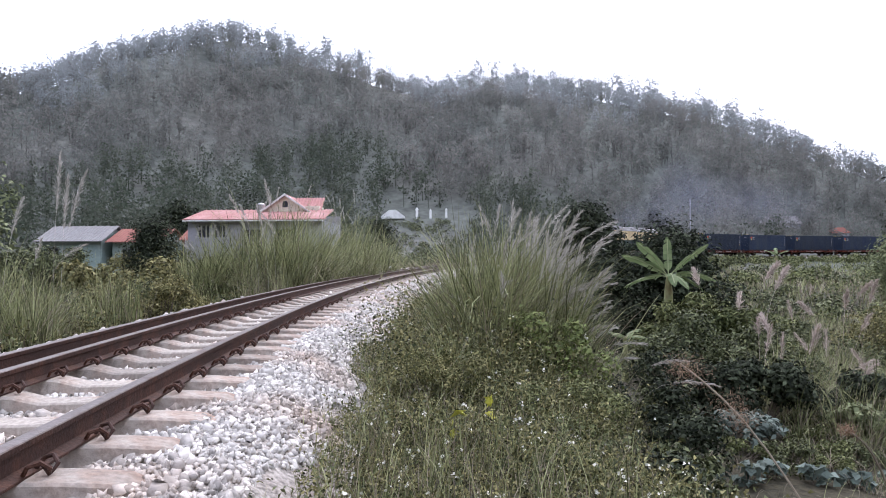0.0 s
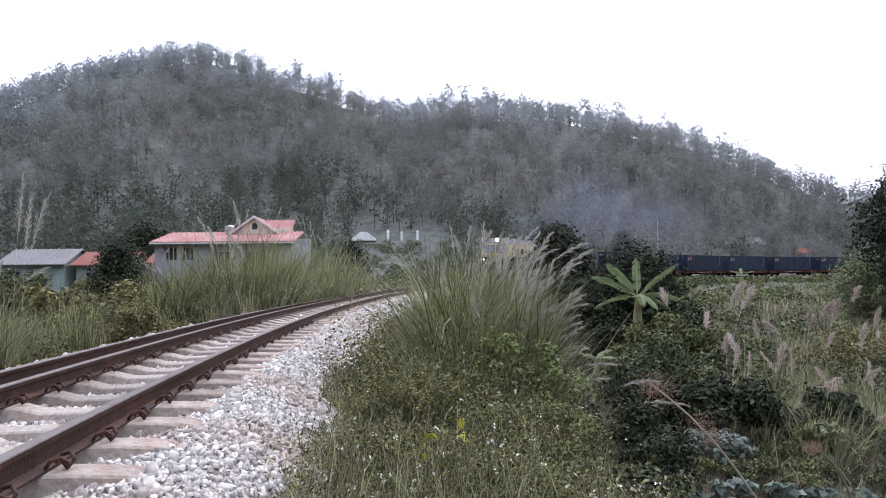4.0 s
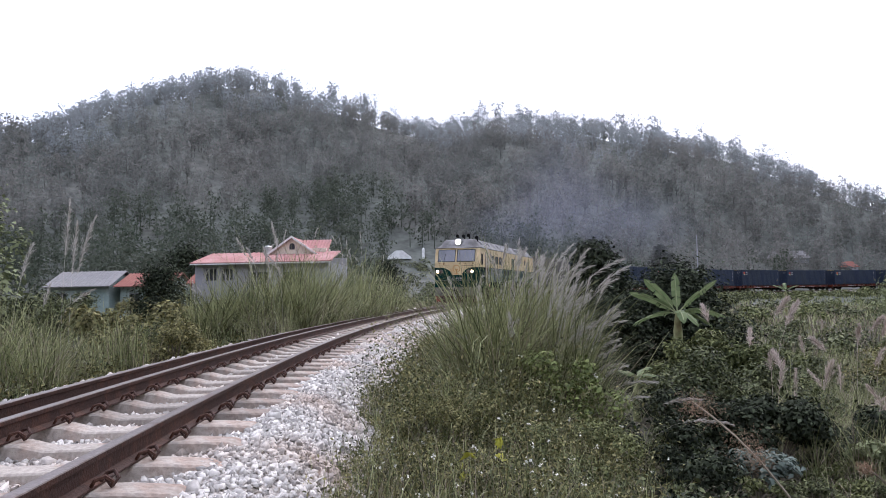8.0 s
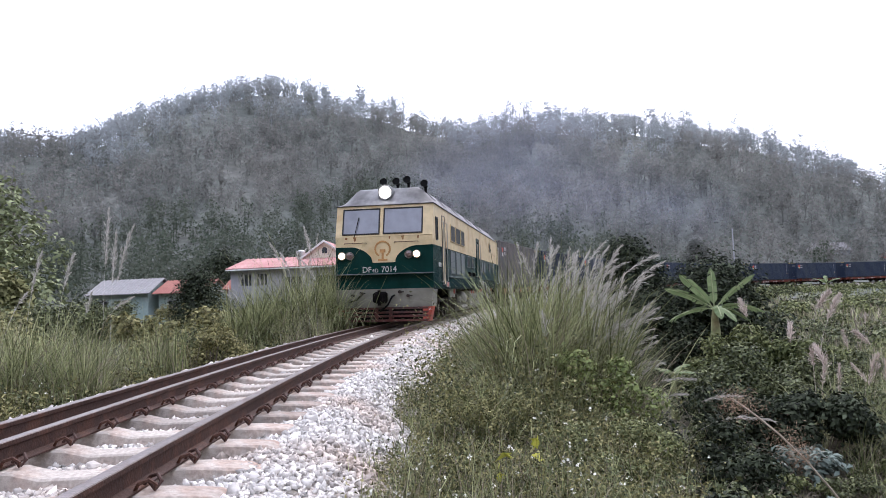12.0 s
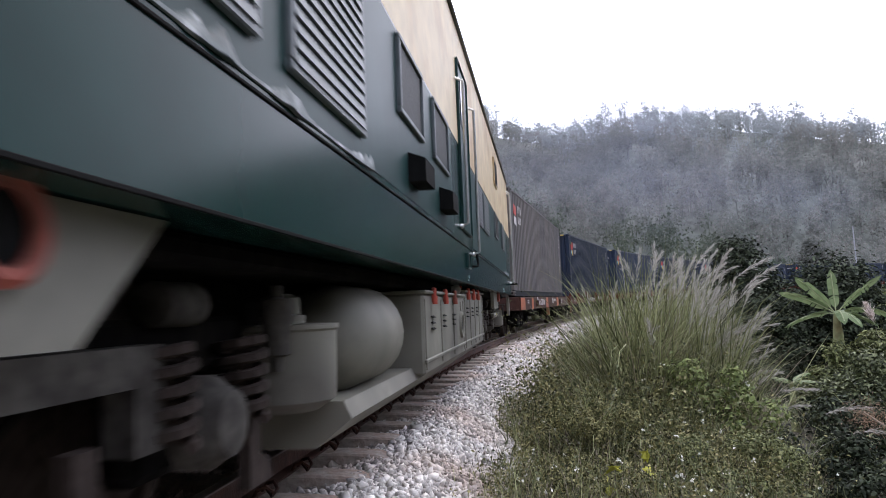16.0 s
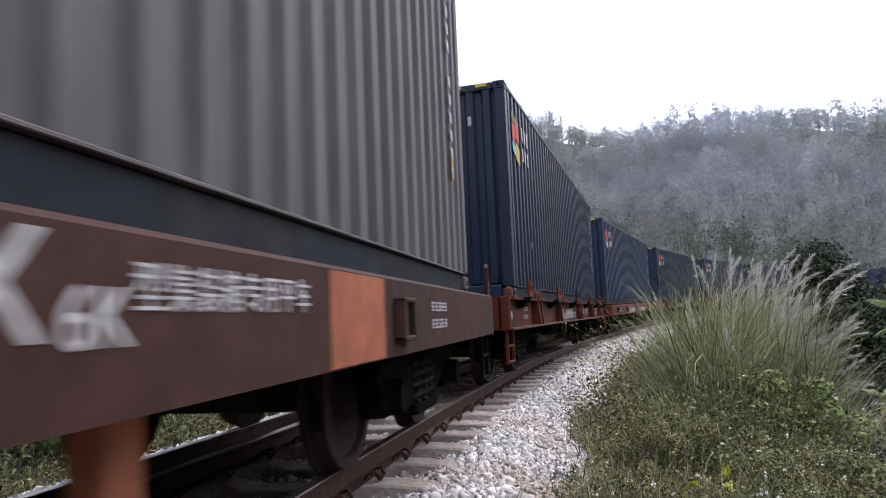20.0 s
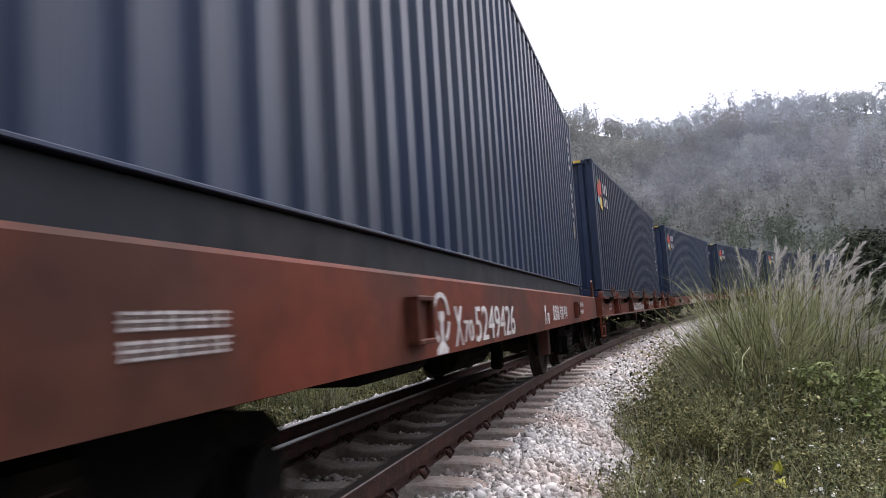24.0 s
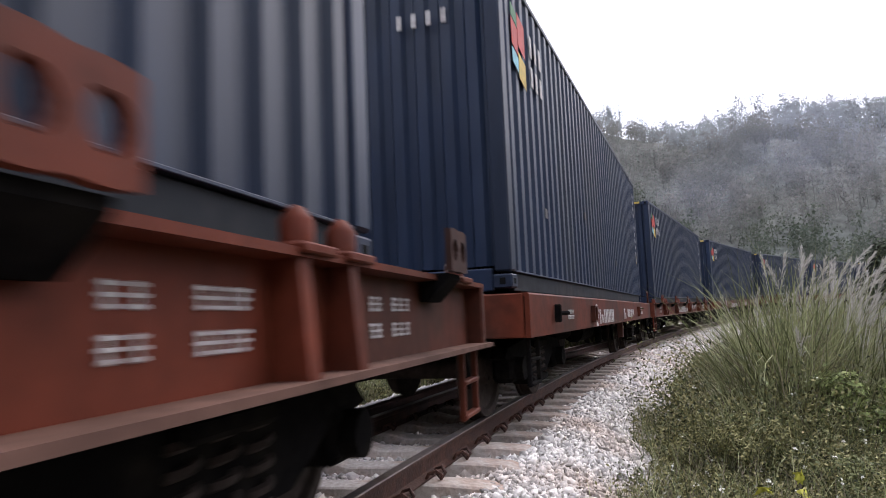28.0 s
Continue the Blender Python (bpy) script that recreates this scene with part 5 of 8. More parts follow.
    # black sheet for the shade seen between the cowcatcher bars
    part("pilot_back", Geo().box((0, -9.6, 0.36), (2.4, 0.1, 0.40)), M["black"], loco)
    # side fittings on both sides: seam strip, doors, windows, louvres
    for sx in (1, -1):
        st = Geo().box((sx * 1.552, 0.4, 1.46), (0.010, 18.9, 0.012), 0.002).box((sx * 1.552, 0.25, 1.085), (0.010, 20.1, 0.012), 0.002)
        part("seam_strip", st, M["black"], loco)
    framed(loco, "cab_window", -9.35, -9.02, 2.62, 3.36, M["glass"], M["mesh_dark"])
    framed(loco, "cab_door", -8.25, -7.72, 1.22, 3.5, M["cream"], M["roof_grey"], fw=0.02)
    framed(loco, "body_door", 0.42, 1.28, 1.60, 3.35, M["sheen_green"], M["sheen_green"], fw=0.02)
    part("door_window", Geo().box((1.566, 0.85, 2.95), (0.012, 0.42, 0.5), 0.004), M["glass"], loco)
    # paler sheets over the upper side imitate its reflection of the sky
    part("dull_panel", Geo().prism([(-7.4, 1.50), (-0.2, 1.50), (-0.2, 2.44), (-7.0, 2.44)], "x", 1.5505, 1.553), M["sheen_green"], loco, "green side panel, paled for the sky's reflection")
    part("dull_panel", Geo().prism([(1.5, 1.50), (8.6, 1.50), (8.8, 2.44), (1.5, 2.44)], "x", 1.5505, 1.553), M["sheen_green"], loco, "green side panel, paled for the sky's reflection")
    for y0, y1 in ((-6.70, -5.80), (-5.50, -4.52), (-4.28, -3.36)):
        louvre(loco, "side_grille", y0, y1, 1.60, 2.42, 14, M["slat"], M["slat"], M["mesh_dark"], "grey slatted air grille")
    for y0, y1 in ((-6.55, -5.65), (-5.42, -4.40), (-4.20, -3.28)):
        louvre(loco, "upper_louvre", y0, y1, 2.74, 3.36, 9, M["cream"], M["mesh_dark"], M["black"], "black louvred opening")
    for y0, y1 in ((-2.55, -1.76), (-1.30, -0.50)):
        framed(loco, "side_window", y0, y1, 1.95, 2.42, M["mesh_dark"], M["slat"], label="dark gauze side opening")
        part("side_box", Geo().prism([(1.553, 1.60), (1.66, 1.60), (1.66, 1.74), (1.553, 1.78)], "y", (y0 + y1) / 2 - 0.12, (y0 + y1) / 2 + 0.22), M["black"], loco)
    for y0, y1, z0, z1 in ((2.05, 2.75, 1.86, 2.36), (2.95, 3.80, 1.86, 2.36), (7.10, 7.85, 1.93, 2.44)):
        louvre(loco, "side_vent", y0, y1, z0, z1, 9, M["slat"], M["slat"], M["mesh_dark"])
    for y0, y1, z0, z1 in ((5.60, 6.22, 2.95, 3.44), (5.20, 5.92, 1.99, 2.42)):
        louvre(loco, "rear_louvre", y0, y1, z0, z1, 8, M["slat"] if z1 < 2.5 else M["cream"], M["mesh_dark"], M["black"])
    for y, z0, z1 in ((-8.30, 1.32, 3.3), (-7.66, 1.32, 3.3), (0.33, 1.62, 3.1), (1.40, 1.42, 3.1), (9.78, 1.36, 3.5), (10.14, 1.36, 3.5)):
        hr = Geo().tube([(1.555, y, z0), (1.63, y, z0 + 0.03), (1.63, y, z1 - 0.03), (1.555, y, z1)], 0.016, 8)
        hr.lathe((1.555, y, z0), (1, 0, 0), [(0, 0.028), (0.02, 0.026), (0.03, 0.016)], 10)
        part("handrail", hr, M["silver"], loco, "bare metal handrail", True)
    # black panes imitate the shade inside the step recesses
    for y0, y1, z0, z1 in ((-8.30, -8.02, 1.23, 1.33), (0.74, 1.01, 1.235, 1.40)):
        framed(loco, "footstep", y0, y1, z0, z1, M["black"], M["sheen_green"], fw=0.014)
    part("door_pipe", Geo().tube([(1.60, 1.40, 1.42), (1.61, 1.38, 1.34), (1.62, 1.30, 1.29), (1.61, 1.22, 1.275), (1.56, 1.17, 1.28)], 0.013, 8), M["bogie"], loco, "dark bent pipe below the door rail", True)
    rp = framed(loco, "maker_plate", -7.60, -7.14, 1.155, 1.315, M["plate_red"], M["silver"], fw=0.010, label="red plate with raised lettering bars")
    tb = Geo()
    for k, (w, z) in enumerate(((0.30, 1.285), (0.22, 1.258), (0.26, 1.232), (0.20, 1.206), (0.16, 1.182))):
        tb.box((1.566, -7.37, z), (0.006, w, 0.012))
    part("lettering_bars", tb, M["white_paint"], rp)
    chip = material("chipped_paint", (0.30, 0.36, 0.36), 0.6, 0, 30, 0.3)
    rng = random.Random(8)
    for k in range(46):
        y = rng.choice([-7.0, -6.8, -6.9, 0.93, 7.14, 7.2, 7.47, 7.5]) + rng.gauss(0, 0.09)
        z = rng.choice([1.115, 1.13, 1.15, 1.165])
        w, h = rng.uniform(0.012, 0.05), rng.uniform(0.004, 0.013)
        out = [(y + w * math.cos(a) * rng.uniform(0.25, 1), z + h * math.sin(a) * rng.uniform(0.25, 1)) for a in (j * 0.45 for j in range(14))]
        part("paint_chip", Geo().prism(out, "x", 1.5535, 1.5555), chip, loco, "pale chip in the green paint" if k == 0 else "")
    for y0, y1 in ((-7.3, -3.2), (7.8, 9.3)):
        ed = Geo()
        n = 90
        for k in range(n + 1):
            y, dent = y0 + (y1 - y0) * k / n, 0.5 + 0.5 * math.sin(k * 0.37 + 2 * math.sin(k * 0.11))
            dent = dent ** 2 * rng.uniform(0.2, 1.0)
            zt, zb = 1.500 + 0.045 * dent, 1.488 - 0.025 * dent * rng.uniform(0, 1)
            ed.v += [(1.553, y, zt + 0.05 * dent), (1.556 + 0.016 * dent, y, zt), (1.557 + 0.022 * dent, y, zb), (1.553, y, zb - 0.004)]
        for k in range(n):
            ed.f += [(k * 4 + j, k * 4 + j + 1, k * 4 + j + 5, k * 4 + j + 4) for j in range(3)]
        part("bent_panel_edge", ed, material("scraped_panel_edge", (0.05, 0.07, 0.07), 0.45, 0.2, 30, 0.5, 9, (0.36, 0.38, 0.38), 0.42), loco, "dented and scraped panel edge", True)
    bars(loco, "number_bar", 1.552, -8.95, -8.45, 1.80, 1.93, 6)
    # underframe
    part("underframe", Geo().box((0, 0.27, 1.035), (2.68, 19.9, 0.08), 0.02).box((0, -0.4, 0.7), (1.9, 6.4, 0.6), 0.1), M["bogie"], loco)
    for y0, y1, tz in ((-1.40, 1.08, 0.95), (1.14, 3.38, 1.0)):
        bx = part("battery_box", Geo().box((1.19, (y0 + y1) / 2, (tz + 0.36) / 2), (0.54, y1 - y0, tz - 0.36), 0.02), M["under_grey"], loco, "dusty grey battery box with red catches")
        part("lid_edge", Geo().box((1.20, (y0 + y1) / 2, tz + 0.01), (0.57, y1 - y0 + 0.02, 0.025), 0.008), M["under_grey"], bx)
        rb = Geo()
        n = 3 if y1 < 2 else 4
        for k in range(n + 1):
            rb.box((1.463, y0 + 0.06 + (y1 - y0 - 0.12) * k / n, (tz + 0.36) / 2), (0.012, 0.05, tz - 0.44), 0.004)
        rb.box((1.465, (y0 + y1) / 2, 0.46), (0.02, y1 - y0, 0.03), 0.006)
        part("panel_rib", rb, M["under_grey"], bx)
        for k in range(n - (y1 > 2)):
            y = y0 + 0.24 + 0.56 * k if y1 > 2 else y0 + 0.35 + 0.62 * k
            ca = Geo().box((1.485, y, tz - 0.01), (0.04, 0.035, 0.12), 0.012).cyl((1.49, y, tz - 0.08), (1.49, y, tz - 0.02), 0.022, 8)
            part("catch", ca, M["red"], bx, "red catch")
            sl = Geo()
            for z in (tz - 0.165, tz - 0.21, tz - 0.255):
                sl.prism([(1.458, z), (1.482, z - 0.018), (1.458, z - 0.014)], "y", y - 0.03, y + 0.10)
            part("slot", sl, M["black"], bx)
    cap = part("filler_cap", Geo().lathe((1.33, 1.10, 1.02), (1, 0, 0.2), [(0, 0.045), (0.08, 0.048), (0.10, 0.035), (0.11, 0.015)], 16), M["white_paint"], loco, "worn red and white filler cap", True)
    part("cap_face", Geo().box((1.435, 1.11, 1.055), (0.03, 0.05, 0.03), 0.008), M["red"], cap)
    part("small_plate", Geo().box((1.463, 0.84, 0.85), (0.012, 0.14, 0.09), 0.004), M["under_grey"], loco)
    hl = Geo().lathe((1.455, 0.80, 0.66), (1, 0, 0), [(0, 0.135), (0.03, 0.13), (0.03, 0.105), (0.0, 0.10)], 24)
    part("filler_ring", hl, M["under_grey"], loco, "", True)
    part("filler_hole", Geo().cyl((1.44, 0.80, 0.66), (1.468, 0.80, 0.66), 0.103, 24), M["black"], loco)
    part("fuel_tank", Geo().prism([(-1.36, 0.42), (1.36, 0.42), (1.40, 0.34), (1.22, 0.20), (-1.22, 0.20), (-1.40, 0.34)], "y", -3.1, 3.1), M["under_grey"], loco, "dusty grey fuel tank")
    part("air_tank", Geo().lathe((1.16, -2.92, 0.70), (0, 1, 0), [(0, 0.05), (0.05, 0.16), (0.13, 0.25), (0.25, 0.29), (0.85, 0.29), (0.97, 0.25), (1.05, 0.15), (1.08, 0.04)], 24), M["under_grey"], loco, "grey round-ended air tank", True)
    part("filter_can", Geo().lathe((1.14, -3.28, 0.46), (0, 0, 1), [(-0.05, 0.16), (0.0, 0.235), (0.30, 0.24), (0.31, 0.25), (0.33, 0.25), (0.335, 0.10), (0.37, 0.10), (0.38, 0.05)], 24), M["under_grey"], loco, "grey filter can", True)
    for y, lo in ((-5.28, -5.9), (7.23, 6.6)):
        out = [(lo - 0.4, 1.075), (y + 0.60, 1.075), (y + 0.58, 1.01), (y + 0.34, 0.99), (y + 0.24, 0.96), (y + 0.18, 0.90), (y + 0.15, 0.79), (lo, 0.785), (lo - 0.3, 0.80)]
        if y < 0:
            out = [(lo - 0.4, 1.075), (y + 0.54, 1.075), (y + 0.22, 0.785), (lo, 0.785), (lo - 0.3, 0.80)]
        gp = part("bolster_bracket", Geo().prism(out, "x", 1.36, 1.42), M["under_grey"], loco, "grey bolster bracket with a red ring")
        part("ring", Geo().lathe((1.42, y, 1.00 if y < 0 else 1.02), (1, 0, 0), [(0, 0.105), (0.035, 0.105), (0.045, 0.09), (0.035, 0.070), (0.0, 0.068)], 24), M["red"], gp)
        part("ring_hole", Geo().cyl((1.38, y, 1.00 if y < 0 else 1.02), (1.437, y, 1.00 if y < 0 else 1.02), 0.069, 20), M["black"], gp)
    for sx in (-1, 1):
        part("corner_skirt", Geo().prism([(-9.05, 1.06), (-9.86, 1.06), (-9.86, 0.60), (-9.40, 0.60)], "x", sx * 1.46 - 0.03, sx * 1.46 + 0.03), M["under_grey"], loco, "pale grey corner skirt")
        part("corner_skirt", Geo().prism([(10.12, 1.06), (10.40, 1.06), (10.40, 0.60), (10.26, 0.60)], "x", sx * 1.46 - 0.03, sx * 1.46 + 0.03), M["under_grey"], loco)
    part("rear_pilot", Geo().box((0, 10.32, 0.62), (2.5, 0.08, 0.86), 0.02), M["bogie"], loco)
    ls = Geo()
    for k in range(5):
        ls.box((1.62, 10.05 + k * 0.07, 1.335), (0.18, 0.03, 0.03), 0.004)
    ls.box((1.70, 10.2, 1.335), (0.03, 0.42, 0.05), 0.008)
    part("step_grating", ls, M["black"], loco)
    part("rear_guard", Geo().box((0, 10.25, 0.25), (2.3, 0.06, 0.10), 0.02), M["bogie"], loco)
    part("rear_coupler", Geo().box((0, 10.7, 0.86), (0.34, 0.9, 0.34), 0.06), M["bogie"], loco)
    cn = Geo().lathe((1.12, 9.92, 0.36), (0, 0, 1), [(0, 0.16), (0.04, 0.23), (0.36, 0.24), (0.38, 0.18), (0.40, 0.1)], 22)
    part("sand_can", cn, M["under_grey"], loco, "dusty grey round canister", True)
    part("can_shelf", Geo().box((1.22, 9.98, 0.86), (0.36, 0.42, 0.025), 0.006).box((1.36, 9.82, 0.73), (0.03, 0.05, 0.26), 0.006), M["dusty_iron"], loco)
    part("guard_rod", Geo().tube([(1.25, 10.36, 0.75), (1.22, 10.34, 0.30), (1.15, 10.32, 0.18)], 0.022, 8), M["red"], loco, "red guard rod", True)
    for y, e in ((-6.0, -1), (6.0, 1)):
        loco_bogie(loco, y, e)
    return loco


def wagon_bogie(parent, y, real):
    g = Geo()
    for sx in (-1, 1):
        x = sx * 1.0
        g.prism([(-1.15, 0.52), (-1.05, 0.60), (-0.45, 0.66), (0.45, 0.66), (1.05, 0.60), (1.15, 0.52), (0.75, 0.46), (0.42, 0.30), (-0.42, 0.30), (-0.75, 0.46)], "x", x - 0.07, x + 0.07)
        for ay in (-0.875, 0.875):
            g.box((x, ay, 0.42), (0.2, 0.26, 0.24), 0.04)
            g.cyl((x + sx * 0.08, ay, 0.42), (x + sx * 0.17, ay, 0.42), 0.10, 12)
        g.box((x, 0, 0.26), (0.22, 0.62, 0.07), 0.015)
        g.box((x, 0, 0.60), (0.26, 0.5, 0.08), 0.02)
        for ay in (-1.30, 1.30):
            g.tube([(x - sx * 0.2, ay - 0.15, 0.62), (x - sx * 0.2, ay, 0.30)], 0.03, 6)
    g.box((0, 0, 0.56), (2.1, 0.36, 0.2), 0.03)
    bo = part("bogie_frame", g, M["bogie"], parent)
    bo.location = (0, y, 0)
    many("coil_spring", coil(Geo(), (0, 0, 0), 0.075, 0.28, 4, 0.018), M["iron"], bo, [(sx * 1.02, ay, 0.29, 0) for sx in (-1, 1) for ay in (-0.2, 0.0, 0.2)])
    for ay in (-0.875, 0.875):
        w = new("wheelset", WAGON_WHEEL)
        w.parent = bo
        w.location = (0, ay, 0.42)
        if real:
            SPINNING.append((w, (0, ay, 0.42), 0.42))
    return bo


NUMBERS = {0: "5220680", 2: "5249426", 3: "5251033"}


def stencil(name, body, x, y0, y1, z0, z1, parent, label=""):
    """Painted characters that fill a given stretch of a side face."""
    ob = writing(name, body, 1.0, M["white_paint"], parent, Matrix.Identity(4), label)
    co = np.array([v.co for v in ob.data.vertices])
    lo, hi = co.min(0), co.max(0)
    sx, sz = (y1 - y0) / (hi[0] - lo[0]), (z1 - z0) / (hi[1] - lo[1])
    ob.data.transform(Matrix.Diagonal((sx, sz, 1, 1)) @ Matrix.Translation((-(lo[0] + hi[0]) / 2, -(lo[1] + hi[1]) / 2, 0)))
    ob.matrix_basis = Matrix.Translation((x, (y0 + y1) / 2, (z0 + z1) / 2)) @ SIDE
    return ob


def rail_emblem(parent, x, y, z, w, h):
    """A broken ring round the cross-section of a rail, stencilled in white."""
    g = Geo()
    for a0, a1 in ((0.12, 3.02), (3.30, 4.25), (5.17, 6.12)):
        n = 10
        for k in range(n):
            a, b = a0 + (a1 - a0) * k / n, a0 + (a1 - a0) * (k + 1) / n
            q = [(y + w / 2 * r * math.cos(t), z + 0.06 * h + 0.42 * h * r * math.sin(t)) for t, r in ((a, 1.0), (b, 1.0), (b, 0.80), (a, 0.80))]
            g.prism(q, "x", x, x + 0.004)
    part("emblem_ring", g, M["white_paint"], parent, "white railway emblem, a ring round a rail section")
    q = [(0.15, 0.17), (0.15, 0.06), (0.06, 0.0), (0.06, -0.30), (0.30, -0.42), (0.30, -0.5)]
    q = [(y + a * w, z + b * h) for a, b in q] + [(y - a * w, z + b * h) for a, b in q[::-1]]
    part("emblem_rail", Geo().prism(q, "x", x, x + 0.004), M["white_paint"], parent)


def stake_pocket(parent, x, y, z, mat):
    """A rectangular pocket standing off the sill."""
    g = Geo()
    for dy in (-0.095, 0.095):
        g.box((x + 0.025, y + dy, z), (0.05, 0.03, 0.19), 0.005)
    for dz in (-0.085, 0.085):
        g.box((x + 0.025, y, z + dz), (0.056, 0.22, 0.022), 0.005)
    g.box((x + 0.012, y, z), (0.02, 0.17, 0.16), 0.004)
    part("stake_pocket", g, M[mat], parent)


def build_plain_wagon(k, paint, words):
    wg = thing("flat_wagon", "oxide-red flat container wagon with smooth side sills and white lettering" if paint == "wagon_red" else
               "dirty brown flat container wagon with smooth side sills and orange patches", "wagon", "container wagons of the train")
    L = 6.30
    for sx in (-1, 1):
        g = Geo().prism([(sx * 1.40, 0.70), (sx * 1.40, 1.035), (sx * 1.385, 1.05), (sx * 1.10, 1.05), (sx * 1.10, 1.02), (sx * 1.36, 1.02), (sx * 1.36, 0.72), (sx * 1.20, 0.72), (sx * 1.20, 0.70)], "y", -L, L)
        part("side_sill", g, M[paint], wg)
    # beam and deck in the shade-darkened iron; the deck also blocks light
    g = Geo().box((0, 0, 0.80), (0.7, 2 * L - 2.2, 0.60), 0.02).box((0, 0, 0.93), (0.6, 2 * L - 0.2, 0.26), 0.02)
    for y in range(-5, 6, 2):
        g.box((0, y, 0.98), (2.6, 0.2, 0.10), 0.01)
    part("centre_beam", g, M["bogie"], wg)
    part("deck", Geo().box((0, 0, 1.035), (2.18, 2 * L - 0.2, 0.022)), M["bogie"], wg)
    for e in (-1, 1):
        part("end_beam", Geo().box((0, e * (L - 0.04), 0.875), (2.70, 0.10, 0.35), 0.012), M[paint], wg)
        part("coupler", Geo().box((0, e * (L + 0.55), 0.86), (0.26, 1.3, 0.26), 0.05).box((0.08, e * (L + 1.12), 0.86), (0.36, 0.3, 0.32), 0.06), M["bogie"], wg)
        hs = Geo().tube([(0.45, e * L, 0.80), (0.45, e * (L + 0.3), 0.66), (0.35, e * (L + 0.7), 0.55), (0.2, e * (L + 1.1), 0.66)], 0.024, 6)
        part("brake_hose", hs, M["black"], wg)
        for sx in (-1, 1):
            st = Geo()
            for dx in (-0.16, 0.16):
                st.box((sx * 1.34, e * (L - 0.3) + dx, 0.52), (0.035, 0.035, 0.42), 0.006)
            for z in (0.33, 0.52):
                st.box((sx * 1.34, e * (L - 0.3), z), (0.05, 0.34, 0.025), 0.006)
            part("step", st, M[paint if k % 2 else "bogie"], wg)
    for y in (-3.36 if k == 0 else -3.11, 2.95):
        stake_pocket(wg, 1.40, y, 0.86, paint)
    hb = Geo().box((1.44, -5.4, 0.88), (0.06, 0.05, 0.16), 0.01).cyl((1.44, -5.4, 0.88), (1.50, -5.25, 0.88), 0.02, 8)
    if k:
        part("lashing_hook", hb, M["bogie"], wg)
    lh = Geo().tube([(1.36, L - 0.10, 1.05), (1.36, L - 0.10, 1.30), (1.36, L - 0.02, 1.33), (1.36, L + 0.02, 1.30), (1.36, L + 0.02, 1.05)], 0.018, 6)
    lh.box((1.36, L - 0.05, 1.12), (0.04, 0.12, 0.18), 0.01)
    part("hand_brake_stand", lh, M[paint], wg)
    lt = Geo()
    lt.box((0, 1.3, 0.62), (1.2, 0.5, 0.3), 0.05).cyl((0.7, -0.6, 0.58), (0.7, 0.5, 0.58), 0.16, 14)
    lt.box((0.95, 0.35, 0.55), (0.10, 0.12, 0.34), 0.02).box((0, -1.6, 0.66), (1.5, 1.2, 0.3), 0.05)
    part("brake_gear", lt, M["bogie"], wg)
    part("chute", Geo().box((1.15, 1.30 if k == 0 else 1.90, 0.55), (0.10, 0.15, 0.32), 0.012), M["orange" if paint == "wagon_brown" else "wagon_brown"], wg)
    if paint == "wagon_brown":
        for y0, y1 in ((2.05, 2.68), (-4.33, -3.98), (-1.08, -0.5), (-6.29, -5.55)):
            part("paint_patch", Geo().box((1.401, (y0 + y1) / 2, 0.868), (0.006, y1 - y0, 0.325)), M["orange"], wg, "bright orange paint patch")
    # lettering: number bars, words, weights
    e0, zc, code = (-3.06, 0.895, "6K") if k == 0 else (-2.77, 0.82, "70")
    rail_emblem(wg, 1.401, e0, zc + 0.025, 0.26, 0.28)
    stencil("type_letter", "X", 1.402, e0 + 0.22, e0 + 0.36, zc - 0.095, zc + 0.095, wg, "white painted type letter")
    stencil("type_code", code, 1.402, e0 + 0.38, e0 + 0.57, zc - 0.085, zc + 0.025, wg)
    if k in NUMBERS:
        stencil("number", NUMBERS[k], 1.402, e0 + 0.62, e0 + 1.72, zc - 0.095, zc + 0.095, wg, "white painted wagon number")
    else:
        bars(wg, "number_bar", 1.40, e0 + 0.62, e0 + 1.72, zc - 0.09, zc + 0.09, 7, label="white number bar")
    if k == 0:
        writing("type_letter", "X", 0.26, M["white_paint"], wg, Matrix.Translation((1.402, 0.73, 0.92)) @ SIDE, "white painted type letter")
        writing("type_code", "6K", 0.155, M["white_paint"], wg, Matrix.Translation((1.402, 0.945, 0.875)) @ SIDE)
    else:
        stencil("type_letter", "X", 1.402, 0.35, 0.47, 0.75, 0.92, wg)
        stencil("type_code", "70", 1.402, 0.49, 0.64, 0.75, 0.85, wg)
    for z in (0.925, 0.83):
        glyphs(wg, 1.40, 3.6, 4.05, z - 0.03, z + 0.03, 5)
    t0, tz = (-5.16, 0.92) if k == 0 else (-4.72, 0.865)
    for z in (tz + 0.027, tz - 0.027):
        glyphs(wg, 1.40, t0, t0 + 0.33, z - 0.022, z + 0.022, 7)
    writing("lettering", words[0], words[1], M["white_paint"], wg, Matrix.Translation((1.402, words[2], 0.93 if k == 0 else 0.83)) @ SIDE, "white painted lettering")
    for y in (-4.75, 4.75):
        wagon_bogie(wg, y, k < 6)
    return wg


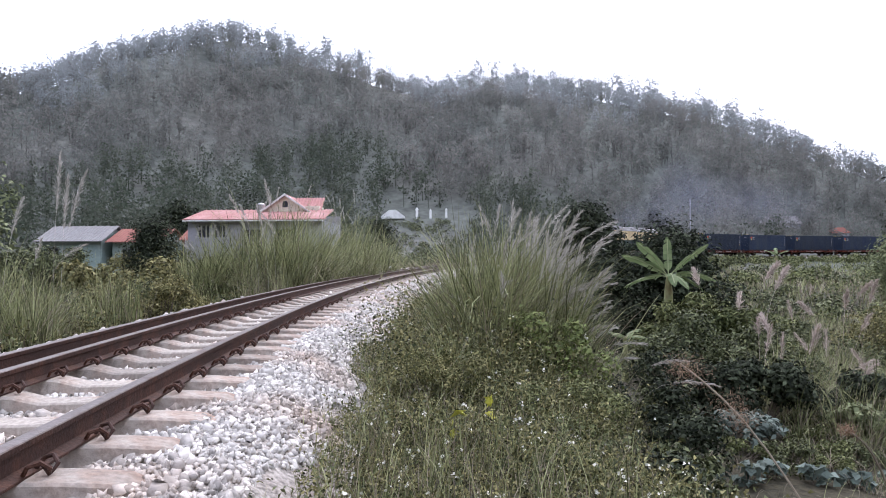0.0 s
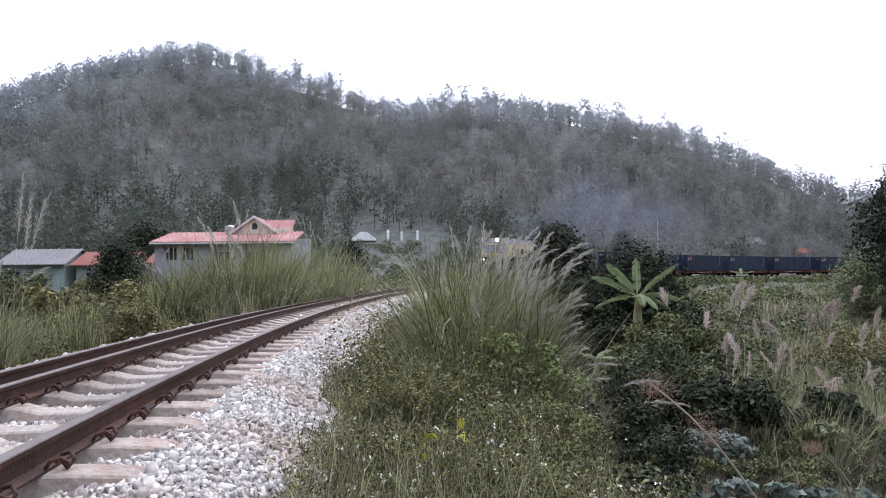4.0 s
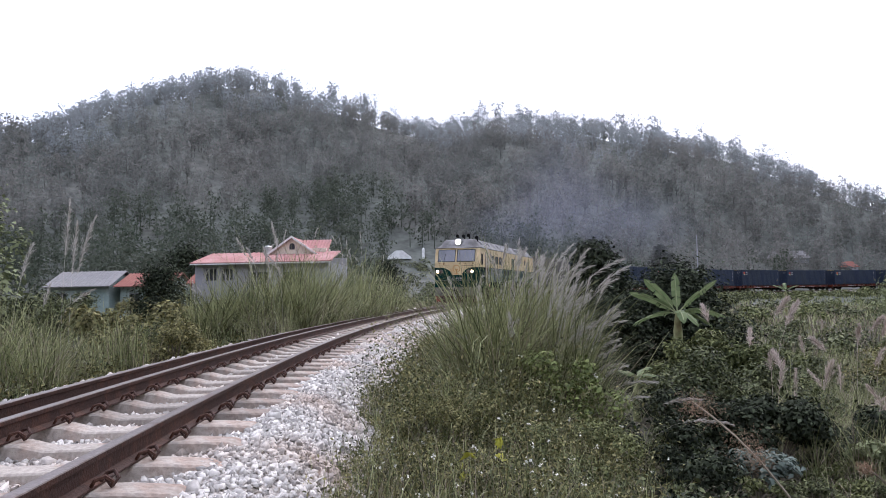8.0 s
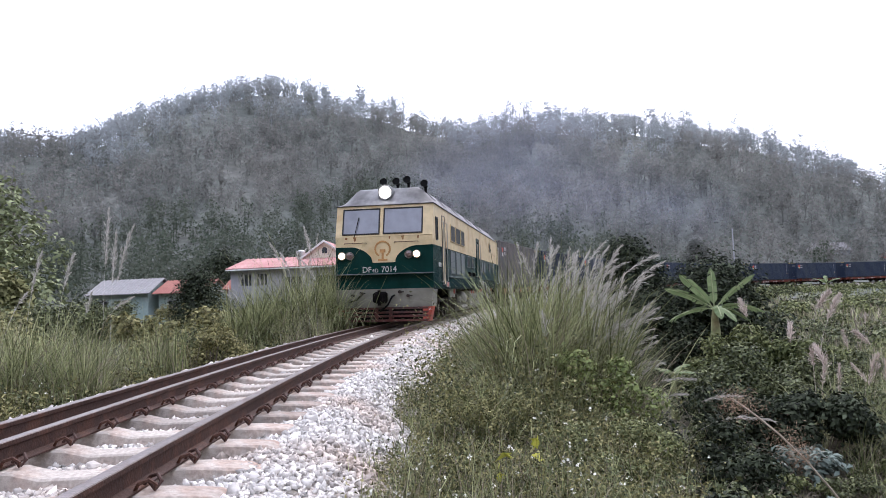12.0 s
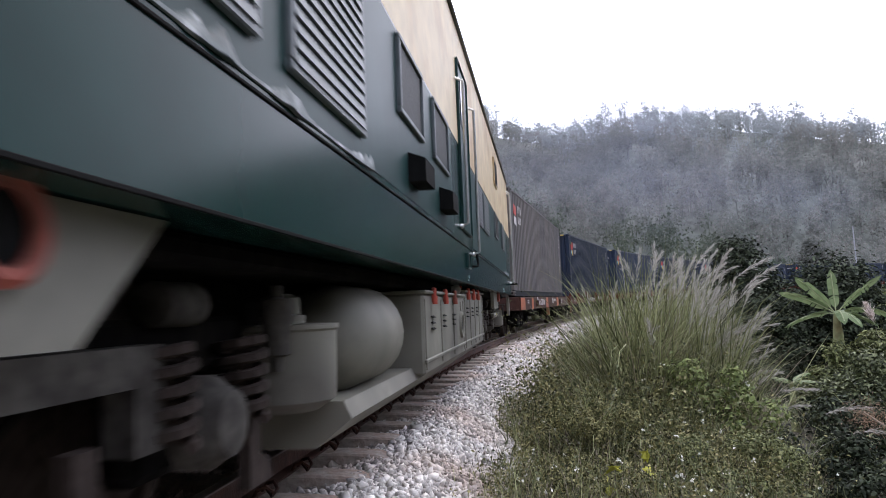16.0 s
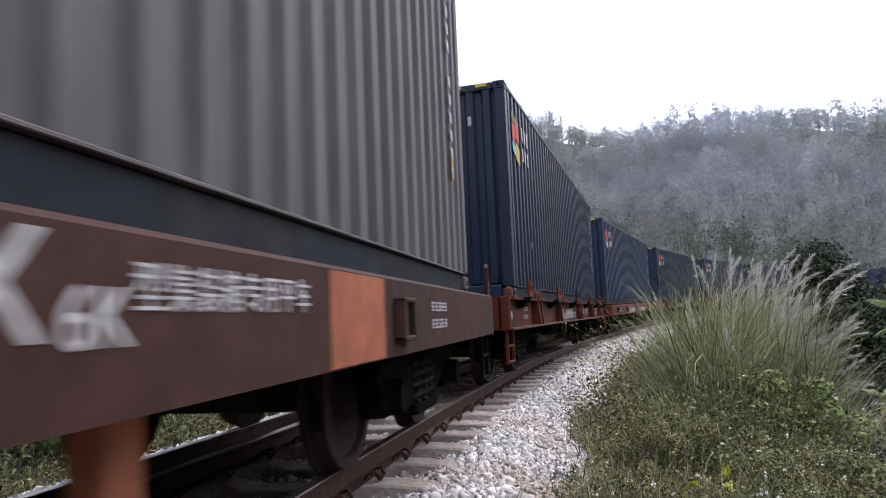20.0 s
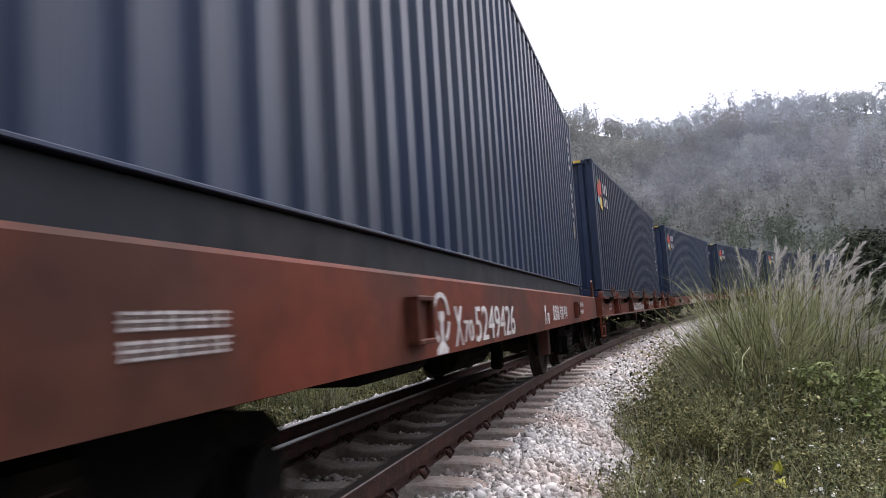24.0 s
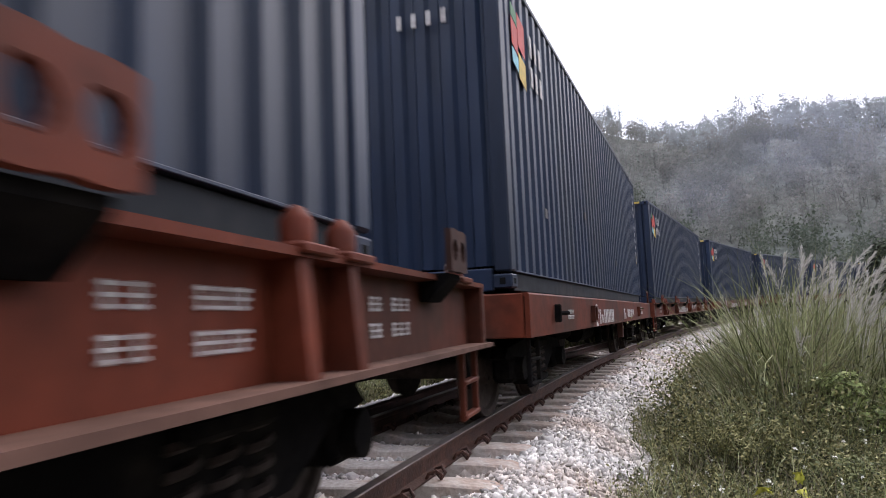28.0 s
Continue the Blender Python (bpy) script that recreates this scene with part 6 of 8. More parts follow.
def lug_plate(name, y, parent, paint, scale=1.0):
    """A hinged locking plate with two round holes, on its bracket."""
    n, g = 14, Geo()
    w, h = 0.30 * scale, 0.20 * scale
    hole = 0.048 * scale
    x0, x1 = 1.47, 1.50
    for cy in (-w / 4, w / 4):
        ring_o, ring_i = [], []
        for i in range(n):
            a = 2 * math.pi * i / n
            c, s = math.cos(a), math.sin(a)
            k = min((w / 4) / max(abs(c), 1e-6), (h / 2) / max(abs(s), 1e-6))
            ring_o.append((cy + c * k, s * k))
            ring_i.append((cy + c * hole, s * hole * 1.1))
        o = len(g.v)
        for x in (x0, x1):
            g.v += [(x, y + a, 1.18 + b) for a, b in ring_o] + [(x, y + a, 1.18 + b) for a, b in ring_i]
        for i in range(n):
            j = (i + 1) % n
            g.f += [(o + i, o + j, o + n + j, o + n + i), (o + 2 * n + j, o + 2 * n + i, o + 3 * n + i, o + 3 * n + j),
                    (o + n + i, o + n + j, o + 3 * n + j, o + 3 * n + i), (o + j, o + i, o + 2 * n + i, o + 2 * n + j)]
    lp = part(name, g, M[paint], parent, "hinged locking plate with two holes")
    part("hinge_bracket", Geo().prism([(1.34, 1.075), (1.47, 1.075), (1.47, 1.05), (1.37, 0.95), (1.34, 0.95)], "y", y - w * 0.4, y + w * 0.4), M["bogie"], lp)
    return lp


def build_ribbed_wagon(k):
    wg = thing("flat_wagon", "oxide-red ribbed container wagon with locking plates and cone pins", "wagon", "container wagons of the train")
    L = 7.45
    for sx in (-1, 1):
        g = Geo().prism([(sx * 1.30, 0.70), (sx * 1.46, 0.70), (sx * 1.46, 0.718), (sx * 1.325, 0.722), (sx * 1.325, 1.04), (sx * 1.42, 1.045), (sx * 1.42, 1.07), (sx * 1.22, 1.07), (sx * 1.22, 1.05), (sx * 1.30, 1.04)], "y", -L, L)
        part("side_sill", g, M["wagon_red"], wg, "channel side sill with a pale lower flange")
        part("lower_flange", Geo().prism([(sx * 1.335, 0.7185), (sx * 1.463, 0.7185), (sx * 1.463, 0.7), (sx * 1.466, 0.7), (sx * 1.466, 0.7225), (sx * 1.335, 0.7225)], "y", -L + 0.01, L - 0.01), M["flange"], wg)
    for y in (-5.40, -5.14, -3.12, -0.02, 0.26, 2.63, 2.95, 5.05, 5.40):
        rb = Geo().prism([(1.326, 0.722), (1.44, 0.722), (1.41, 1.045), (1.326, 1.045)], "y", y - 0.035, y + 0.035)
        part("rib", rb, M["wagon_red"], wg)
    for y in (-6.42, -3.87, -1.19, 1.5, 4.15, 6.5):
        lug_plate("locking_plate", y, wg, "wagon_red" if (k + int(y)) % 3 else "wagon_brown")
    for y in (-7.15, -5.45, -5.14, -2.93, -2.6, 0.0, 2.63, 5.11, 5.42, 6.95):
        pn = Geo().lathe((1.36, y, 1.065), (0, 0, 1), [(0, 0.075), (0.02, 0.075), (0.02, 0.05), (0.09, 0.05), (0.13, 0.02), (0.135, 0.005)], 12)
        pn.box((1.36, y, 1.07), (0.16, 0.22, 0.03), 0.006)
        part("cone_pin", pn, M["wagon_red"], wg, "", True)
    # same shade-darkened beam, with a deck that keeps light off the track
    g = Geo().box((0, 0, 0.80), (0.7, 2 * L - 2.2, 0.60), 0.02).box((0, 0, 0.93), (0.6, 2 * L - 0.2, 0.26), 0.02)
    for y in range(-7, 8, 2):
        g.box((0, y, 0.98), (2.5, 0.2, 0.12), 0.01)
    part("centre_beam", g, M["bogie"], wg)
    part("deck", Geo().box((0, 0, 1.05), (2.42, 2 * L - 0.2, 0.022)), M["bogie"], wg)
    for e in (-1, 1):
        part("end_beam", Geo().box((0, e * (L - 0.04), 0.88), (2.84, 0.08, 0.36), 0.012), M["wagon_red"], wg)
        part("coupler", Geo().box((0, e * (L + 0.2), 0.86), (0.26, 0.7, 0.26), 0.05), M["bogie"], wg)
        for sx in (-1, 1):
            st = Geo()
            for dx in (-0.16, 0.16):
                st.box((sx * 1.36, e * (L - 0.25) + dx, 0.52), (0.035, 0.035, 0.40), 0.006)
            for z in (0.34, 0.52):
                st.box((sx * 1.36, e * (L - 0.25), z), (0.05, 0.34, 0.025), 0.006)
            part("step", st, M["wagon_red"], wg)
    for y in (-2.86, 3.5):
        stake_pocket(wg, 1.326, y, 0.85, "wagon_red")
    part("chute", Geo().box((1.15, -0.92, 0.59), (0.10, 0.20, 0.24), 0.012), M["wagon_brown"], wg)
    lt = Geo().box((0, 1.3, 0.62), (1.2, 0.5, 0.3), 0.05).cyl((0.7, -0.6, 0.58), (0.7, 0.5, 0.58), 0.16, 14)
    part("brake_gear", lt, M["bogie"], wg)
    stencil("type_letter", "X", 1.328, -2.29, -2.16, 0.75, 0.94, wg, "white painted type letter")
    stencil("type_code", "6B", 1.328, -2.14, -1.95, 0.75, 0.86, wg)
    if k in NUMBERS:
        stencil("number", NUMBERS[k], 1.328, -1.90, -0.76, 0.75, 0.935, wg, "white painted wagon number")
    else:
        bars(wg, "number_bar", 1.326, -1.90, -0.76, 0.75, 0.935, 7, label="white number bar")
    stencil("type_code", "F-TR", 1.328, -0.70, -0.20, 0.75, 0.87, wg)
    bars(wg, "number_bar", 1.326, 0.36, 0.78, 0.83, 0.93, 5)
    for z in (0.935, 0.835):
        glyphs(wg, 1.326, -6.12, -5.78, z - 0.032, z + 0.032, 3)
        glyphs(wg, 1.326, 4.39, 4.54, z - 0.032, z + 0.032, 2)
        glyphs(wg, 1.326, 4.68, 4.92, z - 0.032, z + 0.032, 4)
        glyphs(wg, 1.326, 5.74, 5.88, z - 0.032, z + 0.032, 2)
        glyphs(wg, 1.326, 5.99, 6.24, z - 0.032, z + 0.032, 3)
    bars(wg, "number_bar", 1.326, -6.95, -6.8, 0.82, 0.91, 1)
    rail_emblem(wg, 1.327, -2.52, 0.87, 0.24, 0.27)
    writing("lettering", "集装箱", 0.19, M["white_paint"], wg, Matrix.Translation((1.328, 1.15, 0.88)) @ SIDE, "white painted lettering")
    writing("lettering", "专用平车", 0.19, M["white_paint"], wg, Matrix.Translation((1.328, 1.95, 0.88)) @ SIDE, "white painted lettering")
    for y in (-5.2, 5.2):
        wagon_bogie(wg, y, k < 6)
    return wg


CB, CH, CL, CW = 1.13, 2.896, 12.192, 2.438


def corrugated(g, y0, y1, z0, z1, x, n, depth, axis="x", face=1):
    """Trapezoid-waved sheet between y0 and y1 on the face at x."""
    step = (y1 - y0) / n
    outl = []
    for k in range(n):
        a = y0 + k * step
        outl += [(a, -depth), (a + 0.24 * step, -depth), (a + 0.38 * step, 0), (a + 0.76 * step, 0), (a + 0.9 * step, -depth)]
    outl.append((y1, -depth))
    o = len(g.v)
    for z in (z0, z1):
        for a, d in outl:
            g.v.append((x + face * d, a, z) if axis == "x" else (a, x + face * d, z))
    m = len(outl)
    g.f += [(o + i, o + i + 1, o + m + i + 1, o + m + i) for i in range(m - 1)]


CONTAINER_MESHES = {}


def container_mesh(paint):
    if paint in CONTAINER_MESHES:
        return CONTAINER_MESHES[paint]
    hl, hw, top = CL / 2, CW / 2, CB + CH
    p = {}
    for sx in (-1, 1):
        g = Geo()
        corrugated(g, -hl + 0.16, hl - 0.16, CB + 0.12, top - 0.06, sx * (hw - 0.012), 43, 0.036, "x", sx)
        p["side_panel", sx] = g.mesh("side_panel", M[paint])
    g = Geo()
    corrugated(g, -hw + 0.16, hw - 0.16, CB + 0.16, top - 0.09, -hl + 0.02, 9, 0.045, "y", -1)
    p["end_panel", 0] = g.mesh("end_panel", M[paint])
    g = Geo().box((0, hl - 0.04, CB + CH / 2), (CW - 0.3, 0.06, CH - 0.25), 0.01)
    for x in (-0.85, -0.4, 0.4, 0.85):
        g.cyl((x, hl + 0.01, CB + 0.1), (x, hl + 0.01, top - 0.1), 0.02, 8)
    p["door", 0] = g.mesh("door", M[paint])
    p["floor_panel", 0] = Geo().box((0, 0, CB + 0.02), (CW - 0.16, CL - 0.2, 0.05), 0.01).mesh("floor_panel", M["bogie"])
    p["roof_panel", 0] = Geo().box((0, 0, top - 0.03), (CW - 0.06, CL - 0.1, 0.03), 0.01).mesh("roof_panel", M[paint])
    n = 0
    for sx in (-1, 1):
        p["side_rail", n] = Geo().box((sx * (hw - 0.062), 0, CB + 0.028), (0.060, CL - 0.36, 0.156), 0.006).mesh("side_rail", M["under_rail"])
        p["panel_lip", n] = Geo().box((sx * (hw - 0.038), 0, CB + 0.114), (0.064, CL - 0.36, 0.014), 0.003).mesh("panel_lip", M[paint])
        p["top_rail", n] = Geo().box((sx * (hw - 0.035), 0, top - 0.045), (0.065, CL - 0.34, 0.065), 0.01).mesh("top_rail", M[paint])
        for e in (-1, 1):
            n += 1
            p["corner_post", n] = Geo().box((sx * (hw - 0.075), e * (hl - 0.085), CB + CH / 2), (0.145, 0.165, CH - 0.22), 0.015).mesh("corner_post", M[paint])
            for z in (CB + 0.03, top - 0.059):
                n += 1
                p["corner_casting", n] = Geo().box((sx * (hw - 0.081), e * (hl - 0.089), z), (0.162, 0.178, 0.118), 0.012).mesh("corner_casting", M[paint])
                # black blocks on the casting faces imitate shaded holes
                p["casting_hole", n] = Geo().box((sx * (hw - 0.004), e * (hl - 0.089), z), (0.012, 0.075, 0.05), 0.004).mesh("casting_hole", M["black"])
                p["casting_hole", -n] = Geo().box((sx * (hw - 0.081), e * (hl - 0.004), z), (0.055, 0.012, 0.06), 0.004).mesh("casting_hole", M["black"])
    for e in (-1, 1):
        p["end_sill", e] = Geo().box((0, e * (hl - 0.05), CB + 0.045), (CW - 0.34, 0.08, 0.19), 0.01).mesh("end_sill", M[paint])
        p["end_header", e] = Geo().box((0, e * (hl - 0.05), top - 0.06), (CW - 0.34, 0.08, 0.10), 0.01).mesh("end_header", M[paint])
    CONTAINER_MESHES[paint] = p
    return p


def build_container(k, paint):
    label = {"grey_box": "dusty brownish grey corrugated shipping container", "blue_box": "navy blue corrugated shipping container with a small logo"}[paint]
    c = thing("shipping_container", label, "container", "containers on the train")
    hl, hw, top = CL / 2, CW / 2, CB + CH
    for (name, i), me in container_mesh(paint).items():
        part(name, me, None, c)
    x = hw + 0.001
    patches = [("logo_green", -5.70, -5.49, 3.58, 3.70), ("logo_red", -5.70, -5.49, 3.31, 3.56), ("logo_red", -5.47, -5.22, 3.36, 3.68), ("logo_cyan", -5.70, -5.49, 3.14, 3.28), ("yellow_paint", -5.47, -5.22, 3.05, 3.30)]
    if paint == "grey_box":
        patches = [("logo_red", -5.70, -5.30, 3.36, 3.62), ("white_paint", -5.68, -5.30, 3.08, 3.30)]
    for mat, y0, y1, z0, z1 in patches:
        part("logo_patch", Geo().prism([(y0, z0), (y1, z0 - 0.05), (y1, z1 - 0.05), (y0, z1)], "x", x, x + 0.004), M[mat], c)
    for z0, z1 in ((3.42, 3.64), (3.12, 3.32)):
        bars(c, "logo_bar", x, -5.05, -4.45, z0, z1, 3, 0.42, 0.004)
    for j in range(11):
        if j != 4:
            part("number_bar", Geo().box((x + 0.002, 5.50, 3.62 - j * 0.155), (0.004, 0.075, 0.085)), M["white_paint"], c)
    if k != 3:
        part("sticker", Geo().box((x + 0.002, 5.50, 2.10), (0.004, 0.06, 0.20)), M["yellow_paint"], c, "narrow yellow sticker")
    for j in range(4):
        part("end_number_bar", Geo().box((0.30 + j * 0.14, -hl - 0.003, 3.50), (0.045, 0.006, 0.13)), M["white_paint"], c)
    hz = Geo()
    for j in range(6):
        hz.box((-0.9 + j * 0.36, -hl + 0.004, top - 0.04), (0.16, 0.012, 0.05))
    part("hazard_marks", hz, M["yellow_paint"], c)
    if paint == "blue_box" and k % 3 == 1:
        dg = Geo()
        for y, z in ((-2.0, 2.2), (-4.6, 1.9), (1.3, 1.75)):
            dg.box((x - 0.002, y, z), (0.004, 0.12, 0.10))
        part("repair_patch", dg, M["grey_box"], c)
    return c


LOCO = build_loco()
TRAIN = [(LOCO, LOCO_LENGTH / 2, 6.0)]
WORDS = [("型集装箱专用平车", 0.105, 1.46), ("集装箱 专用 平车", 0.155, 1.49), ("集装箱 专用 平车", 0.155, 1.49)]
for k in range(10):
    if k % 2 == 0:
        wg = build_plain_wagon(k, "wagon_brown" if k == 0 else "wagon_red", WORDS[min(k // 2, 2)])
    else:
        wg = build_ribbed_wagon(k)
    place = LOCO_LENGTH + LOCO_GAP + 6.096 + k * PITCH
    TRAIN.append((wg, place, 4.75))
    TRAIN.append((build_container(k, "grey_box" if k == 0 else "blue_box"), place, 4.75))


# ---- plants ----
def blade_arrays(rng, base, height, width, lean=0.45, wind=(0.25, 0.0), seg=5, out=None):
    """Tapering grass blades that rise, arch over and droop at the tip."""
    n = len(base)
    a = rng.uniform(0, 2 * np.pi, n)
    d = np.stack([np.cos(a), np.sin(a)], 1)
    if out is not None:
        d = d * 0.55 + out
    d = d + np.array(wind)[None] * rng.uniform(0.3, 2.2, (n, 1))
    d /= np.linalg.norm(d, axis=1)[:, None] + 1e-6
    tilt = rng.uniform(0.0, 0.75, n) * lean
    curl = rng.uniform(0.1, 1.0, n) ** 1.5 * 3.4 * lean * np.where(rng.random(n) < 0.22, 2.0, 1.0)
    face = rng.normal(0, 0.9, n)
    side = np.stack([-d[:, 1] * np.cos(face) - d[:, 0] * np.sin(face), d[:, 0] * np.cos(face) - d[:, 1] * np.sin(face), np.zeros(n)], 1)
    v = np.empty((n, seg + 1, 2, 3))
    c = base.astype(float).copy()
    for k in range(seg + 1):
        t = k / seg
        w = (width * min(1.0, 0.55 + 1.8 * t) * (1 - t) ** 0.7 + 0.0006)[:, None] * 0.5
        v[:, k, 0], v[:, k, 1] = c - side * w, c + side * w
        phi = np.clip(tilt + curl * (t + 0.5 / seg) ** 2, 0, 2.6)
        c = c + (height / seg)[:, None] * np.stack([d[:, 0] * np.sin(phi), d[:, 1] * np.sin(phi), np.cos(phi)], 1)
    i = np.arange(n)[:, None] * (seg + 1) * 2 + np.arange(seg)[None] * 2
    f = np.stack([i, i + 1, i + 3, i + 2], -1).reshape(-1, 4)
    return v.reshape(-1, 3), f


def plume_arrays(rng, base, height, head=0.4, lean=0.3, wind=(0.25, 0.0), strands=90, fluff=0.05):
    """Thin stalks that bend over into a feathery head of fine strands."""
    vs, fs, o = [], [], 0
    for p, h in zip(base, height):
        a = rng.uniform(0, 6.28)
        d = np.array([math.cos(a), math.sin(a), 0.0]) * lean * rng.uniform(0, 1) + np.array([wind[0], wind[1], 0]) * rng.uniform(0.4, 1.6)
        m = np.linalg.norm(d)
        side = np.array([-math.sin(a), math.cos(a), 0])

        def at(t):
            t = np.asarray(t, float)[..., None]
            return p + d * h * 1.1 * t ** 2.2 + np.array([0, 0, 1.0]) * h * (t - 0.45 * m * t ** 4)

        pts = at(np.linspace(0, 1, 7))
        for q0, q1 in zip(pts[:-1], pts[1:]):
            vs.append(np.array([q0 - side * 0.003, q0 + side * 0.003, q1 + side * 0.0018, q1 - side * 0.0018]))
            fs.append(np.array([[0, 1, 2, 3]]) + o)
            o += 4
        hd = min(0.5 * h, head * rng.uniform(0.75, 1.25)) / h
        k = rng.uniform(0, 1, strands)
        c = at(1 - hd * k)
        axis = at(np.minimum(1, 1 - hd * k + 0.02)) - at(1 - hd * k - 0.02)
        axis /= np.linalg.norm(axis, axis=1)[:, None]
        fan = rng.normal(size=(strands, 3)) * (0.16 + 0.24 * k)[:, None]
        u = axis + fan + d * 0.25 - np.array([0, 0, 0.12])
        u /= np.linalg.norm(u, axis=1)[:, None]
        ln = (fluff * (0.7 + 1.5 * np.sin(np.pi * np.clip(k * 0.85 + 0.1, 0, 1))) * rng.uniform(0.7, 1.2, strands))[:, None]
        wv = np.cross(u, rng.normal(size=(strands, 3)))
        wv /= np.linalg.norm(wv, axis=1)[:, None]
        w = rng.uniform(0.0022, 0.0048, (strands, 1)) * (0.6 + 8 * fluff)
        mid = c + u * ln * 0.6
        vs.append(np.stack([c, mid + wv * w, c + u * ln, mid - wv * w], 1).reshape(-1, 3))
        fs.append(np.arange(strands * 4).reshape(-1, 4) + o)
        o += strands * 4
    return np.vstack(vs), np.vstack(fs)


def leaf_arrays(rng, centre, size, up=0.6, slim=0.5, facing=None):
    """Pointed leaves, slightly folded along the midrib."""
    n = len(centre)
    nrm = rng.normal(size=(n, 3)) * (1 - up) + np.array([0, 0, up])
    if facing is not None:
        nrm = nrm * 0.6 + facing
    nrm /= np.linalg.norm(nrm, axis=1)[:, None]
    ax = np.cross(nrm, rng.normal(size=(n, 3)))
    ax /= np.linalg.norm(ax, axis=1)[:, None]
    sd = np.cross(nrm, ax)
    s = np.broadcast_to(np.asarray(size, float), (n,))[:, None] * rng.uniform(0.6, 1.35, (n, 1))
    w = s * slim
    p0, p3 = centre - ax * s * 0.5, centre + ax * s * 0.5 - nrm * s * 0.12
    m = centre + ax * s * 0.05
    lft, rgt = m + sd * w * 0.5 + nrm * s * 0.10, m - sd * w * 0.5 + nrm * s * 0.10
    v = np.stack([p0, rgt, p3, lft], 1)
    f = (np.arange(n) * 4)[:, None]
    tri = np.concatenate([f + np.array([[0, 1, 2, 3]])], 0)
    return v.reshape(-1, 3), tri


def merge(*pairs):
    vs, fs, o = [], [], 0
    for v, f in pairs:
        vs.append(v)
        fs.append(f + o)
        o += len(v)
    return np.vstack(vs), np.vstack(fs)


def spot(rng, n, cx, cy, rx, ry, turn=0.0):
    """Ground places in an oval, denser to its middle."""
    a, r = rng.uniform(0, 2 * np.pi, n), np.sqrt(rng.uniform(0, 1, n)) ** 1.1
    x, y = np.cos(a) * r * rx, np.sin(a) * r * ry
    c, s = math.cos(turn), math.sin(turn)
    x, y = cx + x * c - y * s, cy + x * s + y * c
    return np.stack([x, y, ground(x, y) - 0.03], 1), r


def grass_clump(seed, cx, cy, rx, ry, n, h, width=0.012, plumes=0, plume_h=1.25, label="", wind=(0.25, 0), lean=0.4, dry=0.15, plume_mat="plume", head=0.38, strands=90, turn=0.0, fluff=0.05, tufts=0):
    """A stand of grass grown from separate tufts, whose blades arch outwards."""
    rng = np.random.default_rng(seed)
    th = thing("grass_clump", label or "tall green grass clump with feathery silver plumes", "grass", "grass clumps by the track")
    k = tufts or max(5, int(9 * rx * ry + 4))
    roots, rr = spot(rng, k, cx, cy, rx, ry, turn)
    vigour = rng.uniform(0.55, 1.0, k)
    vigour[0] = 1.0
    own = rng.integers(k, size=n)
    a, q = rng.uniform(0, 2 * np.pi, n), np.abs(rng.normal(0, 0.14, n)) * (0.6 + 0.4 * h)
    off = np.stack([np.cos(a), np.sin(a)], 1)
    base = roots[own].copy()
    base[:, :2] += off * q[:, None]
    base[:, 2] = ground(base[:, 0], base[:, 1]) - 0.03
    hh = h * 1.12 * rng.uniform(0.38, 1.05, n) * vigour[own] * (1 - 0.34 * rr[own] ** 2)
    nd = int(n * dry)
    away = off * rng.uniform(-0.5, 1.3, (n, 1))
    v, f = blade_arrays(rng, base[nd:], hh[nd:], np.full(n - nd, width) * rng.uniform(0.5, 1.3, n - nd), lean * 1.25, wind, 6, away[nd:])
    part("foliage", big_mesh("foliage", v, f, M["blade"]), None, th)
    if nd:
        v, f = blade_arrays(rng, base[:nd], hh[:nd] * 0.85, np.full(nd, width * 0.75), lean * 1.7, wind, 5, away[:nd])
        part("dry_foliage", big_mesh("dry_foliage", v, f, M["blade_dry"]), None, th)
    if plumes:
        base, r = spot(rng, plumes, cx, cy, rx * 0.85, ry * 0.85, turn)
        tall = h * plume_h * rng.uniform(0.72, 1.08, plumes) * (1 - 0.2 * r)
        for i in range(plumes):
            v, f = plume_arrays(rng, base[i:i + 1], tall[i:i + 1], head, lean * 0.6, wind, strands, fluff)
            part("plume", big_mesh("plume", v, f, M[plume_mat]), None, th, "" if i else "feathery pale plume")
    return th


def lobe_leaves(rng, lobes, n, leaf, up=0.3, slim=0.5, stray=0.12):
    """Leaves laid over rounded lobes, turned outwards, with some on sprigs that stand out."""
    c, r = np.array([tuple(q[0]) for q in lobes]), np.array([q[1] for q in lobes])
    own = rng.choice(len(r), size=n, p=r ** 2 / (r ** 2).sum())
    d = rng.normal(size=(n, 3))
    d[:, 2] = d[:, 2] * 0.9 + 0.25
    d /= np.linalg.norm(d, axis=1)[:, None]
    k = rng.uniform(0.62, 1.06, n) + np.where(rng.random(n) < stray, rng.uniform(0, 0.45, n), 0)
    lump = 1 + 0.22 * np.sin(d[:, 0] * 5 + own) * np.cos(d[:, 1] * 6 + own * 2.3) + 0.12 * np.sin(d[:, 2] * 9 + own)
    p = c[own] + d * (r[own] * k * lump)[:, None] * np.array([1, 1, 0.82])
    return leaf_arrays(rng, p, leaf, up, slim, d * 0.75 + np.array([0, 0, 0.35]))


